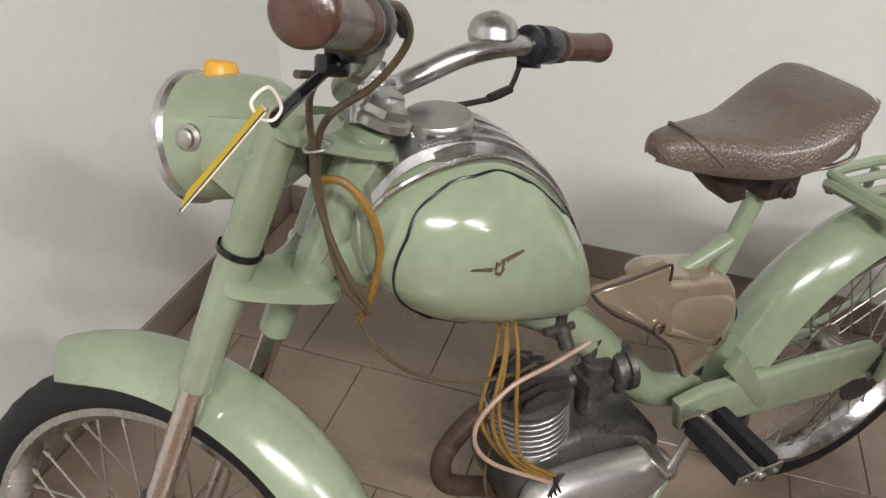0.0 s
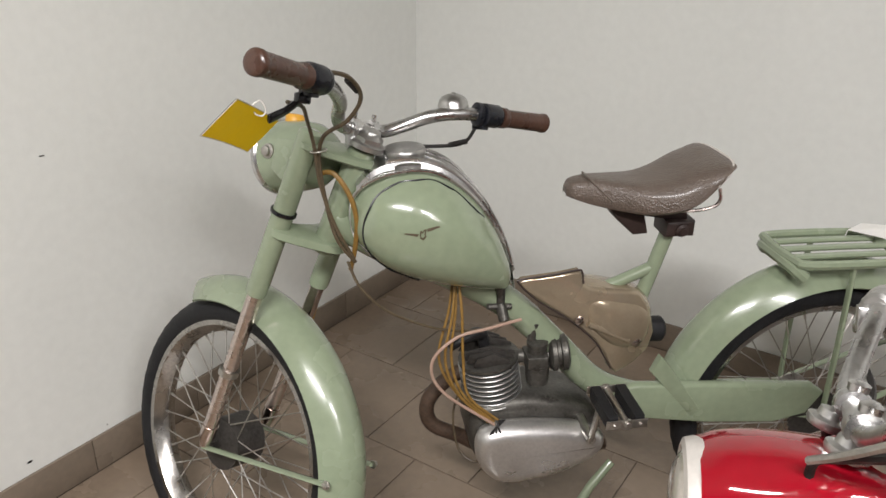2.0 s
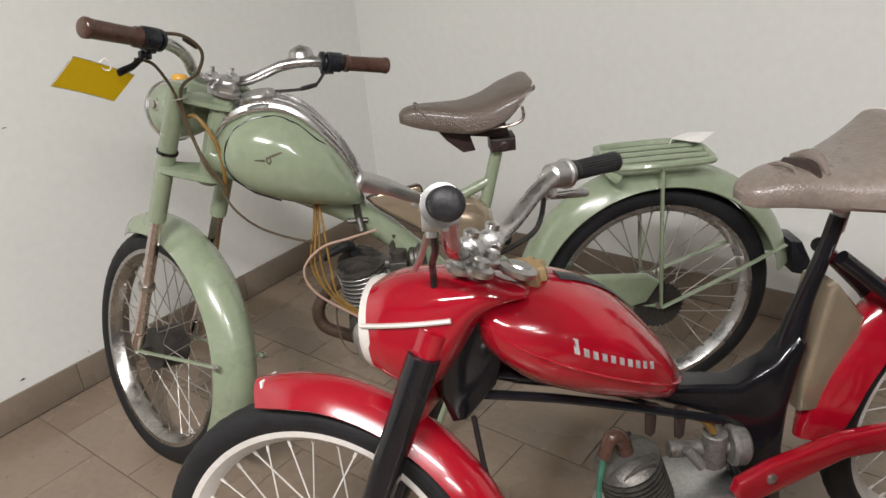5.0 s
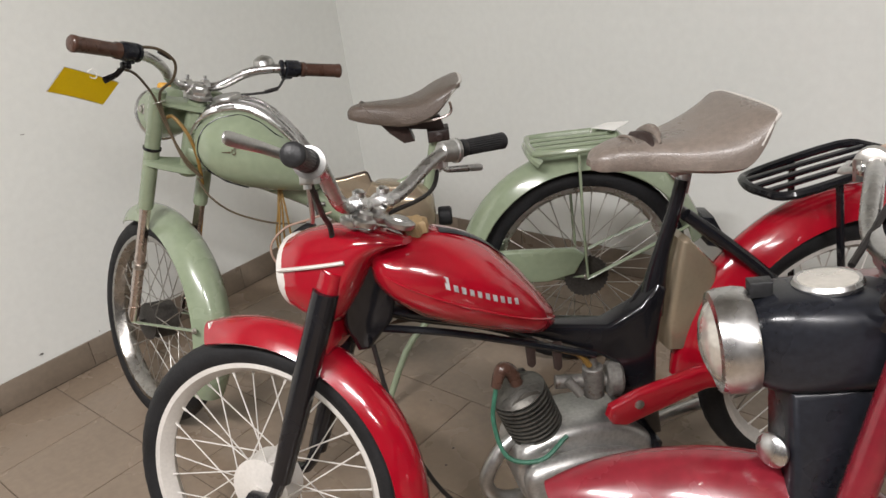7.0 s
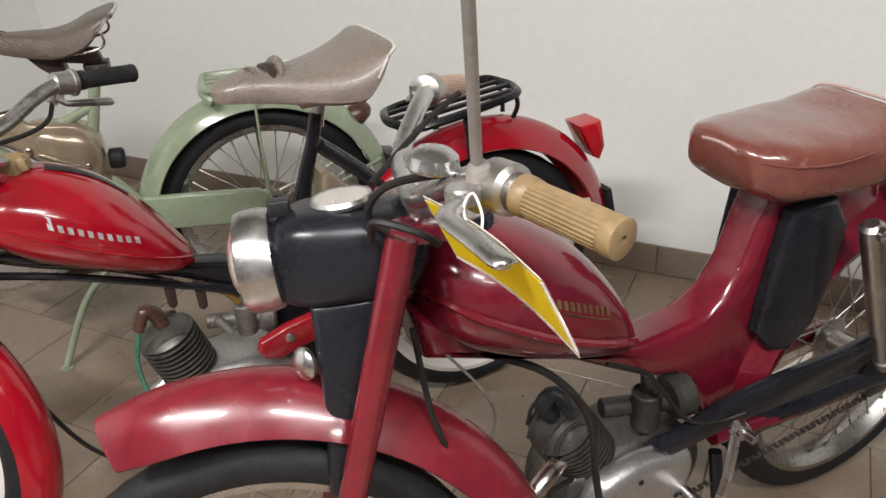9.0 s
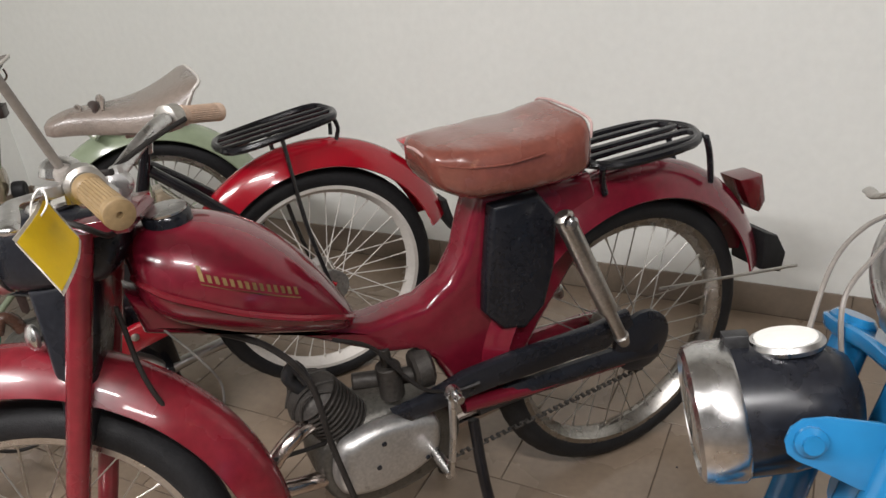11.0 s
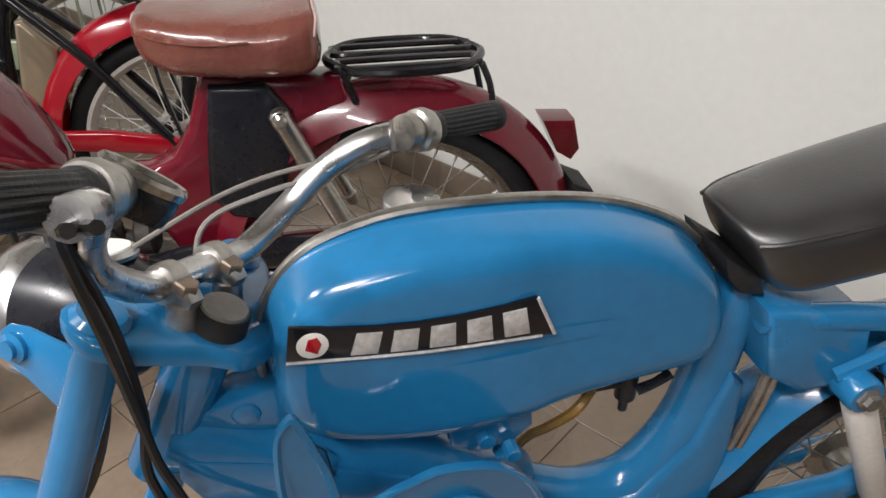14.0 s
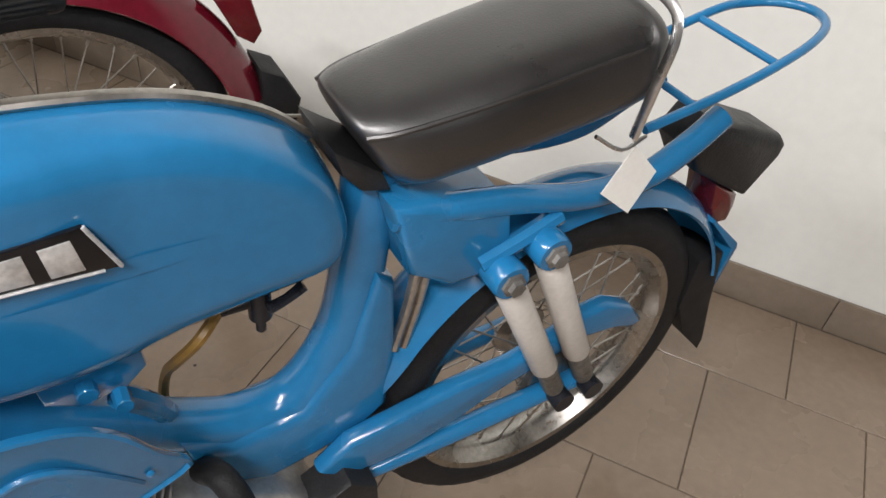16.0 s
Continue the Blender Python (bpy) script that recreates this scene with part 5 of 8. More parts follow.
    tube(bm, [(0.672, -0.034, 0.819), (0.668, -0.006, 0.829), (0.664, 0.016, 0.828), (0.668, 0.040, 0.813)], [0.004, 0.0085, 0.0085, 0.004], 8, 4, flat=0.7)
    part("torn_edge", bm, M_HIDE2, t, "curled torn edge of the saddle cover")
    bm = bmesh.new()
    tube(bm, [(0.722, -0.042, 0.802), (0.712, -0.014, 0.821), (0.706, 0.018, 0.820), (0.712, 0.042, 0.800)], [0.002, 0.003, 0.003, 0.002], 8, 4)
    part("seat_crease", bm, M_HIDE2, t)
    bm = bmesh.new()
    rod(bm, (0.606, 0, 0.70), (0.592, 0, 0.765), 0.0115, 14)
    part("seat_post", bm, M_CHROME, t)
    bm = bmesh.new()
    box(bm, (0.515, -0.040, 0.748), (0.640, 0.040, 0.772), 0.005)
    lathe(bm, [(0.008, 0), (0.008, 0.004), (0.005, 0.006)], (0.54, 0.040, 0.760), (0, 1, 0), 12)
    part("seat_bracket", bm, M_FLESH, t, "pale pinkish seat clamp")
    # rear
    wheel(t, "rear_wheel", (0.28, 0.29), 0.29, 0.055, None, M_PAINTWHITE, 0.034, 0.09, M_DULL, M_PAINTWHITE)
    sprocket(t, (0.28, 0.29), 0.056, 0.045, M_IRON)
    bm = bmesh.new()
    guard(bm, (0.28, 0.297), 0.352, 4, 166, 0.052, 0.055)
    rg = part("rear_mudguard", bm, M_RED, t)
    bm = bmesh.new()
    plate(bm, [(-0.045, 0.42), (-0.055, 0.36), (-0.085, 0.31), (-0.075, 0.36), (-0.06, 0.42)], -0.035, 0.035, 0.004)
    part("mud_flap", bm, M_RUBBER, rg)
    bm = bmesh.new()
    plate(bm, [(0.035, 0.588), (-0.02, 0.592), (-0.035, 0.53), (-0.022, 0.50), (-0.005, 0.51)], -0.032, 0.032, 0.006, 0, 2)
    part("tail_lamp", bm, M_REDLENS, rg, "red plastic tail lamp")
    rk = rack_slats(t, 0.462, 0.20, 0.066, 0.680, 3, 0.0090, M_BLACK, None, 0.022, corner=0.6)
    for s in (1, -1):
        bm = bmesh.new()
        tube(bm, [(0.285, s * 0.078, 0.295), (0.32, s * 0.078, 0.48), (0.335, s * 0.066, 0.684)], 0.009, 8, 3, flat=0.6)
        part("rack_stay", bm, M_BLACK, rk)
    bm = bmesh.new()
    tube(bm, [(0.205, -0.03, 0.70), (0.195, -0.03, 0.67), (0.20, -0.02, 0.64)], 0.005, 8, 3)
    part("rack_foot", bm, M_BLACK, rk)
    bm = bmesh.new()
    tube(bm, [(0.205, 0.03, 0.70), (0.195, 0.03, 0.67), (0.20, 0.02, 0.64)], 0.005, 8, 3)
    part("rack_foot", bm, M_BLACK, rk)
    # engine
    ax = Vector((0.30, 0, 0.954))
    cy = barrel(t, (0.9156, 0.0, 0.273), ax, 0.055, 0.092, 9, M_ALUDIRT, "dirty grey finned cylinder")
    bm = bmesh.new()
    c = Vector((0.9156, 0, 0.273)) + ax * 0.094
    lathe(bm, [(0.052, 0), (0.054, 0.004), (0.046, 0.012), (0.02, 0.020), (0.004, 0.021)], c, ax, 24)
    hd = part("cylinder_head", bm, M_ALUDIRT, t)
    for y in (-0.04, -0.02, 0.02, 0.04):
        w = math.sqrt(0.051 ** 2 - y * y)
        bm = bmesh.new()
        plate(bm, [(c.x - w, c.z + 0.012), (c.x + w * 0.9, c.z - 0.016), (c.x + w * 0.8, c.z + 0.004), (c.x, c.z + 0.024), (c.x - w * 0.8, c.z + 0.024)], y - 0.002, y + 0.002, 0.0008)
        part("fin", bm, M_ALUDIRT, hd)
    bm = bmesh.new()
    tube(bm, [c + Vector((0.0, 0, 0.015)), c + Vector((0.012, 0, 0.05)), c + Vector((0.030, 0.005, 0.062)), c + Vector((0.045, 0.01, 0.03))], [0.013, 0.014, 0.013, 0.010], 10, 4)
    part("spark_plug_cap", bm, M_BROWN, cy, "brown spark plug cap")
    cable(cy, [c + Vector((0.045, 0.01, 0.03)), c + Vector((0.062, 0.03, -0.03)), c + Vector((0.05, 0.065, -0.09)), c + Vector((-0.01, 0.078, -0.105)), c + Vector((-0.07, 0.06, -0.08))], 0.0045, M_GRNWIRE, None, "ignition_lead", "dark green ignition lead")
    bm = bmesh.new()
    plate(bm, [(0.975, 0.245), (0.94, 0.275), (0.84, 0.29), (0.74, 0.262), (0.69, 0.20), (0.73, 0.13), (0.84, 0.105), (0.94, 0.12), (0.975, 0.18)], -0.075, 0.06, 0.02, 3, 3)
    ck = part("crankcase", bm, M_ALU, t)
    bm = bmesh.new()
    plate(bm, [(0.968, 0.225), (0.93, 0.25), (0.83, 0.252), (0.745, 0.225), (0.715, 0.185), (0.75, 0.135), (0.84, 0.115), (0.93, 0.125), (0.962, 0.17)], 0.055, 0.10, 0.022, 4, 4)
    ec = part("engine_cover", bm, M_ALU, ck)
    for a, b in ((0.85, 0.235), (0.74, 0.195), (0.92, 0.14)):
        bm = bmesh.new()
        bolt(bm, (a, 0.094, b), (0, 1, 0), 0.005, 0.006)
        part("bolt", bm, M_SATIN, ec)
    bm = bmesh.new()
    tube(bm, [(0.955, 0.0, 0.27), (0.995, 0.01, 0.245), (1.03, 0.015, 0.19), (1.015, 0.015, 0.145), (0.96, 0.01, 0.125), (0.85, -0.04, 0.11), (0.6, -0.09, 0.14), (0.3, -0.10, 0.16)], 0.0145, 12, 6)
    part("exhaust_pipe", bm, M_NICKEL, t)
    bm = bmesh.new()
    rod(bm, (0.80, 0.02, 0.33), (0.80, 0.02, 0.395), 0.020, 16)
    rod(bm, (0.80, 0.02, 0.39), (0.803, 0.02, 0.42), 0.010, 12)
    rod(bm, (0.87, 0, 0.365), (0.76, 0.02, 0.355), 0.014, 12)
    lathe(bm, [(0.028, 0), (0.034, 0.006), (0.034, 0.024), (0.028, 0.030)], (0.775, 0.02, 0.36), (-1, 0.15, -0.1), 20)
    rod(bm, (0.855, 0.03, 0.385), (0.835, 0.045, 0.355), 0.009, 10)
    part("carburettor", bm, M_IRON, t)
    cable(t, [(0.86, 0.025, 0.45), (0.83, 0.03, 0.435), (0.81, 0.03, 0.405)], 0.006, M_YWIRE, None, "fuel_hose", "ochre fuel hose")
    bm = bmesh.new()
    tube(bm, [(0.69, 0.05, 0.21), (0.68, 0.09, 0.12), (0.66, 0.13, 0.008)], 0.010, 10, 3)
    tube(bm, [(0.69, -0.05, 0.21), (0.68, -0.09, 0.12), (0.66, -0.13, 0.008)], 0.010, 10, 3)
    rod(bm, (0.69, -0.06, 0.205), (0.69, 0.06, 0.205), 0.012, 10)
    part("centre_stand", bm, M_BLACK, t)
    return t


# ================================================================ maroon moped
def maroon_moped(m):
    t = thing("moped", "maroon and black vintage moped with puffy brown seat", "moped", m, "mopeds")
    S = steering((1.205, 0.01, 0.82), 22.0, -20)
    C = (1.410, 0.283)
    wheel(t, "front_wheel", C, 0.283, 0.062, S, M_CHROME, 0.034, 0.06, M_DULL, M_DULL, 0.055)
    bm = bmesh.new()
    guard(bm, C, 0.368, 66, 190, 0.060, 0.050)
    g = part("front_mudguard", bm, M_FADED, t, "", S)
    bm = bmesh.new()
    guard(bm, C, 0.364, 190, 206, 0.060, 0.050, seg=8)
    part("mud_flap", bm, M_RUBBER, g, "black rubber mud flap", S)
    leg_pair(t, (1.205, 0.815), (1.352, 0.30), 0.076, 0.0165, 0.0155, M_FADED, S)
    for s in (1, -1):
        bm = bmesh.new()
        tube(bm, [(1.35, s * 0.075, 0.31), (1.375, s * 0.072, 0.27), (C[0], s * 0.065, C[1])], 0.015, 10, 3, flat=0.7)
        part("fork_link", bm, M_FADED, t, "", S)
    # nacelle
    bm = bmesh.new()
    egg(bm, [(1.350, 0.818, 0.744, 0.037), (1.334, 0.823, 0.739, 0.042), (1.320, 0.829, 0.734, 0.049), (1.298, 0.834, 0.731, 0.056), (1.26, 0.834, 0.731, 0.058), (1.21, 0.829, 0.731, 0.054), (1.185, 0.822, 0.75, 0.046), (1.172, 0.81, 0.77, 0.03)], 32, 3.6)
    na = part("headlamp_nacelle", bm, M_SATIN, t, "faded black headlamp nacelle", S)
    bm = bmesh.new()
    plate(bm, [(1.306, 0.738), (1.308, 0.60), (1.318, 0.50), (1.306, 0.48), (1.284, 0.50), (1.232, 0.66), (1.218, 0.738)], -0.046, 0.046, 0.012, 0, 3)
    part("fork_shroud", bm, M_SATIN, t, "", S)
    bm = bmesh.new()
    lathe(bm, [(0.048, -0.010), (0.0535, -0.008), (0.0555, 0.002), (0.0550, 0.020), (0.0525, 0.028), (0.0455, 0.030), (0.0435, 0.024)], (1.342, 0, 0.781), (1, 0, -0.04), 44)
    part("lamp_rim", bm, M_CHROME, na, "broad chrome lamp rim", S)
    bm = bmesh.new()
    lathe(bm, [(0.0445, 0.016), (0.0435, 0.027), (0.036, 0.034), (0.025, 0.039), (0.011, 0.042), (0.003, 0.0425)], (1.342, 0, 0.781), (1, 0, -0.04), 40)
    part("lens", bm, M_GLASS, na, "domed glass lens", S)
    bm = bmesh.new()
    lathe(bm, [(0.033, 0), (0.034, 0.004), (0.0315, 0.008), (0.028, 0.007)], (1.258, 0, 0.833), (0.05, 0, 1), 32)
    part("speedometer_ring", bm, M_CHROME, na, "", S)
    bm = bmesh.new()
    lathe(bm, [(0.030, 0.003), (0.028, 0.0075), (0.002, 0.0085)], (1.258, 0, 0.833), (0.05, 0, 1), 32)
    part("speedometer_glass", bm, M_GLASS, na, "", S)
    bm = bmesh.new()
    box(bm, (1.312, -0.010, 0.828), (1.335, 0.010, 0.845), 0.003)
    part("switch_knob", bm, M_PLASTIC, na, "", S)
    bm = bmesh.new()
    lathe(bm, [(0.017, 0), (0.0185, 0.003), (0.0185, 0.006), (0.016, 0.009), (0.008, 0.0125), (0.002, 0.013)], (1.318, 0.030, 0.668), (0.75, 0.62, 0.1), 22)
    part("horn_cap", bm, M_CHROME, t, "small chrome dome", S)
    bm = bmesh.new()
    tube(bm, [(1.155, -0.05, 0.81), (1.16, 0.05, 0.81)], 0.012, 8, 1)
    box(bm, (1.15, -0.07, 0.80), (1.22, 0.07, 0.822), 0.006)
    part("top_yoke", bm, M_DARKRED, t, "", S)
    bars(t, [(1.190, 0, 0.848), (1.189, 0.06, 0.850), (1.18, 0.10, 0.862), (1.158, 0.15, 0.886), (1.140, 0.19, 0.898), (1.120, 0.242, 0.898)], 0.0115, S)
    for s in (1, -1):
        bm = bmesh.new()
        lathe(bm, [(0.013, -0.012), (0.019, -0.011), (0.020, 0), (0.019, 0.011), (0.013, 0.012)], (1.180, s * 0.035, 0.842), (0, 1, 0), 18)
        rod(bm, (1.182, s * 0.035, 0.815), (1.18, s * 0.035, 0.84), 0.014, 10)
        lathe(bm, [(0.010, 0), (0.010, 0.008), (0.006, 0.011)], (1.178, s * 0.035, 0.858), (0, 0, 1), 6)
        part("bar_clamp", bm, M_CHROME, t, "", S)
        grip(t, (1.124, s * 0.236, 0.898), (1.074, s * 0.317, 0.884), 0.0146, M_CREAM if s > 0 else M_PINKGRIP, S, "aged cream ribbed handlebar grip" if s > 0 else "pale beige handlebar grip", 26, False)
        bm = bmesh.new()
        lathe(bm, [(0.014, -0.016), (0.021, -0.012), (0.021, 0.012), (0.016, 0.016)], (1.133, s * 0.218, 0.899), (-0.5, s, -0.05), 16)
        rod(bm, (1.150, s * 0.214, 0.880), (1.150, s * 0.214, 0.908), 0.007, 8)
        part("control_housing", bm, M_DULL, t, "", S)
    lever(t, (1.165, 0.225, 0.899), (1.185, 0.275, 0.900), (1.160, 0.351, 0.892), S, M_CHROME, "worn polished brake lever", 0.0085)
    lever(t, (1.145, -0.21, 0.895), (1.155, -0.255, 0.885), (1.12, -0.33, 0.875), S, M_CHROME, "", 0.006)
    bm = bmesh.new()
    lathe(bm, [(0.015, 0), (0.0225, 0.003), (0.0232, 0.004), (0.0232, 0.006), (0.0222, 0.008), (0.0210, 0.015), (0.015, 0.020), (0.005, 0.0225)], (1.178, 0.150, 0.898), (-0.15, 0.1, 1), 28)
    part("bell", bm, M_CHROME, t, "chrome bicycle bell", S)
    bm = bmesh.new()
    rod(bm, (1.150, 0.205, 0.90), (1.190, 0.465, 1.345), 0.0048, 12)
    lathe(bm, [(0.011, -0.004), (0.011, 0.035), (0.007, 0.04)], (1.149, 0.200, 0.885), (0.02, 0.5, 0.86), 12)
    mi = part("mirror_stem", bm, M_STEM, t, "tall grey mirror stem", S)
    bm = bmesh.new()
    lathe(bm, [(0.02, 0.03), (0.05, 0.022), (0.056, 0.006), (0.056, 0), (0.052, 0.001), (0.002, 0.001)], (1.195, 0.480, 1.38), (1, 0, -0.1), 28)
    part("mirror_head", bm, M_CHROME, mi, "", S)
    cable(t, [(1.115, 0.178, 0.90), (1.165, 0.15, 0.895), (1.215, 0.10, 0.875), (1.235, 0.072, 0.84), (1.21, 0.065, 0.812)], 0.004, M_BLKCABLE, S)
    cable(t, [(1.170, 0.045, 0.800), (1.172, 0.085, 0.806), (1.190, 0.108, 0.828), (1.23, 0.095, 0.84), (1.235, 0.075, 0.815)], 0.004, M_BLKCABLE, S)
    cable(t, [(1.10, -0.17, 0.90), (1.14, -0.13, 0.885), (1.19, -0.07, 0.86), (1.225, -0.03, 0.84)], 0.004, M_BLKCABLE, S)
    cable(t, [(1.215, 0.055, 0.70), (1.205, 0.078, 0.58), (1.165, 0.085, 0.47), (1.10, 0.075, 0.385), (1.02, 0.045, 0.345), (0.965, 0.03, 0.33)], 0.0038, M_BLKCABLE)
    cable(t, [(1.17, 0.03, 0.64), (1.13, 0.055, 0.58), (1.11, 0.05, 0.52), (1.125, 0.045, 0.46), (1.14, 0.05, 0.52)], 0.002, M_IRON, None, "wire")
    cable(t, [(1.10, 0.02, 0.60), (1.03, 0.05, 0.56), (0.985, 0.075, 0.49), (0.975, 0.09, 0.38), (0.955, 0.10, 0.25)], 0.0055, M_BLKCABLE)
    # tank
    bm = bmesh.new()
    shell = [(1.186, 0.735, 0.700, 0.014), (1.176, 0.768, 0.668, 0.060), (1.15, 0.780, 0.640, 0.086), (1.10, 0.782, 0.610, 0.099), (1.045, 0.764, 0.583, 0.102), (0.985, 0.723, 0.562, 0.097), (0.935, 0.664, 0.545, 0.082), (0.90, 0.602, 0.535, 0.058), (0.882, 0.562, 0.540, 0.022)]
    egg(bm, shell, 36, 2.25)
    tk = part("fuel_tank", bm, M_DARKRED, t)
    seam(tk, [(u, egg_side(shell, u, z, 2.25) + 0.004, z) for u, z in ((1.184, 0.722), (1.174, 0.724), (1.15, 0.710), (1.115, 0.690), (1.06, 0.658), (0.988, 0.622), (0.936, 0.598), (0.905, 0.576), (0.884, 0.552))], 0.0055, M_FADED)
    bm = bmesh.new()
    lathe(bm, [(0.034, -0.004), (0.034, 0.010), (0.031, 0.014), (0.010, 0.016)], (1.118, 0, 0.780), (0.05, 0, 1), 28)
    part("filler_cap", bm, M_SATIN, tk, "black filler cap")
    bm = bmesh.new()
    lathe(bm, [(0.030, 0.0), (0.030, 0.003), (0.004, 0.004)], (1.118, 0, 0.795), (0.05, 0, 1), 28)
    part("cap_disc", bm, M_CHROME, tk)
    bar_badge(tk, shell, 2.25, (1.105, 0.722), (0.975, 0.655), 0.012, M_GOLD, "gilt badge of plain slanted strokes", 7)
    # frame
    bm = bmesh.new()
    plate(bm, [(1.20, 0.70), (1.19, 0.632), (1.10, 0.595), (0.98, 0.548), (0.90, 0.498), (0.84, 0.462), (0.79, 0.45), (0.755, 0.415), (0.735, 0.37), (0.70, 0.30), (0.66, 0.27), (0.60, 0.31), (0.565, 0.37), (0.53, 0.42), (0.45, 0.52),
               (0.40, 0.62), (0.42, 0.68), (0.52, 0.685), (0.645, 0.70), (0.664, 0.655), (0.682, 0.60), (0.712, 0.555), (0.762, 0.53), (0.86, 0.528), (0.95, 0.56), (1.10, 0.62)], -0.036, 0.036, 0.016, 0, 3)
    fr = part("frame", bm, M_DARKRED, t, "maroon pressed steel frame")
    for s in (1, -1):
        bm = bmesh.new()
        plate(bm, [(0.636, 0.685), (0.545, 0.685), (0.508, 0.635), (0.516, 0.54), (0.540, 0.465), (0.585, 0.430), (0.630, 0.445), (0.662, 0.490), (0.655, 0.56), (0.645, 0.63)], s * 0.045 - 0.016, s * 0.045 + 0.016, 0.012, 0, 3)
        part("side_panel", bm, M_SATIN, t, "faded black side panel")
    # seat
    bm = bmesh.new()
    stations = [(0.736, 0.786, 0.765, 0.030), (0.731, 0.796, 0.746, 0.052), (0.716, 0.801, 0.727, 0.070), (0.680, 0.801, 0.711, 0.088), (0.61, 0.796, 0.702, 0.099), (0.54, 0.796, 0.697, 0.101), (0.492, 0.801, 0.697, 0.099), (0.468, 0.804, 0.702, 0.092), (0.456, 0.800, 0.712, 0.078), (0.450, 0.782, 0.724, 0.050)]
    egg(bm, stations, 40, 3.4)
    for v in bm.verts:
        q = noise.noise(v.co * 22) * 0.0032 + noise.noise(v.co * 60 + Vector((3, 1, 7))) * 0.0012
        v.co += Vector((0, math.copysign(q, v.co.y), q))
    st = part("seat", bm, M_BRHIDE, t, "puffy red-brown vinyl seat with piping")
    for s in (1, -1):
        bm = bmesh.new()
        tube(bm, [(0.732, s * 0.042, 0.784), (0.717, s * 0.069, 0.779), (0.680, s * 0.0885, 0.773), (0.62, s * 0.1005, 0.769), (0.56, s * 0.1040, 0.772)], 0.0018, 7, 5)
        part("piping", bm, M_BRHIDE, st)
    bm = bmesh.new()
    tube(bm, [(0.462, -0.088, 0.770), (0.457, -0.080, 0.796), (0.459, -0.040, 0.806), (0.459, 0, 0.807), (0.459, 0.040, 0.806), (0.457, 0.080, 0.796), (0.462, 0.088, 0.770)], 0.0024, 7, 5)
    part("piping", bm, M_FLESH, st)
    bm = bmesh.new()
    tube(bm, [(0.734, -0.030, 0.788), (0.735, 0, 0.791), (0.734, 0.030, 0.788)], 0.0024, 7, 5)
    part("piping", bm, M_FLESH, st)
    # rear
    wheel(t, "rear_wheel", (0.328, 0.300), 0.300, 0.060, None, M_RIM, 0.036, 0.09, M_DULL, M_DULL)
    sprocket(t, (0.33, 0.29), 0.060, 0.050, M_IRON)
    bm = bmesh.new()
    lathe(bm, [(0.062, 0), (0.066, 0.004), (0.066, 0.014), (0.055, 0.020), (0.030, 0.023), (0.012, 0.028)], (0.330, 0.060, 0.316), (0, 1, 0), 26)
    part("sprocket_cover", bm, M_SATIN, t)
    bm = bmesh.new()
    guard(bm, (0.332, 0.302), 0.366, 2, 168, 0.060, 0.06)
    rg = part("rear_mudguard", bm, M_DARKRED, t)
    bm = bmesh.new()
    plate(bm, [(-0.012, 0.44), (-0.015, 0.35), (-0.075, 0.325), (-0.085, 0.37), (-0.055, 0.42)], -0.045, 0.045, 0.006)
    part("mud_flap", bm, M_RUBBER, rg)
    bm = bmesh.new()
    plate(bm, [(0.055, 0.570), (-0.008, 0.566), (-0.024, 0.505), (-0.008, 0.482), (0.020, 0.500)], -0.030, 0.030, 0.007, 0, 2)
    part("tail_lamp", bm, M_DARKLENS, rg, "dark red tail lamp")
    rk = rack_slats(t, 0.435, 0.180, 0.074, 0.700, 0, 0.0085, M_BLACK, None, 0.0, corner=0.7)
    for y in (-0.034, 0.034):
        bm = bmesh.new()
        tube(bm, [(0.425, y - 0.008, 0.701), (0.405, y - 0.019, 0.701), (0.21, y - 0.019, 0.701), (0.190, y - 0.008, 0.701), (0.190, y + 0.008, 0.701), (0.21, y + 0.019, 0.701), (0.405, y + 0.019, 0.701), (0.425, y + 0.008, 0.701)], 0.0080, 8, 4, True, flat=0.75)
        part("slat", bm, M_BLACK, rk, "long rounded inner loop")
    for s in (1, -1):
        bm = bmesh.new()
        tube(bm, [(0.185, s * 0.06, 0.70), (0.168, s * 0.055, 0.66), (0.155, s * 0.05, 0.60)], 0.006, 8, 3)
        part("rack_foot", bm, M_SATIN, rk)
        bm = bmesh.new()
        tube(bm, [(0.42, s * 0.065, 0.700), (0.41, s * 0.05, 0.67), (0.40, s * 0.045, 0.64)], 0.006, 8, 3)
        part("rack_foot", bm, M_SATIN, rk)
        bm = bmesh.new()
        a, b = Vector((0.528, s * 0.106, 0.650)), Vector((0.404, s * 0.106, 0.365))
        d = (b - a).length
        lathe(bm, [(0.010, -0.012), (0.017, -0.006), (0.0175, 0.0), (0.0175, d * 0.72), (0.012, d * 0.73), (0.012, d * 0.95), (0.015, d * 0.96), (0.010, d + 0.01)], a, b - a, 18)
        sh = part("shock_absorber", bm, M_DULL, t)
        bm = bmesh.new()
        lathe(bm, [(0.012, 0), (0.012, 0.008), (0.007, 0.012)], (0.528, s * 0.12, 0.650), (0, s, 0), 10)
        part("bolt", bm, M_CHROME, sh)
        bm = bmesh.new()
        tube(bm, [(0.69, s * 0.05, 0.30), (0.55, s * 0.062, 0.305), (0.40, s * 0.068, 0.30), (0.30, s * 0.072, 0.29)], 0.016, 10, 4, flat=1.3)
        part("swing_arm", bm, M_SATIN if s > 0 else M_DARKRED, t)
    bm = bmesh.new()
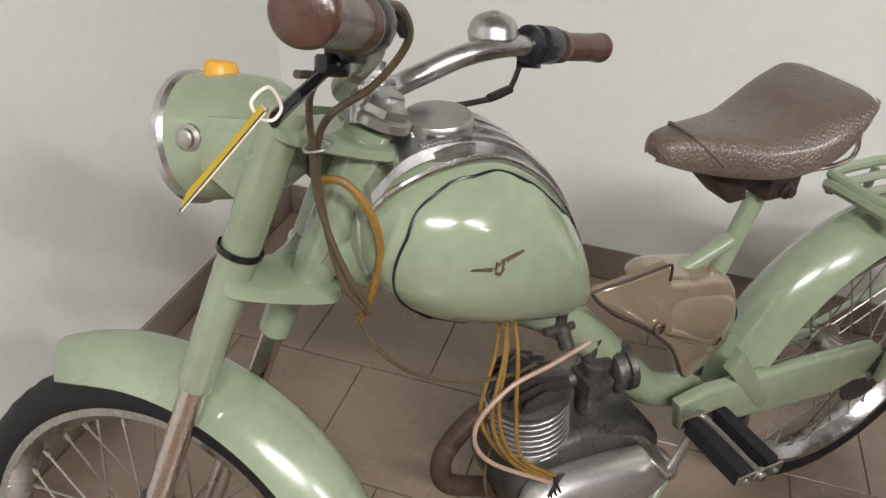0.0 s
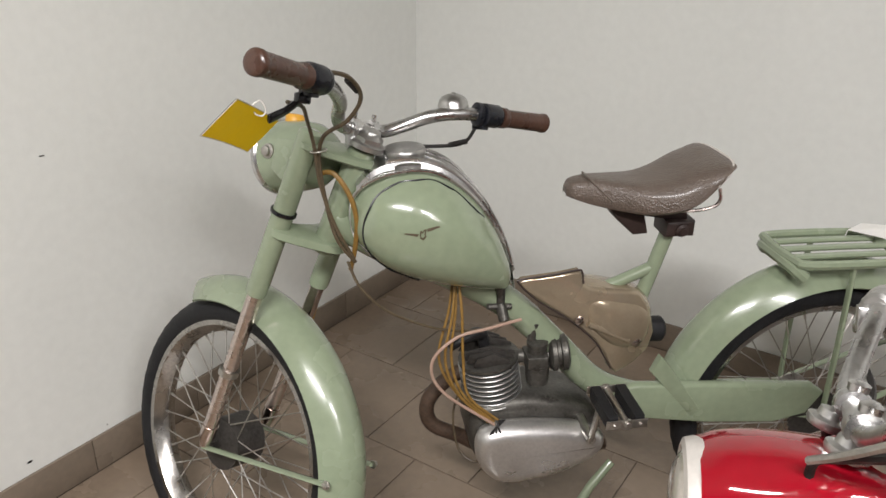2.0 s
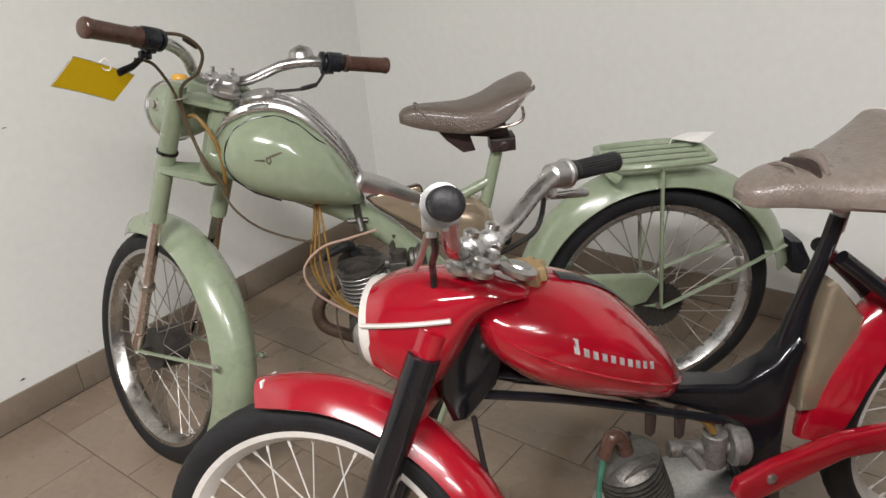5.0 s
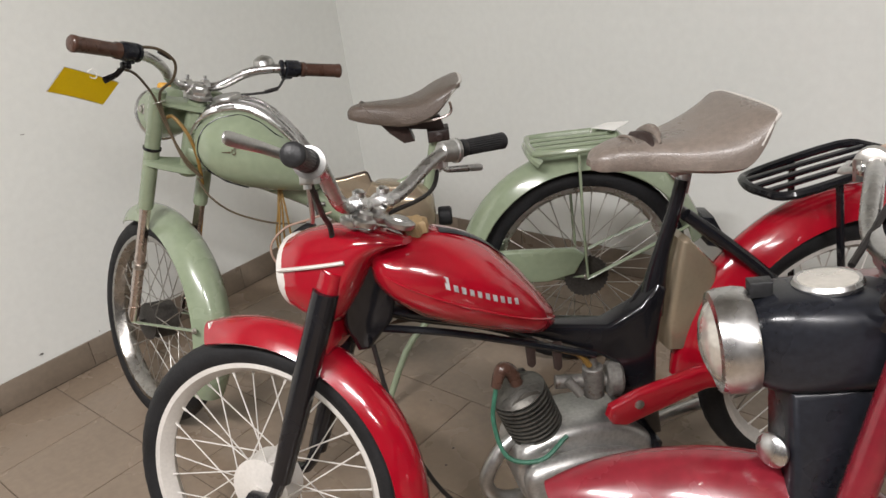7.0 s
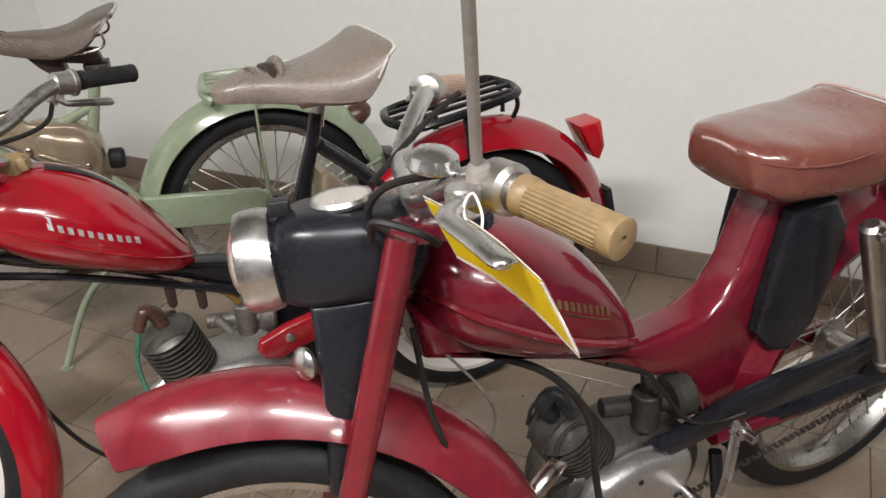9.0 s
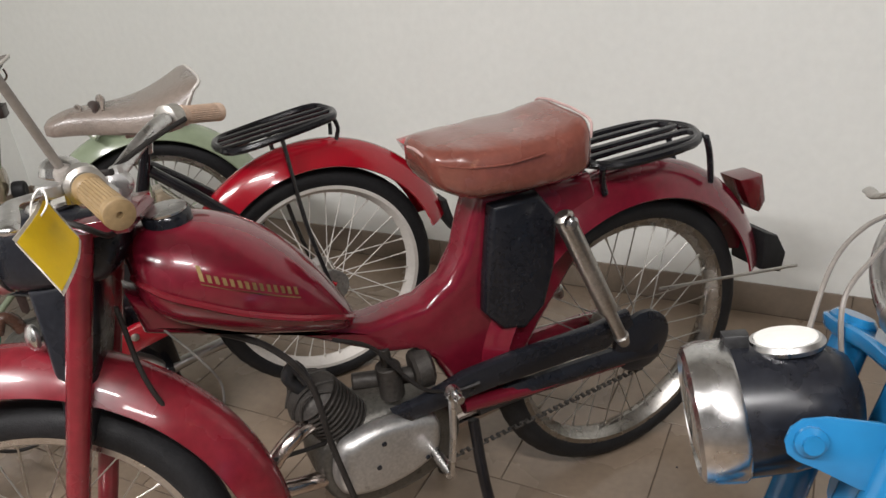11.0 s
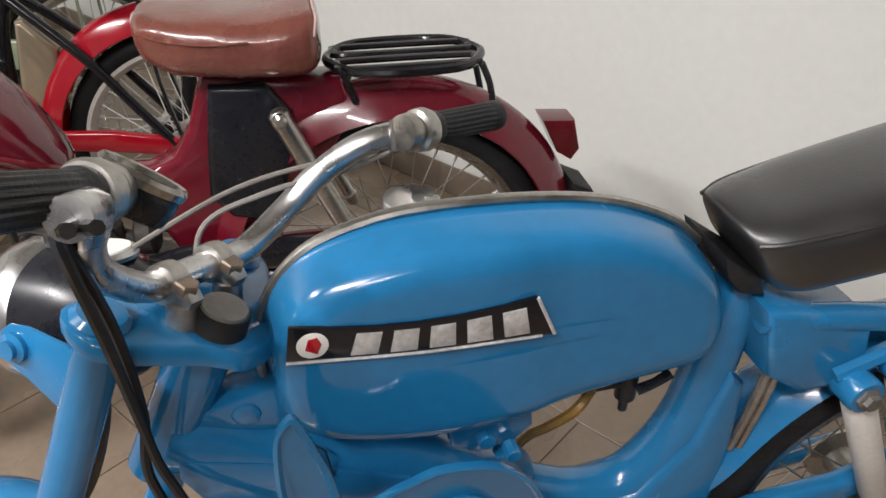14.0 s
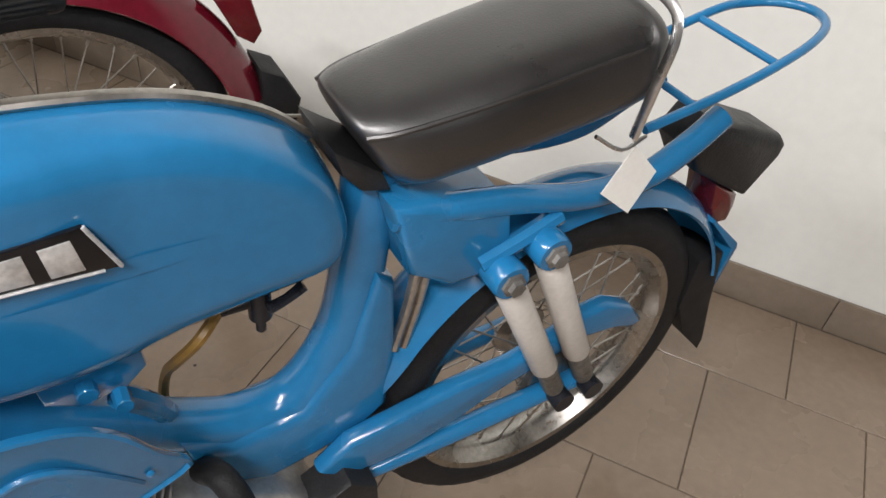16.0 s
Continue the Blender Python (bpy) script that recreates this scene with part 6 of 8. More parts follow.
    plate(bm, [(0.86, 0.375), (0.80, 0.380), (0.72, 0.398), (0.63, 0.400), (0.44, 0.392), (0.365, 0.398), (0.355, 0.365), (0.42, 0.335), (0.68, 0.348), (0.83, 0.345)], 0.058, 0.080, 0.006)
    part("chain_guard", bm, M_SATIN, t)
    bm = bmesh.new()
    tube(bm, [(0.72, 0.055, 0.315), (0.55, 0.062, 0.300), (0.35, 0.066, 0.285)], 0.015, 10, 4)
    part("lower_stay", bm, M_DARKRED, t)
    bm = bmesh.new()
    rod(bm, (0.302, 0.085, 0.430), (-0.07, 0.085, 0.362), 0.0035, 8)
    part("brake_rod", bm, M_DULL, t)
    chain(t, (0.76, 0.062, 0.218), (0.31, 0.062, 0.242), M_SOOT)
    # engine
    ax = Vector((0.52, 0, 0.854))
    base = Vector((0.925, 0.0, 0.332))
    cy = barrel(t, base, ax, 0.050, 0.088, 9, M_SOOT, "dirty dark finned cylinder")
    bm = bmesh.new()
    c = base + ax * 0.090
    lathe(bm, [(0.047, 0), (0.049, 0.004), (0.043, 0.014), (0.026, 0.026), (0.006, 0.028)], c, ax, 26)
    side = Vector((0.854, 0, -0.52))
    hd = part("cylinder_head", bm, M_SOOT, t)
    for k in (-2, -1, 1, 2):
        o = Vector((0, k * 0.018, 0))
        w = math.sqrt(0.049 ** 2 - (k * 0.018) ** 2)
        bm = bmesh.new()
        tube(bm, [c + o - side * w + ax * 0.008, c + o - side * w * 0.5 + ax * 0.026, c + o + ax * 0.032, c + o + side * w * 0.5 + ax * 0.026, c + o + side * w + ax * 0.008], 0.003, 6, 3)
        part("fin", bm, M_SOOT, hd)
    bm = bmesh.new()
    tube(bm, [c + ax * 0.02, c + ax * 0.06, c + ax * 0.075 + Vector((-0.02, 0.01, 0.01)), c + ax * 0.07 + Vector((-0.03, 0.03, -0.01))], [0.012, 0.013, 0.012, 0.009], 10, 4)
    part("spark_plug_cap", bm, M_PLASTIC, cy)
    bm = bmesh.new()
    plate(bm, [(0.99, 0.31), (0.95, 0.345), (0.85, 0.36), (0.76, 0.335), (0.72, 0.27), (0.75, 0.195), (0.85, 0.165), (0.95, 0.18), (0.99, 0.24)], -0.07, 0.045, 0.02, 3, 3)
    ck = part("crankcase", bm, M_ALUDIRT, t)
    bm = bmesh.new()
    plate(bm, [(0.972, 0.300), (0.955, 0.338), (0.92, 0.352), (0.87, 0.356), (0.80, 0.342), (0.775, 0.315), (0.782, 0.262), (0.82, 0.235), (0.895, 0.222), (0.955, 0.235), (0.974, 0.265)], 0.038, 0.082, 0.020, 4, 4)
    ec = part("engine_cover", bm, M_ALU, ck, "dull cast aluminium engine cover")
    for a, b in ((0.885, 0.325), (0.900, 0.280), (0.81, 0.26)):
        bm = bmesh.new()
        bolt(bm, (a, 0.078, b), (0, 1, 0), 0.005, 0.006)
        part("bolt", bm, M_SATIN, ec)
    bm = bmesh.new()
    rod(bm, (0.84, 0.03, 0.375), (0.842, 0.03, 0.44), 0.022, 16)
    rod(bm, (0.842, 0.03, 0.435), (0.845, 0.03, 0.475), 0.010, 12)
    rod(bm, (0.90, 0, 0.41), (0.79, 0.03, 0.40), 0.015, 12)
    lathe(bm, [(0.030, 0), (0.036, 0.006), (0.036, 0.03), (0.028, 0.036)], (0.80, 0.03, 0.41), (-1, 0.1, 0.05), 20)
    part("carburettor", bm, M_SOOT, t)
    cable(t, [(0.93, 0.04, 0.53), (0.88, 0.06, 0.51), (0.85, 0.065, 0.47), (0.80, 0.075, 0.40), (0.74, 0.08, 0.375), (0.70, 0.09, 0.38)], 0.0035, M_BLKCABLE, None, "wire")
    bm = bmesh.new()
    tube(bm, [(0.970, 0.015, 0.372), (1.015, 0.04, 0.378), (1.058, 0.05, 0.354), (1.078, 0.05, 0.322), (1.064, 0.046, 0.286), (0.995, 0.034, 0.262), (0.90, -0.03, 0.20), (0.6, -0.10, 0.15), (0.2, -0.12, 0.17)], 0.0145, 12, 6)
    part("exhaust_pipe", bm, M_PINKSTEEL, t, "heat-tinted exhaust pipe")
    bm = bmesh.new()
    rod(bm, (0.795, -0.11, 0.262), (0.795, 0.145, 0.262), 0.010, 12)
    tube(bm, [(0.795, 0.142, 0.262), (0.785, 0.146, 0.34), (0.778, 0.142, 0.436)], 0.008, 8, 3, flat=0.7)
    tube(bm, [(0.795, -0.105, 0.262), (0.80, -0.11, 0.19), (0.81, -0.112, 0.12)], 0.009, 8, 3, flat=0.7)
    lathe(bm, [(0.012, -0.008), (0.014, 0), (0.012, 0.010)], (0.778, 0.146, 0.428), (0, 1, 0), 14)
    rod(bm, (0.778, 0.15, 0.428), (0.776, 0.172, 0.428), 0.0075, 12)
    part("crank", bm, M_CHROME, t, "chrome crank with a short bare spindle")
    bm = bmesh.new()
    tube(bm, [(0.70, 0.05, 0.27), (0.705, 0.085, 0.15), (0.70, 0.13, 0.008)], 0.011, 10, 3)
    tube(bm, [(0.70, -0.05, 0.27), (0.705, -0.085, 0.15), (0.70, -0.13, 0.008)], 0.011, 10, 3)
    part("centre_stand", bm, M_BLACK, t)
    return t


# ================================================================ sky blue moped
def blue_moped(m):
    t = thing("moped", "sky blue moped with long boxy tank and black bench seat", "moped", m, "mopeds")
    S = steering((1.088, 0.0, 0.77), 24.0, -40)
    H = steering((1.088, 0.0, 0.77), 24.0, -43)
    C = (1.345, 0.242)
    wheel(t, "front_wheel", C, 0.242, 0.064, S, M_CHROME, 0.034, 0.06, M_DULL, M_DULL, 0.05)
    bm = bmesh.new()
    guard(bm, C, 0.275, 40, 185, 0.055, 0.04)
    part("front_mudguard", bm, M_BLUE, t, "", S)
    leg_pair(t, (1.126, 0.772), (1.345, 0.245), 0.082, 0.0185, 0.0175, M_BLUE, S)
    bm = bmesh.new()
    o = [(1.044, -0.022), (1.044, 0.022), (1.066, 0.044), (1.104, 0.098), (1.128, 0.107), (1.150, 0.096), (1.150, 0.066), (1.136, 0.035), (1.136, -0.035), (1.150, -0.066), (1.150, -0.096), (1.128, -0.107), (1.104, -0.098), (1.066, -0.044)]
    oo = [(q.x, q.y) for q in spline([(a, b, 0) for a, b in o], 3, True)]
    loft(bm, [[Vector((x, y, 0.752 + (x - 1.076) * 0.445 + h)) for x, y in inset(oo, i)] for h, i in ((-0.009, 0.004), (-0.007, 0.001), (-0.004, 0), (0.004, 0), (0.007, 0.001), (0.009, 0.004))])
    part("top_yoke", bm, M_BLUE, t, "", S)
    bm = bmesh.new()
    lathe(bm, [(0.0255, 0), (0.026, 0.003), (0.0235, 0.006), (0.0225, 0.022), (0.021, 0.027), (0.018, 0.028)], (1.080, 0.013, 0.752), (-0.40, 0, 0.915), 32)
    nt = part("stem_cap", bm, M_PLASTIC, t, "black rubber stem cap", S)
    bm = bmesh.new()
    lathe(bm, [(0.0195, 0.024), (0.0195, 0.0285), (0.0185, 0.0300), (0.004, 0.0305)], (1.080, 0.013, 0.752), (-0.40, 0, 0.915), 28)
    part("cap_top", bm, M_STEM, nt, "", S)
    bm = bmesh.new()
    rod(bm, (1.165, 0, 0.60), (1.095, 0, 0.752), 0.027, 18)
    part("head_tube", bm, M_BLUE, t)
    for s in (1, -1):
        bm = bmesh.new()
        lathe(bm, [(0.020, -0.006), (0.0225, -0.004), (0.0225, 0.006), (0.018, 0.011)], (1.128, s * 0.082, 0.780), (-0.41, 0, 0.91), 20)
        part("leg_cap", bm, M_BLUE, t, "", S)
        bm = bmesh.new()
        plate(bm, [(1.130, 0.742), (1.200, 0.764), (1.228, 0.757), (1.232, 0.735), (1.210, 0.720), (1.150, 0.690)], s * 0.084 - 0.002, s * 0.084 + 0.002, 0.001, 2)
        lathe(bm, [(0.013, 0), (0.013, 0.004), (0.008, 0.006), (0.008, 0.010)], (1.214, s * 0.086, 0.745), (0, s, 0), 12)
        part("lamp_bracket", bm, M_BLUE, t, "", S)
        bm = bmesh.new()
        lathe(bm, [(0.0125, -0.009), (0.0165, -0.008), (0.0172, 0), (0.0165, 0.008), (0.0125, 0.009)], (1.105, s * 0.028 + 0.006, 0.800), (0, 1, 0), 20)
        plate(bm, [(1.108, 0.783), (1.080, 0.783), (1.076, 0.790), (1.080, 0.797), (1.108, 0.800)], s * 0.028 - 0.002, s * 0.028 + 0.014, 0.003)
        rod(bm, (1.094, s * 0.028 + 0.006, 0.752), (1.092, s * 0.028 + 0.006, 0.786), 0.0125, 14)
        part("bar_clamp", bm, M_DULL, t, "", S)
        bm = bmesh.new()
        lathe(bm, [(0.0085, -0.006), (0.0085, 0), (0.0105, 0.0005), (0.0105, 0.0075), (0.009, 0.009), (0.002, 0.0095)], (1.089, s * 0.028 + 0.006, 0.796), (-0.42, 0, 0.9), 6)
        part("bolt", bm, M_RUSTSTEEL, t, "", S)
    la = lamp_body(t, (1.258, 0, 0.737), (1, 0, -0.06), 0.062, 0.108, M_SATIN, S, None, 0.034)
    bm = bmesh.new()
    lathe(bm, [(0.032, 0), (0.033, 0.004), (0.030, 0.008), (0.004, 0.009)], (1.208, 0.0, 0.794), (0.05, 0, 1), 28)
    part("speedometer", bm, M_CHROME, la, "chrome speedometer ring", S)
    bm = bmesh.new()
    lathe(bm, [(0.0275, 0.007), (0.0265, 0.0096), (0.003, 0.0105)], (1.208, 0.0, 0.794), (0.05, 0, 1), 28)
    part("speedometer_face", bm, M_WHITE, la, "cream dial under glass", S)
    bm = bmesh.new()
    box(bm, (1.240, -0.010, 0.793), (1.262, 0.010, 0.810), 0.003)
    part("switch_knob", bm, M_PLASTIC, la, "", S)
    bars(t, [(1.105, 0, 0.800), (1.104, 0.055, 0.801), (1.095, 0.104, 0.828), (1.079, 0.126, 0.855), (1.053, 0.142, 0.880), (1.033, 0.157, 0.893), (1.012, 0.180, 0.900), (0.995, 0.205, 0.903)], 0.0122, H)
    for s in (1, -1):
        inner, outer = ((1.036, 0.160, 0.902), (0.977, 0.306, 0.928)) if s > 0 else ((0.992, -0.186, 0.904), (0.962, -0.285, 0.910))
        grip(t, inner, outer, 0.0142, M_PLASTIC, H, "black ribbed handlebar grip", 18, False)
        bm = bmesh.new()
        at, ax = Vector(inner), (Vector(outer) - Vector(inner)).normalized()
        lathe(bm, [(0.0125, -0.034), (0.0165, -0.033), (0.0175, -0.029), (0.0175, -0.021), (0.0155, -0.019), (0.0155, -0.016), (0.020, -0.014), (0.0205, -0.004), (0.0185, 0.001)], at, ax, 24)
        rod(bm, at - ax * 0.025 + Vector((0.012, 0, -0.018)), at - ax * 0.025 + Vector((0.012, 0, 0.010)), 0.0065, 10)
        rod(bm, at - ax * 0.010 + Vector((0.010, 0, -0.022)), at - ax * 0.010 + Vector((0.018, 0, 0.006)), 0.0055, 8)
        part("control_housing", bm, M_DULL, t, "", H)
    lever(t, (1.052, 0.170, 0.893), (1.066, 0.265, 0.906), (1.056, 0.355, 0.906), H, M_PINKSTEEL, "bent brake lever, worn to bare metal", 0.0068)
    lever(t, (1.022, -0.178, 0.888), (1.060, -0.235, 0.880), (1.045, -0.32, 0.876), H, M_DULL, "", 0.006)
    bm = bmesh.new()
    lathe(bm, [(0.012, -0.012), (0.025, -0.010), (0.028, 0.0), (0.028, 0.008), (0.026, 0.011)], (1.055, 0.108, 0.888), (-0.30, -0.40, 0.85), 26)
    be = part("bell", bm, M_SATIN, t, "open black and chrome bell", H)
    bm = bmesh.new()
    lathe(bm, [(0.005, 0.0115), (0.022, 0.0115), (0.026, 0.011), (0.029, 0.010), (0.030, 0.015), (0.028, 0.018), (0.0255, 0.017), (0.024, 0.0135), (0.006, 0.013)], (1.055, 0.108, 0.888), (-0.30, -0.40, 0.85), 26)
    part("bell_ring", bm, M_RIM, be, "", H)
    for o in (0.0, 0.013):
        cable(t, [(1.115 + o, 0.185, 0.965), (1.15, 0.125 + o * 0.5, 0.932), (1.157, 0.088 + o, 0.889), (1.148 + o * 0.3, 0.080 + o, 0.823), (1.151, 0.056 + o, 0.72), (1.155 - o, 0.070, 0.655), (1.12 - o, 0.068, 0.55), (1.02, 0.055, 0.47)], 0.0042, M_BLKCABLE)
    cable(t, [(1.190, 0.030, 0.73), (1.186, 0.020, 0.70), (1.215, 0.025, 0.62), (1.27, 0.02, 0.54), (1.33, -0.02, 0.44)], 0.0045, M_CABLE, None, "hose", "brown brake hose")
    cable(t, [(1.018, -0.172, 0.884), (1.045, -0.185, 0.872), (1.095, -0.150, 0.864), (1.145, -0.085, 0.842), (1.195, 0.01, 0.792)], 0.0026, M_STEM, H)
    cable(t, [(1.014, -0.166, 0.886), (1.055, -0.150, 0.864), (1.105, -0.090, 0.846), (1.145, -0.05, 0.815), (1.15, -0.05, 0.74)], 0.0026, M_STEM, H)
    # tank
    bm = bmesh.new()
    side = [(1.048, 0.705), (1.046, 0.745), (1.037, 0.780), (1.012, 0.808), (0.972, 0.824), (0.919, 0.832), (0.837, 0.831), (0.757, 0.820), (0.693, 0.794), (0.655, 0.762), (0.636, 0.720), (0.633, 0.690),
            (0.641, 0.667), (0.665, 0.655), (0.735, 0.646), (0.82, 0.634), (0.88, 0.627), (0.94, 0.630), (1.006, 0.646), (1.038, 0.670)]
    sm = [(q.x, q.y) for q in spline([(a, b, 0) for a, b in side], 4, True)]
    rings = []
    for k in (0.12, 0.3, 0.5, 0.7, 0.86):
        ring = []
        for x, z in inset(sm, 0.024):
            cx, cz = min(0.955, max(0.72, x)), 0.732
            ring.append((cx + (x - cx) * k, 0.0635, cz + (z - cz) * k))
        rings.append(ring)
    for y, i in ((0.0, 0.024), (-0.0012, 0.019), (-0.004, 0.011), (-0.009, 0.005), (-0.017, 0.001), (-0.028, -0.001), (-0.045, -0.004)):
        rings.append([(x, 0.0635 + y, z) for x, z in inset(sm, i)])
    rings.append([(x, 0, z) for x, z in inset(sm, -0.006)])
    rings += [[(x, -y, z - 0.42 * y * max(0.0, min(1.0, (z - 0.74) / 0.06))) for x, y, z in r] for r in rings[-2::-1]]
    loft(bm, rings)
    for v in bm.verts:
        if v.co.y > 0.03:
            q = max(0.0, min(1.0, (0.845 + (v.co.z - 0.72) * 0.18 - v.co.x) / 0.05))
            v.co.y -= 0.0075 * q * q * (3 - 2 * q) * min(1.0, (v.co.y - 0.03) / 0.03)
    tk = part("fuel_tank", bm, M_BLUE, t)
    bm = bmesh.new()
    arc = [(1.058, 0.680), (1.060, 0.715), (1.052, 0.760), (1.036, 0.792), (1.008, 0.818), (0.965, 0.834), (0.918, 0.841), (0.837, 0.840), (0.757, 0.829), (0.690, 0.803), (0.650, 0.770)]
    tube(bm, [(u, 0, z) for u, z in arc], 0.0056, 8, 5, flat=0.8)
    part("trim", bm, M_DULL, tk, "grey metal trim strip")
    bm = bmesh.new()
    lathe(bm, [(0.024, -0.016), (0.024, 0.004), (0.021, 0.006), (0.021, 0.009), (0.026, 0.011), (0.026, 0.019), (0.024, 0.022), (0.008, 0.023)], (0.914, -0.048, 0.802), (0, 0, 1), 32)
    part("filler_cap", bm, M_CHROME, tk, "chrome filler cap on a dark ring")
    y0 = 0.0652

    def across(s, q):
        top = Vector((1.033, 0.790)).lerp(Vector((0.834, 0.784)), s) - Vector((0, 0.010 * math.sin(math.pi * s)))
        low = Vector((1.038, 0.756)).lerp(Vector((0.816, 0.743)), s) - Vector((0, 0.004 * math.sin(math.pi * s)))
        return tuple(top.lerp(low, q))

    def strip(s0, s1, q0, q1, n=6, lean=0.0):
        up = [across(s0 + (s1 - s0) * k / n + lean, q0) for k in range(n + 1)]
        return up + [across(s1 - (s1 - s0) * k / n, q1) for k in range(n + 1)]
    bm = bmesh.new()
    plate(bm, strip(0, 1, 0, 1), y0 - 0.003, y0 + 0.0012, 0.0006)
    bd = part("name_badge", bm, M_BLACK, tk, "black badge strip with plain silver bars")
    bm = bmesh.new()
    tube(bm, [(u, y0 + 0.001, z) for u, z in (across(0, 1), across(0.5, 1), across(0.95, 1))], 0.0018, 6, 3)
    tube(bm, [(u, y0 + 0.001, z) for u, z in (across(1, 0), across(1, 0.5), across(1.0, 1))], 0.0018, 6, 3)
    part("badge_edge", bm, M_SILVER, bd)
    du, dz = across(0.09, 0.5)
    bm = bmesh.new()
    lathe(bm, [(0.0125, 0), (0.0125, 0.0016), (0.0115, 0.0022)], (du, y0, dz), (0, 1, 0), 24)
    part("badge_disc", bm, M_WHITE, bd, "round red and white emblem")
    bm = bmesh.new()
    plate(bm, [(du + 0.006, dz - 0.003), (du - 0.003, dz - 0.008), (du - 0.007, dz + 0.001), (du - 0.004, dz + 0.008), (du + 0.003, dz + 0.007)], y0 + 0.001, y0 + 0.003, 0.0005)
    part("badge_mark", bm, M_REDLENS, bd)
    for k in range(5):
        s0 = 0.225 + 0.146 * k
        bm = bmesh.new()
        plate(bm, strip(s0, s0 + 0.100, 0.17, 0.86, 2, 0.030), y0 + 0.0005, y0 + 0.0024, 0.0005)
        part("badge_bar", bm, M_SILVER, bd)
    bm = bmesh.new()
    rod(bm, (0.708, 0.02, 0.655), (0.708, 0.02, 0.60), 0.011, 12)
    rod(bm, (0.745, 0.02, 0.622), (0.70, 0.02, 0.622), 0.006, 10)
    tube(bm, [(0.705, 0.035, 0.622), (0.688, 0.037, 0.630), (0.672, 0.037, 0.640)], [0.007, 0.006, 0.007], 8, 3, flat=0.6)
    rod(bm, (0.708, 0.02, 0.60), (0.708, 0.02, 0.582), 0.005, 8)
    part("fuel_tap", bm, M_SATIN, tk)
    cable(t, [(0.745, 0.02, 0.622), (0.768, 0.035, 0.610), (0.786, 0.015, 0.57), (0.792, -0.02, 0.52), (0.795, -0.05, 0.46), (0.80, -0.05, 0.40)], 0.0055, M_YWIRE, None, "fuel_hose", "ochre yellow fuel hose")
    # frame
    bm = bmesh.new()
    tube(bm, [(1.15, 0, 0.640), (1.06, 0, 0.604), (1.00, 0, 0.574), (0.92, 0, 0.546), (0.80, 0, 0.464), (0.73, 0, 0.435), (0.666, 0, 0.448), (0.616, 0, 0.525), (0.598, 0, 0.640), (0.592, 0, 0.735)], [0.036, 0.036, 0.035, 0.031, 0.028, 0.028, 0.029, 0.029, 0.028, 0.026], 18, 6)
    fr = part("frame", bm, M_BLUE, t)
    bm = bmesh.new()
    plate(bm, [(0.75, 0.44), (0.675, 0.448), (0.622, 0.52), (0.596, 0.62), (0.574, 0.60), (0.566, 0.50), (0.572, 0.41), (0.596, 0.387), (0.65, 0.365), (0.749, 0.347), (0.785, 0.39), (0.80, 0.47)], -0.036, 0.036, 0.014, 0, 3)
    part("frame_gusset", bm, M_BLUE, fr)
    bm = bmesh.new()
    plate(bm, [(0.60, 0.72), (0.56, 0.715), (0.47, 0.685), (0.455, 0.60), (0.53, 0.60), (0.575, 0.63)], -0.062, 0.062, 0.012, 0, 3)
    part("seat_support", bm, M_BLUE, fr)
    bm = bmesh.new()
    plate(bm, [(0.900, 0.632), (0.815, 0.632), (0.812, 0.600), (0.832, 0.580), (0.87, 0.575), (0.895, 0.590)], -0.03, 0.036, 0.005)
    rod(bm, (0.862, 0.034, 0.600), (0.862, 0.048, 0.600), 0.009, 8)
    tube(bm, [(0.84, 0.03, 0.57), (0.815, 0.02, 0.53), (0.80, 0, 0.48)], 0.012, 8, 3)
    rod(bm, (0.838, 0.04, 0.585), (0.838, 0.058, 0.585), 0.008, 8)
    part("tank_mount", bm, M_BLUE, fr)
    for s in (1, -1):
        bm = bmesh.new()
        tube(bm, [(0.592, s * 0.045, 0.700), (0.47, s * 0.052, 0.685), (0.38, s * 0.055, 0.665), (0.30, s * 0.055, 0.664), (0.24, s * 0.054, 0.690), (0.195, s * 0.05, 0.715)], 0.0150, 12, 5)
        part("subframe_tube", bm, M_BLUE, fr)
        bm = bmesh.new()
        tube(bm, [(0.61, s * 0.04, 0.300), (0.46, s * 0.055, 0.328), (0.30, s * 0.06, 0.342)], 0.014, 10, 4)
        part("swing_arm", bm, M_BLUE, t)
    bm = bmesh.new()
    plate(bm, [(0.668, 0.363), (0.63, 0.398), (0.571, 0.408), (0.499, 0.420), (0.419, 0.424), (0.356, 0.442), (0.320, 0.466), (0.284, 0.471), (0.240, 0.450), (0.206, 0.408), (0.222, 0.398), (0.262, 0.412), (0.31, 0.418), (0.371, 0.397), (0.452, 0.372), (0.49, 0.352), (0.566, 0.332), (0.633, 0.333)], 0.035, 0.060, 0.009, 0, 3)
    part("chain_case", bm, M_BLUE, t)
    bm = bmesh.new()
    for o in (0.0, -0.012):
        tube(bm, [(0.549 + o, 0.030, 0.628), (0.558 + o, 0.032, 0.565), (0.571 + o, 0.032, 0.500)], 0.0055, 8, 3)
    part("frame_trim", bm, M_DULL, fr, "ribbed bare steel strip beside the frame")
    bm = bmesh.new()
    plate(bm, [(1.128, 0.668), (1.060, 0.690), (1.035, 0.690), (1.030, 0.640), (1.070, 0.640), (1.120, 0.650)], -0.020, 0.020, 0.004)
    lathe(bm, [(0.013, 0), (0.012, 0.002), (0.009, 0.003), (0.002, 0.0032)], (1.078, 0.020, 0.664), (0, 1, 0), 20)
    part("head_gusset", bm, M_BLUE, fr, "welded gusset with a round boss")
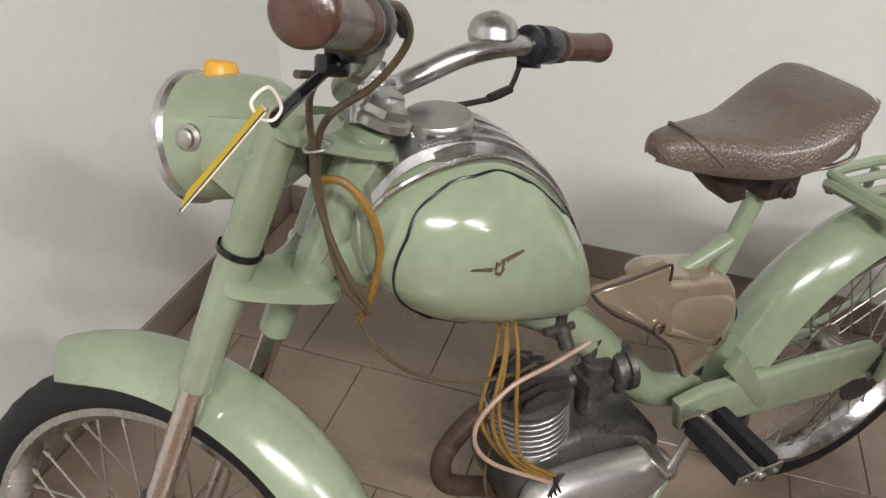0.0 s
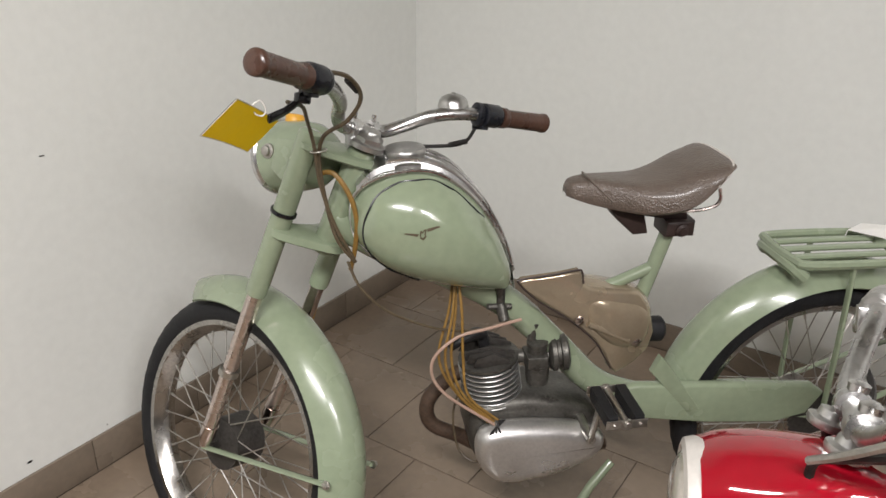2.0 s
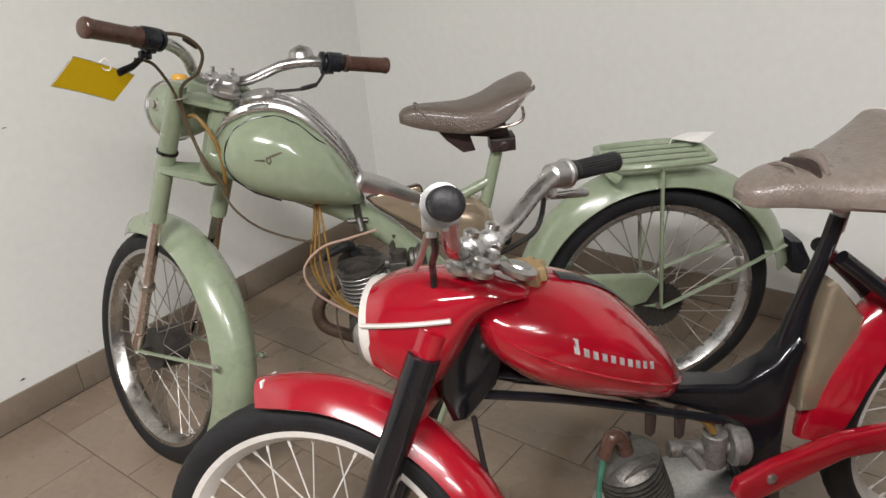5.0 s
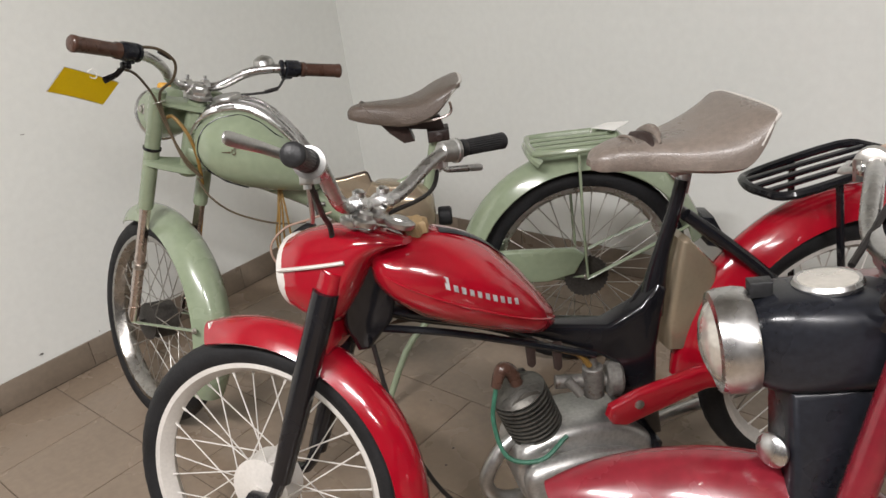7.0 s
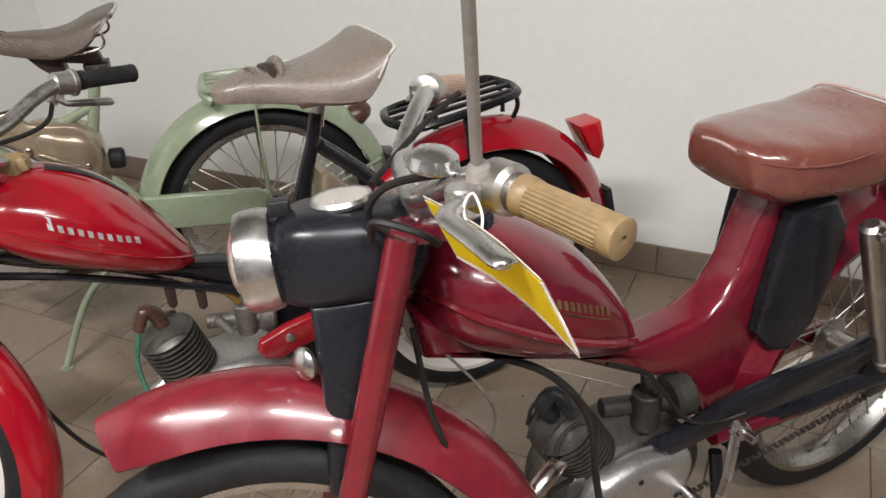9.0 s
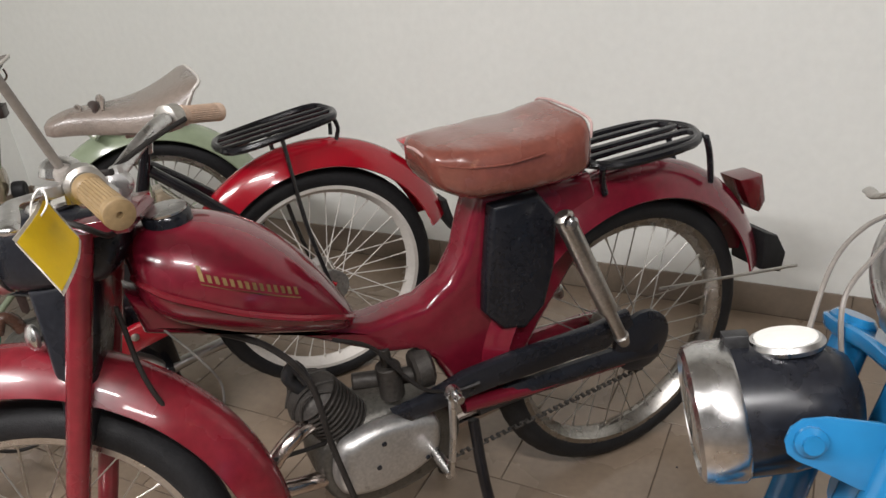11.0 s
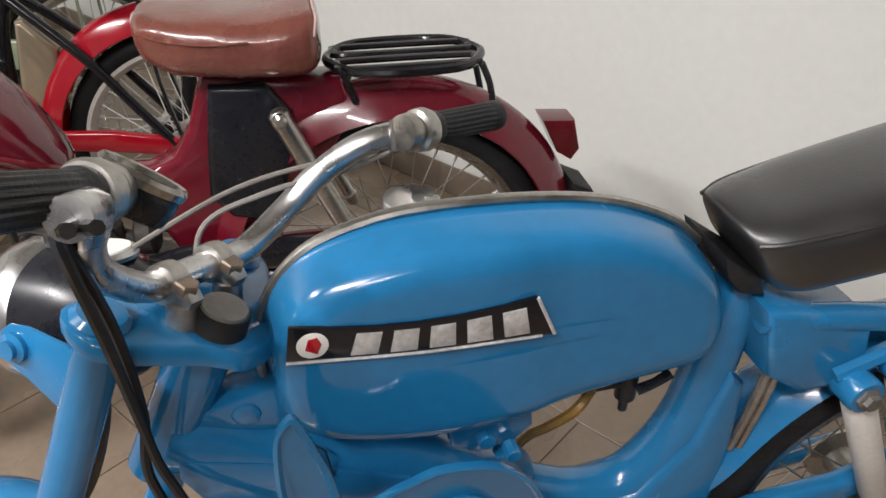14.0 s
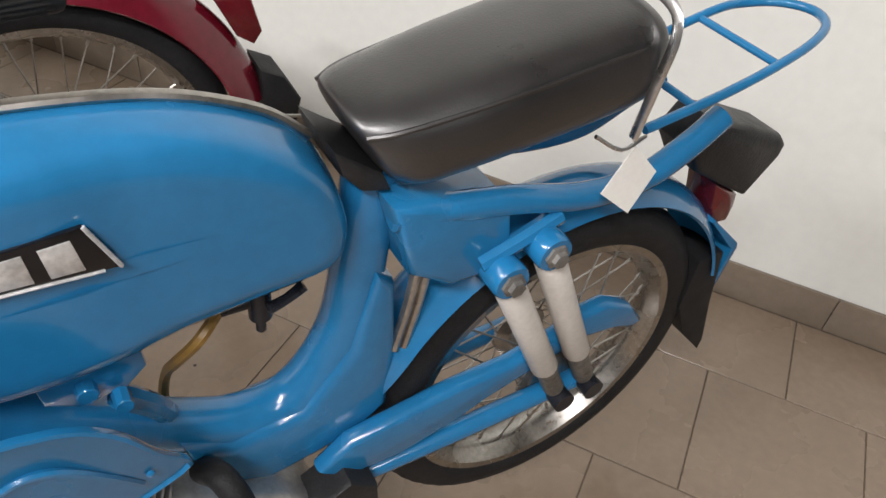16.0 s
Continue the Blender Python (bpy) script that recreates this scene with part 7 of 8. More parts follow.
    bm = bmesh.new()
    plate(bm, [(1.140, 0.638), (1.070, 0.616), (1.010, 0.592), (0.935, 0.556), (0.95, 0.520), (1.02, 0.545), (1.100, 0.560), (1.128, 0.586), (1.142, 0.615)], -0.037, 0.037, 0.003)
    part("frame_channel", bm, M_BLUE, fr, "folded sheet steel channel")
    bm = bmesh.new()
    tube(bm, [(1.050, 0.040, 0.603), (1.030, 0.041, 0.636), (1.012, 0.040, 0.588), (1.024, 0.041, 0.635), (1.014, 0.041, 0.622), (1.009, 0.040, 0.586)], 0.0011, 5, 1, smooth=False)
    part("wire", bm, M_BLKCABLE, fr, "thin black wire")
    # leg guard, hanging in front of the engine
    bm = bmesh.new()
    guard_o = [(1.055, 0.740), (1.053, 0.764), (1.048, 0.775), (1.040, 0.780), (1.034, 0.774), (1.028, 0.754), (1.022, 0.732), (1.016, 0.709), (1.010, 0.675), (1.003, 0.657), (0.989, 0.652), (0.963, 0.654), (0.932, 0.666), (0.900, 0.664),
               (0.871, 0.650), (0.844, 0.621), (0.822, 0.575), (0.800, 0.530), (0.836, 0.508), (0.888, 0.488), (0.925, 0.470), (0.98, 0.43), (1.03, 0.48), (1.045, 0.603), (1.050, 0.660), (1.055, 0.704)]
    gs = [(q.x, q.y) for q in spline([(a, b, 0) for a, b in guard_o], 3, True)]

    def gv(u, z):
        return 0.120 + 0.03 * max(0, (u - 0.965) / 0.085) - 0.12 * max(0, 0.90 - u) - 0.03 * max(0, 0.60 - z) / 0.15
    loft(bm, [[(x, gv(x, z) + d, z) for x, z in inset(gs, i)] for d, i in ((-0.004, 0.001), (-0.001, 0.0), (0.003, 0.0), (0.004, 0.003), (0.0005, 0.006))])
    lg = part("leg_guard", bm, M_BLUE, t, "curved blue sheet steel leg guard")
    bm = bmesh.new()
    tube(bm, [(u, gv(u, z) + 0.002, z) for u, z in ((0.937, 0.617), (0.915, 0.625), (0.891, 0.616), (0.863, 0.578), (0.843, 0.540))], 0.0035, 7, 5)
    part("pressed_bead", bm, M_BLUE, lg)
    bm = bmesh.new()
    tube(bm, [(u, gv(u, z) + 0.003, z) for u, z in ((1.018, 0.664), (1.013, 0.640), (1.014, 0.615), (1.022, 0.598), (1.034, 0.597), (1.045, 0.612))], 0.0045, 8, 5)
    part("curled_lip", bm, M_BLUE, lg)
    for a, b in ((0.985, 0.622), (0.924, 0.595), (0.835, 0.553)):
        bm = bmesh.new()
        lathe(bm, [(0.004, 0), (0.0036, 0.0015), (0.002, 0.0026), (0.0004, 0.003)], (a, gv(a, b) + 0.003, b), (0, 1, 0), 10)
        part("rivet", bm, M_BLUE, lg)
    bm = bmesh.new()
    rod(bm, (1.03, 0.128, 0.62), (1.03, 0.03, 0.58), 0.008, 8)
    part("guard_stay", bm, M_BLUE, lg)
    bm = bmesh.new()
    rod(bm, (0.87, 0.105, 0.60), (0.87, 0.03, 0.52), 0.008, 8)
    part("guard_stay", bm, M_BLUE, lg)
    # engine
    barrel(t, (0.86, 0.0, 0.36), (0.55, 0, 0.835), 0.062, 0.10, 9, M_ALU, "finned aluminium cylinder")
    bm = bmesh.new()
    tube(bm, [(0.785, 0.04, 0.43), (0.775, 0.075, 0.46), (0.765, 0.10, 0.44), (0.765, 0.10, 0.40)], 0.014, 14, 4)
    part("intake_hose", bm, M_RUBBER, t)
    bm = bmesh.new()
    plate(bm, [(0.92, 0.34), (0.85, 0.385), (0.74, 0.375), (0.67, 0.32), (0.66, 0.24), (0.72, 0.185), (0.86, 0.175), (0.93, 0.24)], -0.08, 0.075, 0.02, 3, 3)
    ck = part("crankcase", bm, M_ALU, t)
    bm = bmesh.new()
    plate(bm, [(0.91, 0.33), (0.84, 0.37), (0.75, 0.36), (0.69, 0.31), (0.69, 0.245), (0.74, 0.20), (0.85, 0.19), (0.915, 0.25)], 0.07, 0.12, 0.022, 4, 4)
    part("engine_cover", bm, M_ALU, ck)
    bm = bmesh.new()
    lathe(bm, [(0.014, 0), (0.016, 0.004), (0.016, 0.012), (0.011, 0.018), (0.003, 0.02)], (0.74, 0.115, 0.355), (0, 1, 0.2), 18)
    part("filler_plug", bm, M_DULL, ck)
    bm = bmesh.new()
    plate(bm, [(0.69, 0.33), (0.64, 0.36), (0.605, 0.33), (0.60, 0.27), (0.65, 0.245), (0.69, 0.27)], 0.03, 0.085, 0.008)
    part("chain_cover", bm, M_PLASTIC, t)
    # seat
    bm = bmesh.new()
    egg(bm, [(0.634, 0.786, 0.764, 0.026), (0.631, 0.795, 0.744, 0.046), (0.623, 0.801, 0.731, 0.056), (0.600, 0.808, 0.727, 0.064), (0.565, 0.815, 0.730, 0.070), (0.51, 0.828, 0.737, 0.0745), (0.43, 0.845, 0.748, 0.076), (0.38, 0.855, 0.756, 0.076), (0.352, 0.859, 0.761, 0.075), (0.338, 0.855, 0.768, 0.071), (0.330, 0.840, 0.782, 0.055)], 40, 3.4)
    for v in bm.verts:
        v.co.x -= max(0.0, 0.80 - v.co.z) * 0.55 * max(0.0, min(1.0, (v.co.x - 0.54) / 0.08))
    st = part("bench_seat", bm, M_BLKHIDE, t, "black vinyl bench seat with piping")
    for s in (1, -1):
        bm = bmesh.new()
        tube(bm, [(0.622, s * 0.0490, 0.789), (0.59, s * 0.0605, 0.796), (0.50, s * 0.0690, 0.812), (0.43, s * 0.0708, 0.824), (0.38, s * 0.0712, 0.832), (0.342, s * 0.068, 0.837)], 0.0026, 7, 5)
        part("piping", bm, M_BLKHIDE, st)
    bm = bmesh.new()
    plate(bm, [(0.645, 0.776), (0.60, 0.745), (0.59, 0.722), (0.618, 0.728), (0.638, 0.750)], -0.040, 0.040, 0.006)
    part("seat_pan", bm, M_PLASTIC, st)
    bm = bmesh.new()
    tube(bm, [(0.358, 0.079, 0.745), (0.352, 0.081, 0.80), (0.345, 0.080, 0.845), (0.342, 0.062, 0.867), (0.340, 0, 0.872), (0.342, -0.062, 0.867), (0.345, -0.080, 0.845), (0.352, -0.081, 0.80), (0.358, -0.079, 0.745)], 0.006, 10, 5, flat=0.5)
    part("grab_strap", bm, M_CHROME, st, "bright metal strap over the seat")
    bm = bmesh.new()
    tube(bm, [(0.40, 0.072, 0.752), (0.37, 0.080, 0.735), (0.34, 0.078, 0.742)], 0.0022, 6, 4)
    part("seat_hook", bm, M_CHROME, st)
    # rear
    wheel(t, "rear_wheel", (0.325, 0.342), 0.256, 0.068, None, M_RIM, 0.036, 0.09, M_DULL, M_DULL)
    sprocket(t, (0.325, 0.342), 0.040, 0.06, M_IRON)
    bm = bmesh.new()
    guard(bm, (0.325, 0.342), 0.294, 16, 163, 0.046, 0.022)
    rg = part("rear_mudguard", bm, M_BLUE, t)
    bm = bmesh.new()
    plate(bm, [(0.098, 0.455), (0.100, 0.365), (0.062, 0.290), (0.004, 0.228), (0.000, 0.248), (0.028, 0.345), (0.052, 0.455)], -0.038, 0.038, 0.004)
    part("mud_flap", bm, M_RUBBER, rg, "pointed black rubber flap")
    bm = bmesh.new()
    plate(bm, [(0.195, 0.655), (0.168, 0.688), (0.10, 0.668), (0.032, 0.640), (0.017, 0.625), (0.019, 0.606), (0.060, 0.553), (0.11, 0.582), (0.17, 0.618)], -0.035, 0.035, 0.010, 0, 3)
    tl = part("tail_housing", bm, M_PLASTIC, t, "black tail lamp housing")
    bm = bmesh.new()
    plate(bm, [(0.115, 0.582), (0.061, 0.552), (0.056, 0.530), (0.060, 0.505), (0.088, 0.508), (0.105, 0.54)], -0.026, 0.026, 0.006)
    part("tail_lamp", bm, M_DARKLENS, tl, "red tail lamp lens")
    bm = bmesh.new()
    plate(bm, [(0.104, 0.523), (0.098, 0.525), (0.026, 0.462), (0.022, 0.452), (0.034, 0.377), (0.042, 0.379), (0.034, 0.452)], -0.036, 0.036, 0.002)
    part("plate_holder", bm, M_BLUE, tl, "bent blue sheet metal holder")
    rkb = bmesh.new()
    tube(rkb, [(0.323, 0.060, 0.734), (0.223, 0.062, 0.755), (0.151, 0.060, 0.772), (0.092, 0.052, 0.785), (0.048, 0.032, 0.790), (0.030, 0, 0.790), (0.044, -0.034, 0.787), (0.078, -0.055, 0.782), (0.120, -0.060, 0.778), (0.20, -0.062, 0.758), (0.323, -0.060, 0.734)], 0.0054, 10, 5)
    rk = part("luggage_rack", rkb, M_BLUE, t, "blue tubular rear rack")
    for u, z in ((0.145, 0.771), (0.26, 0.747)):
        bm = bmesh.new()
        rod(bm, (u, -0.060, z), (u, 0.060, z), 0.0045, 10)
        part("cross_bar", bm, M_BLUE, rk)
    for x0, z0, x1, z1 in ((0.478, 0.612, 0.345, 0.345), (0.430, 0.632, 0.297, 0.345)):
        bm = bmesh.new()
        a, b = Vector((x0, 0.074, z0)), Vector((x1, 0.072, z1))
        d = (b - a).length
        lathe(bm, [(0.014, 0.004), (0.0172, 0.010), (0.0172, d * 0.72), (0.015, d * 0.735), (0.0122, d * 0.74)], a, b - a, 22)
        sh = part("shock_absorber", bm, M_PAINTWHITE, t, "grey-white shock absorber sleeve")
        bm = bmesh.new()
        lathe(bm, [(0.0138, d * 0.70), (0.0138, d * 0.93), (0.011, d * 0.95), (0.011, d)], a, b - a, 16)
        part("lower_sleeve", bm, M_IRON, sh, "rusty lower sleeve")
        bm = bmesh.new()
        lathe(bm, [(0.019, -0.018), (0.021, -0.014), (0.021, 0.014), (0.019, 0.018)], a, (0, 1, 0), 18)
        part("top_eye", bm, M_BLUE, sh)
        bm = bmesh.new()
        lathe(bm, [(0.014, 0), (0.014, 0.005), (0.010, 0.007), (0.009, 0.012), (0.003, 0.013)], a + Vector((0, 0.016, 0)), (0, 1, 0), 6)
        part("bolt", bm, M_IRON, sh)
        bm = bmesh.new()
        lathe(bm, [(0.014, -0.02), (0.015, 0.02)], b, (0, 1, 0), 14)
        part("lower_eye", bm, M_SATIN, sh)
    bm = bmesh.new()
    tube(bm, [(0.50, 0.062, 0.622), (0.455, 0.064, 0.640), (0.41, 0.062, 0.656)], 0.010, 8, 3)
    part("shock_mount", bm, M_BLUE, fr)
    bm = bmesh.new()
    tube(bm, [(0.66, 0.05, 0.21), (0.65, 0.09, 0.12), (0.63, 0.13, 0.008)], 0.010, 10, 3)
    tube(bm, [(0.66, -0.05, 0.21), (0.65, -0.09, 0.12), (0.63, -0.13, 0.008)], 0.010, 10, 3)
    part("centre_stand", bm, M_BLUE, t)
    return t


green_moped(moped_frame(1.3591, -0.507, -137.43))
red_moped(moped_frame(2.174, -0.4025, -127.15))
maroon_moped(moped_frame(2.9513, -0.3915, -127.36))
blue_moped(moped_frame(3.8124, -0.4191, -124.95))

# ---------------------------------------------------------------- floor tiles and baseboard tiles
def quad_piece(w, d, h, bev, material):
    bm = bmesh.new()
    lo = [(-w / 2, -d / 2, -0.008), (w / 2, -d / 2, -0.008), (w / 2, d / 2, -0.008), (-w / 2, d / 2, -0.008)]
    mid = [(x, y, h - bev) for x, y, _ in lo]
    top = [(x - math.copysign(bev, x), y - math.copysign(bev, y), h) for x, y, _ in lo]
    loft(bm, [lo, mid, top])
    return mesh_of("tile", bm, material)


floor = slab("floor", (-0.2, ROOM_Y - 0.2, -0.12), (ROOM_X + 0.2, 0.2, -0.0025), M_GROUT, "beige-brown ceramic tiles laid in running bond with dark grout", "floor")
JOINT, PITCH, Y0 = 0.0028, 0.30, -0.245
cache = {}
far = bmesh.new()


def tile(x0, x1, y0, y1):
    w, d = round(x1 - x0 - JOINT, 4), round(y1 - y0 - JOINT, 4)
    if w < 0.02 or d < 0.02:
        return
    cx, cy = (x0 + x1) / 2, (y0 + y1) / 2
    if cx < 5.0 and cy > -2.75:
        if (w, d) not in cache:
            cache[w, d] = quad_piece(w, d, 0.0, 0.0005, M_TILE)
        ob = new("tile", cache[w, d])
        ob.parent = floor
        ob.location = (cx, cy, random.uniform(-0.0004, 0.0))
    else:
        vs = [far.verts.new((cx + sx * w / 2, cy + sy * d / 2, z)) for z in (-0.006, 0.0) for sx, sy in ((-1, -1), (1, -1), (1, 1), (-1, 1))]
        for f in ((4, 5, 6, 7), (0, 1, 5, 4), (1, 2, 6, 5), (2, 3, 7, 6), (3, 0, 4, 7)):
            far.faces.new([vs[i] for i in f])


row = -1
y1 = -0.009
while y1 > ROOM_Y:
    y0 = max(Y0 - PITCH * (row), ROOM_Y) if row < 0 else max(Y0 - PITCH * (row + 1), ROOM_Y)
    y0 = Y0 if row < 0 else y0
    x = -PITCH + (0.0 if row % 2 == 0 else 0.15)
    while x < ROOM_X:
        tile(max(x, 0.009), min(x + PITCH, ROOM_X), y0, y1)
        x += PITCH
    y1 = y0
    row += 1
me = bpy.data.meshes.new("tile_field")
far.to_mesh(me)
far.free()
me.materials.append(M_TILEFAR)
fo = new("tile_field", me)
fo.parent = floor
fo["kind"] = "stuff"


def skirting(name, horizontal, start, end, first):
    bm = bmesh.new()
    if horizontal:
        lo, hi = (start, -0.004, 0), (end, 0, 0.089)
    else:
        lo, hi = (0, start, 0), (0.004, end, 0.089)
    vs = [bm.verts.new((x, y, z)) for x in (lo[0], hi[0]) for y in (lo[1], hi[1]) for z in (lo[2], hi[2])]
    for f in ((0, 1, 3, 2), (4, 6, 7, 5), (0, 4, 5, 1), (2, 3, 7, 6), (0, 2, 6, 4), (1, 5, 7, 3)):
        bm.faces.new([vs[i] for i in f])
    base = solo(name, bm, M_GROUT, "low skirting of brown ceramic tiles along the wall", "baseboard", kind="structure")
    pieces = {}
    a = first
    while a < end:
        b = a + 0.30
        p, q = max(a, start), min(b, end)
        w = round(q - p - 0.002, 4)
        if w > 0.02:
            if w not in pieces:
                bmq = bmesh.new()
                box(bmq, (-w / 2, -0.0035, 0.0005), (w / 2, 0.0035, 0.0905), 0.0014)
                pieces[w] = mesh_of("tile", bmq, M_BASE)
            ob = new("tile", pieces[w])
            ob.parent = base
            c = (p + q) / 2
            ob.matrix_basis = pose(c, -0.0055, 0) if horizontal else pose(0.0055, c, 0, 0, 0, 90)
        a = b


skirting("baseboard_north", True, 0.01, ROOM_X, -0.1)
skirting("baseboard_west", False, ROOM_Y, 0.0, -1.307 - 0.30 * 12)

# ---------------------------------------------------------------- exhibit tags
def in_moped(m, p):
    return m @ Vector(p)


def exhibit_tag(m, tl, tr, bl, w, h, label, knot, bars_at=(), word=None, bend=0.006, border=0.004):
    """A laminated card tied to a lever; tl, tr and bl are corners in the moped's own frame."""
    a, b, c = in_moped(m, tl), in_moped(m, tr), in_moped(m, bl)
    rx = (b - a).normalized()
    dn = ((c - a) - rx * rx.dot(c - a)).normalized()
    card = tag_card(a, rx, dn, w, h, label, material=M_CARD, bend=bend)
    inv = card.matrix_basis.inverted()

    def lift(x):
        return -0.0011 + bend * math.sin(math.pi * x / w)
    # clear sleeve round the card
    bm = bmesh.new()
    e = border
    for x0, y0, x1, y1 in ((-e, -e, w + e, 0), (-e, h, w + e, h + e), (-e, 0, 0, h), (w, 0, w + e, h)):
        n = 6
        for q in range(n):
            xa, xb = x0 + (x1 - x0) * q / n, x0 + (x1 - x0) * (q + 1) / n
            vs = [bm.verts.new((x, y, lift(min(max(x, 0), w)) + 0.0011 + bend * 0.5 * (min(max(y, 0), h) / h) ** 2)) for x, y in ((xa, y0), (xb, y0), (xb, y1), (xa, y1))]
            bm.faces.new(vs)
    bmesh.ops.remove_doubles(bm, verts=bm.verts, dist=0.0003)
    bmesh.ops.solidify(bm, geom=bm.faces[:], thickness=0.0008)
    part("sleeve_edge", bm, M_SLEEVE, card, "clear laminate edge")
    for x, y, bw, bh in bars_at:
        bm = bmesh.new()
        n = 4
        for q in range(n):
            xa, xb = x + bw * q / n, x + bw * (q + 1) / n
            up = bend * 0.5 * ((y + bh / 2) / h) ** 2
            bm.faces.new([bm.verts.new((px, py, lift(px) + up)) for px, py in ((xa, y), (xb, y), (xb, y + bh), (xa, y + bh))])
        bmesh.ops.remove_doubles(bm, verts=bm.verts, dist=0.0002)
        part("text_bar", bm, M_INK, card)
    if word:
        text, x, y, size = word
        fc = bpy.data.curves.new("word", "FONT")
        fc.body, fc.size, fc.extrude = text, size, 0.0002
        fo = bpy.data.objects.new("word", fc)
        bpy.context.scene.collection.objects.link(fo)
        bpy.context.view_layer.update()
        me = bpy.data.meshes.new_from_object(fo.evaluated_get(bpy.context.evaluated_depsgraph_get()))
        bpy.data.objects.remove(fo)
        bpy.data.curves.remove(fc)
        bm = bmesh.new()
        bm.from_mesh(me)
        bpy.data.meshes.remove(me)
        for v in bm.verts:
            px = x + v.co.x
            v.co = Vector((px, y - v.co.y, lift(px) + bend * 0.5 * (y / h) ** 2 - 0.0004 - v.co.z))
        part("printed_word", bm, M_INK, card, "printed word Motorower")
    # the tie
    k = inv @ in_moped(m, knot)
    hole = Vector((w * 0.5, 0.006, 0))
    if abs(k.x - w * 0.5) > w * 0.3:
        hole.x = w * 0.85 if k.x > w * 0.5 else w * 0.15
    bm = bmesh.new()
    mid = (k + hole) / 2
    tube(bm, [hole + Vector((0, 0, -0.001)), mid + Vector((0.006, 0, -0.008)), k + Vector((0.004, -0.004, -0.008)), k + Vector((0, -0.008, 0.004)), mid + Vector((-0.004, 0, 0.008)), hole + Vector((0, 0, 0.001))], 0.0011, 6, 5, closed=True)
    part("tie", bm, M_TIE, card, "white plastic tie")
    return card


GM, RM, DM, BM = (moped_frame(1.3591, -0.507, -137.43), moped_frame(2.174, -0.4025, -127.15), moped_frame(2.9513, -0.3915, -127.36), moped_frame(3.8124, -0.4191, -124.95))
exhibit_tag(GM, (1.062, 0.282, 1.021), (1.0255, 0.127, 0.9525), (1.100, 0.277, 0.976), 0.173, 0.061, "blank yellow exhibit card tied to a black brake lever", (1.044, 0.205, 0.992), bend=0.004, border=0.0015)
exhibit_tag(DM, (1.245, 0.174, 0.908), (1.262, 0.360, 0.935), (1.232, 0.205, 0.867), 0.188, 0.056, "laminated yellow exhibit card hanging from a chrome lever", (1.240, 0.240, 0.930), ((0.040, 0.017, 0.066, 0.0075), (0.052, 0.034, 0.040, 0.003)))
exhibit_tag(BM, (1.184, 0.092, 0.919), (1.236, 0.264, 1.002), (1.240, 0.113, 0.885), 0.192, 0.066, "laminated yellow exhibit card with dark printed lines", (1.195, 0.180, 0.975), ((0.122, 0.026, 0.044, 0.010), (0.020, 0.045, 0.020, 0.004)), ("Motorower", 0.020, 0.037, 0.0185))

# white paper tags on the rear racks
def paper_tag(m, pts, knot, label):
    bm = bmesh.new()
    ps = [in_moped(m, p) for p in pts]
    c = sum(ps, Vector()) / len(ps)
    nr = (ps[1] - ps[0]).cross(ps[2] - ps[0]).normalized()
    rings = [[p - c + nr * d for p in ps] for d in (-0.0005, 0.0005)]
    loft(bm, rings)
    ob = solo("paper_tag", bm, M_WHITE, label, "tag", Matrix.Translation(c))
    bm = bmesh.new()
    k = in_moped(m, knot) - c
    tube(bm, [ps[0] - c, (ps[0] - c + k) / 2 + Vector((0, 0, -0.004)), k], 0.0009, 6, 4)
    part("string", bm, M_TIE, ob)
    return ob


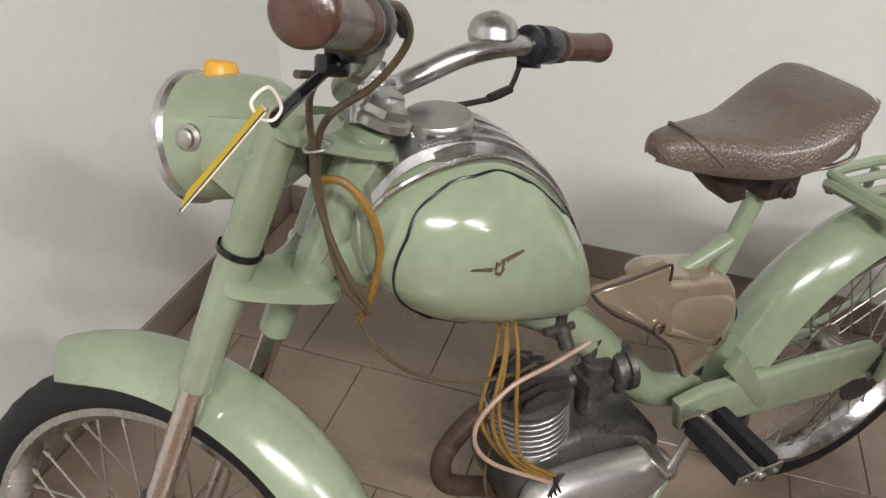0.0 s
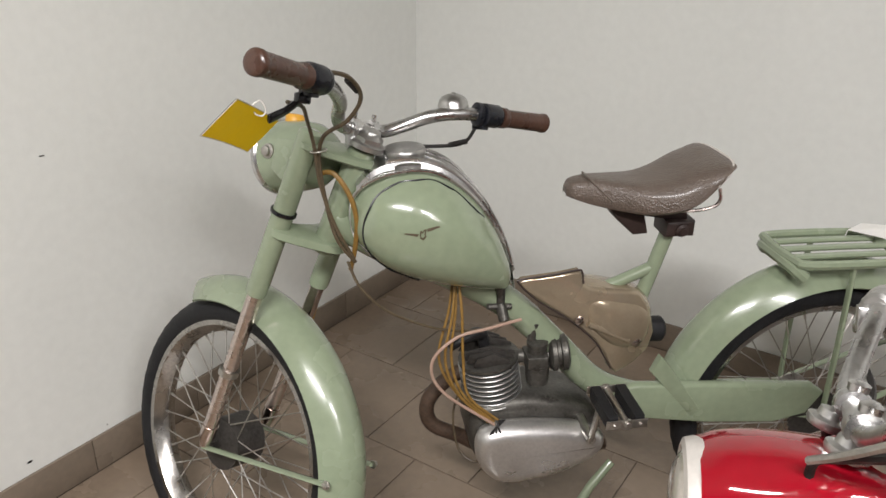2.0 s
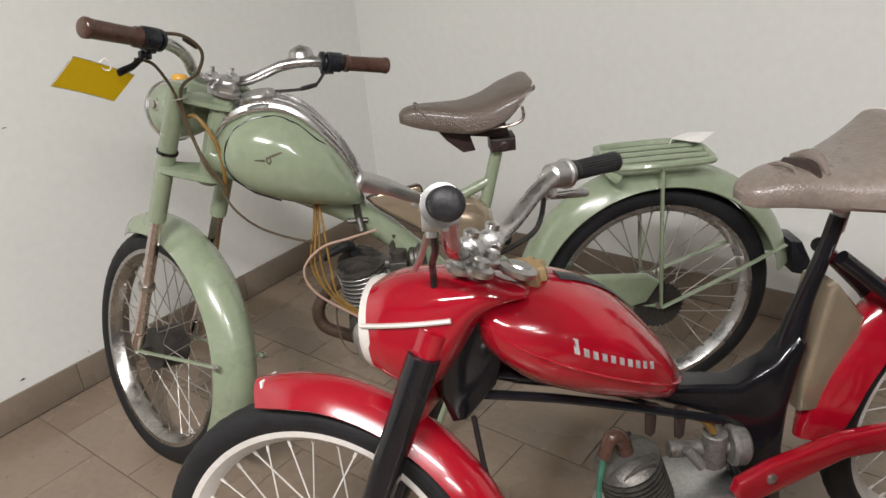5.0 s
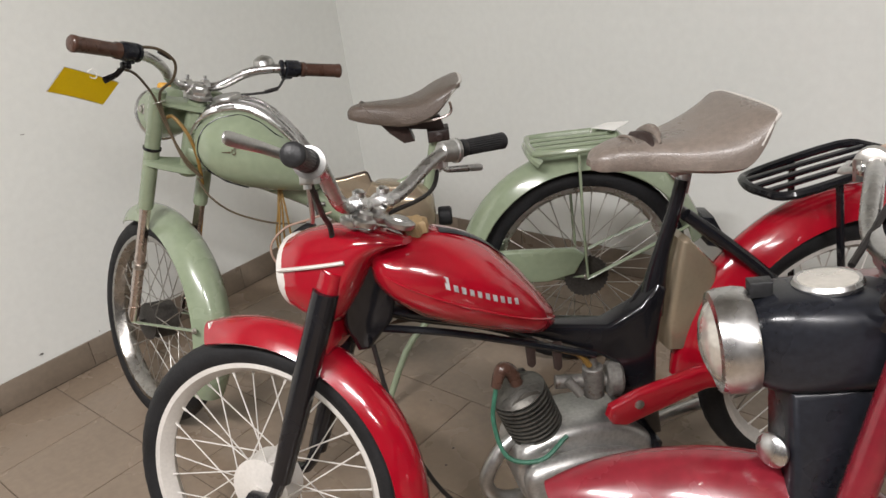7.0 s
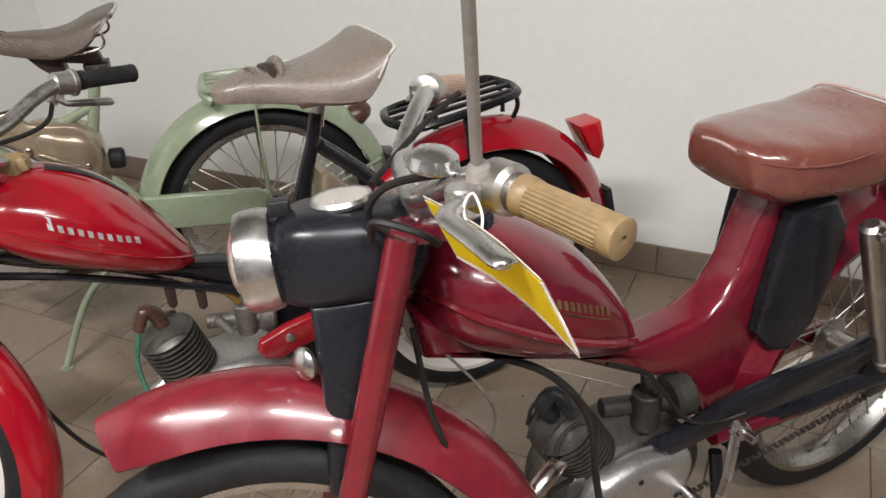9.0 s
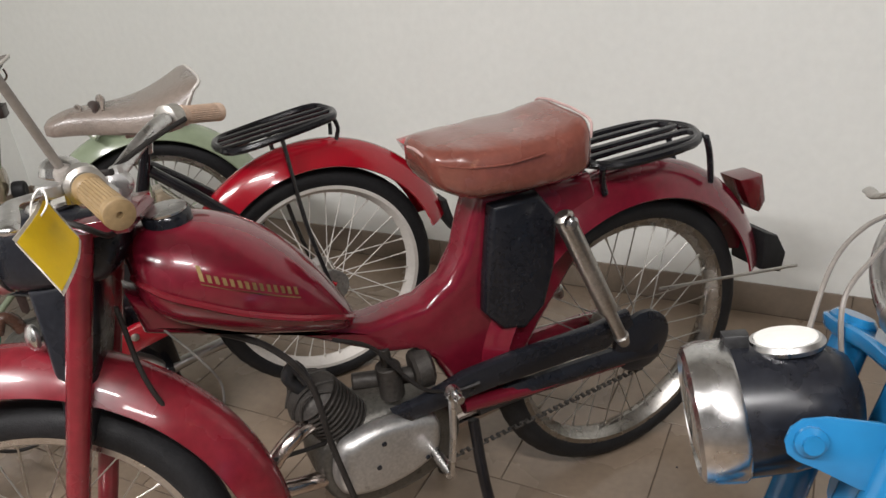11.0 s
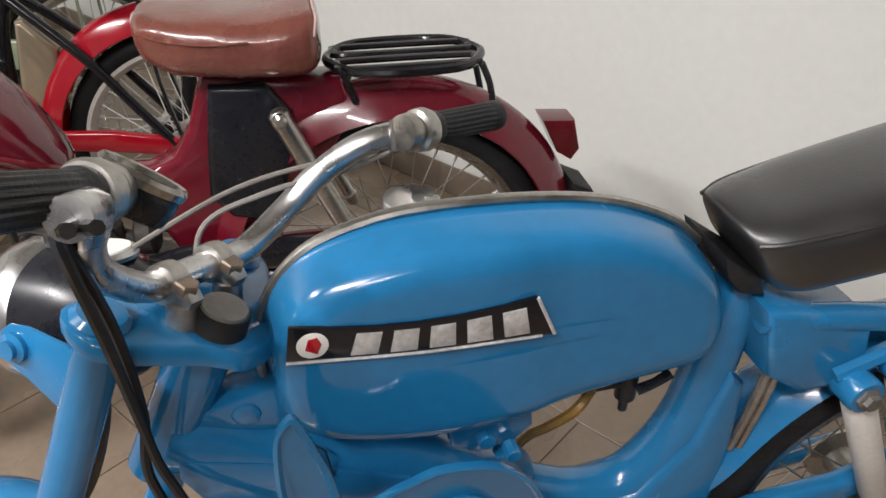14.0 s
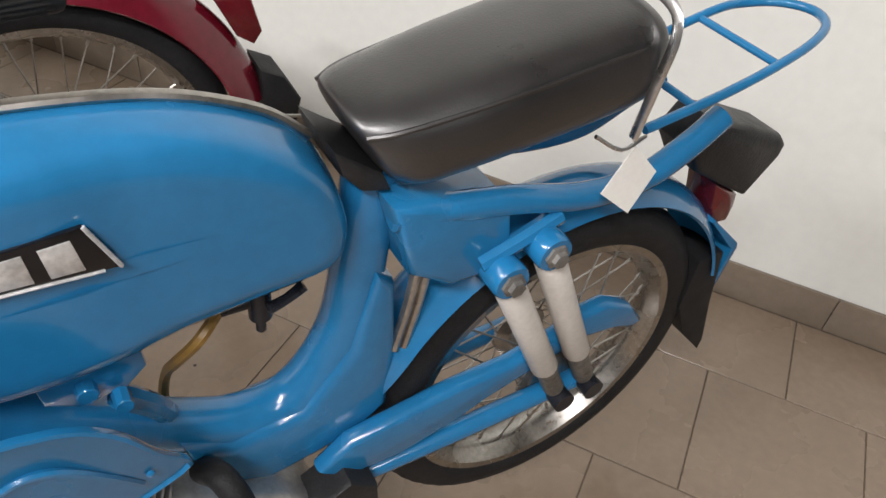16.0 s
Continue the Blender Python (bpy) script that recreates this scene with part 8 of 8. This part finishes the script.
paper_tag(BM, [(0.352, 0.080, 0.735), (0.318, 0.086, 0.700), (0.345, 0.090, 0.658), (0.385, 0.084, 0.690)], (0.358, 0.079, 0.745), "white diamond paper tag hanging by the seat strap")
paper_tag(GM, [(-0.055, -0.048, 0.652), (-0.100, -0.070, 0.655), (-0.147, -0.026, 0.664), (-0.100, 0.002, 0.653)], (-0.045, -0.040, 0.642), "small white paper tag on a green luggage rack")


# ---------------------------------------------------------------- crumbs of dirt on the floor
def floor_crumbs(label):
    rng = random.Random(7)
    verts, faces = [], []
    for k in range(34):
        x, y, q = rng.uniform(0.7, 3.3), rng.uniform(-1.9, -0.5), rng.uniform(0.0015, 0.0045)
        n = 6
        ring = [(x + q * rng.uniform(0.6, 1.3) * math.cos(a), y + q * rng.uniform(0.6, 1.3) * math.sin(a), 0.0002) for a in (2 * math.pi * i / n for i in range(n))]
        base = len(verts)
        verts += ring + [(x, y, 0.0002 + q * 0.6)]
        faces += [(base + i, base + (i + 1) % n, base + n) for i in range(n)]
    me = bpy.data.meshes.new("floor_dirt")
    me.from_pydata(verts, [], faces)
    me.materials.append(M_DKBROWN)
    ob = new("floor_dirt", me)
    tagged(ob, label, "dirt", kind="stuff")
    return ob


floor_crumbs("dark crumbs of dirt scattered on the tiled floor")


# ---------------------------------------------------------------- marks on the walls
def scuff(at, size, axis, label):
    rng = random.Random(int(at[2] * 1000))
    bm = bmesh.new()
    ring = []
    for k in range(9):
        a = 2 * math.pi * k / 9
        q = 0.6 + 0.5 * rng.random()
        p = (q * size[0] * math.cos(a), q * size[1] * math.sin(a))
        ring.append((0.0008, p[0], p[1]) if axis == "x" else (p[0], -0.0008, p[1]))
    bm.faces.new([bm.verts.new(p) for p in ring])
    bmesh.ops.solidify(bm, geom=bm.faces[:], thickness=0.0006)
    return solo("wall_scuff", bm, M_SCUFF, label, "mark", pose(*at))


scuff((0, -1.444, 0.12), (0.008, 0.003), "x", "small dark scuff on the pale wall")
scuff((0, -1.259, 0.103), (0.0025, 0.0025), "x", "tiny dark chip in the pale wall")
scuff((0, -1.278, 0.77), (0.008, 0.0014), "x", "faint dark scratch on the pale wall")
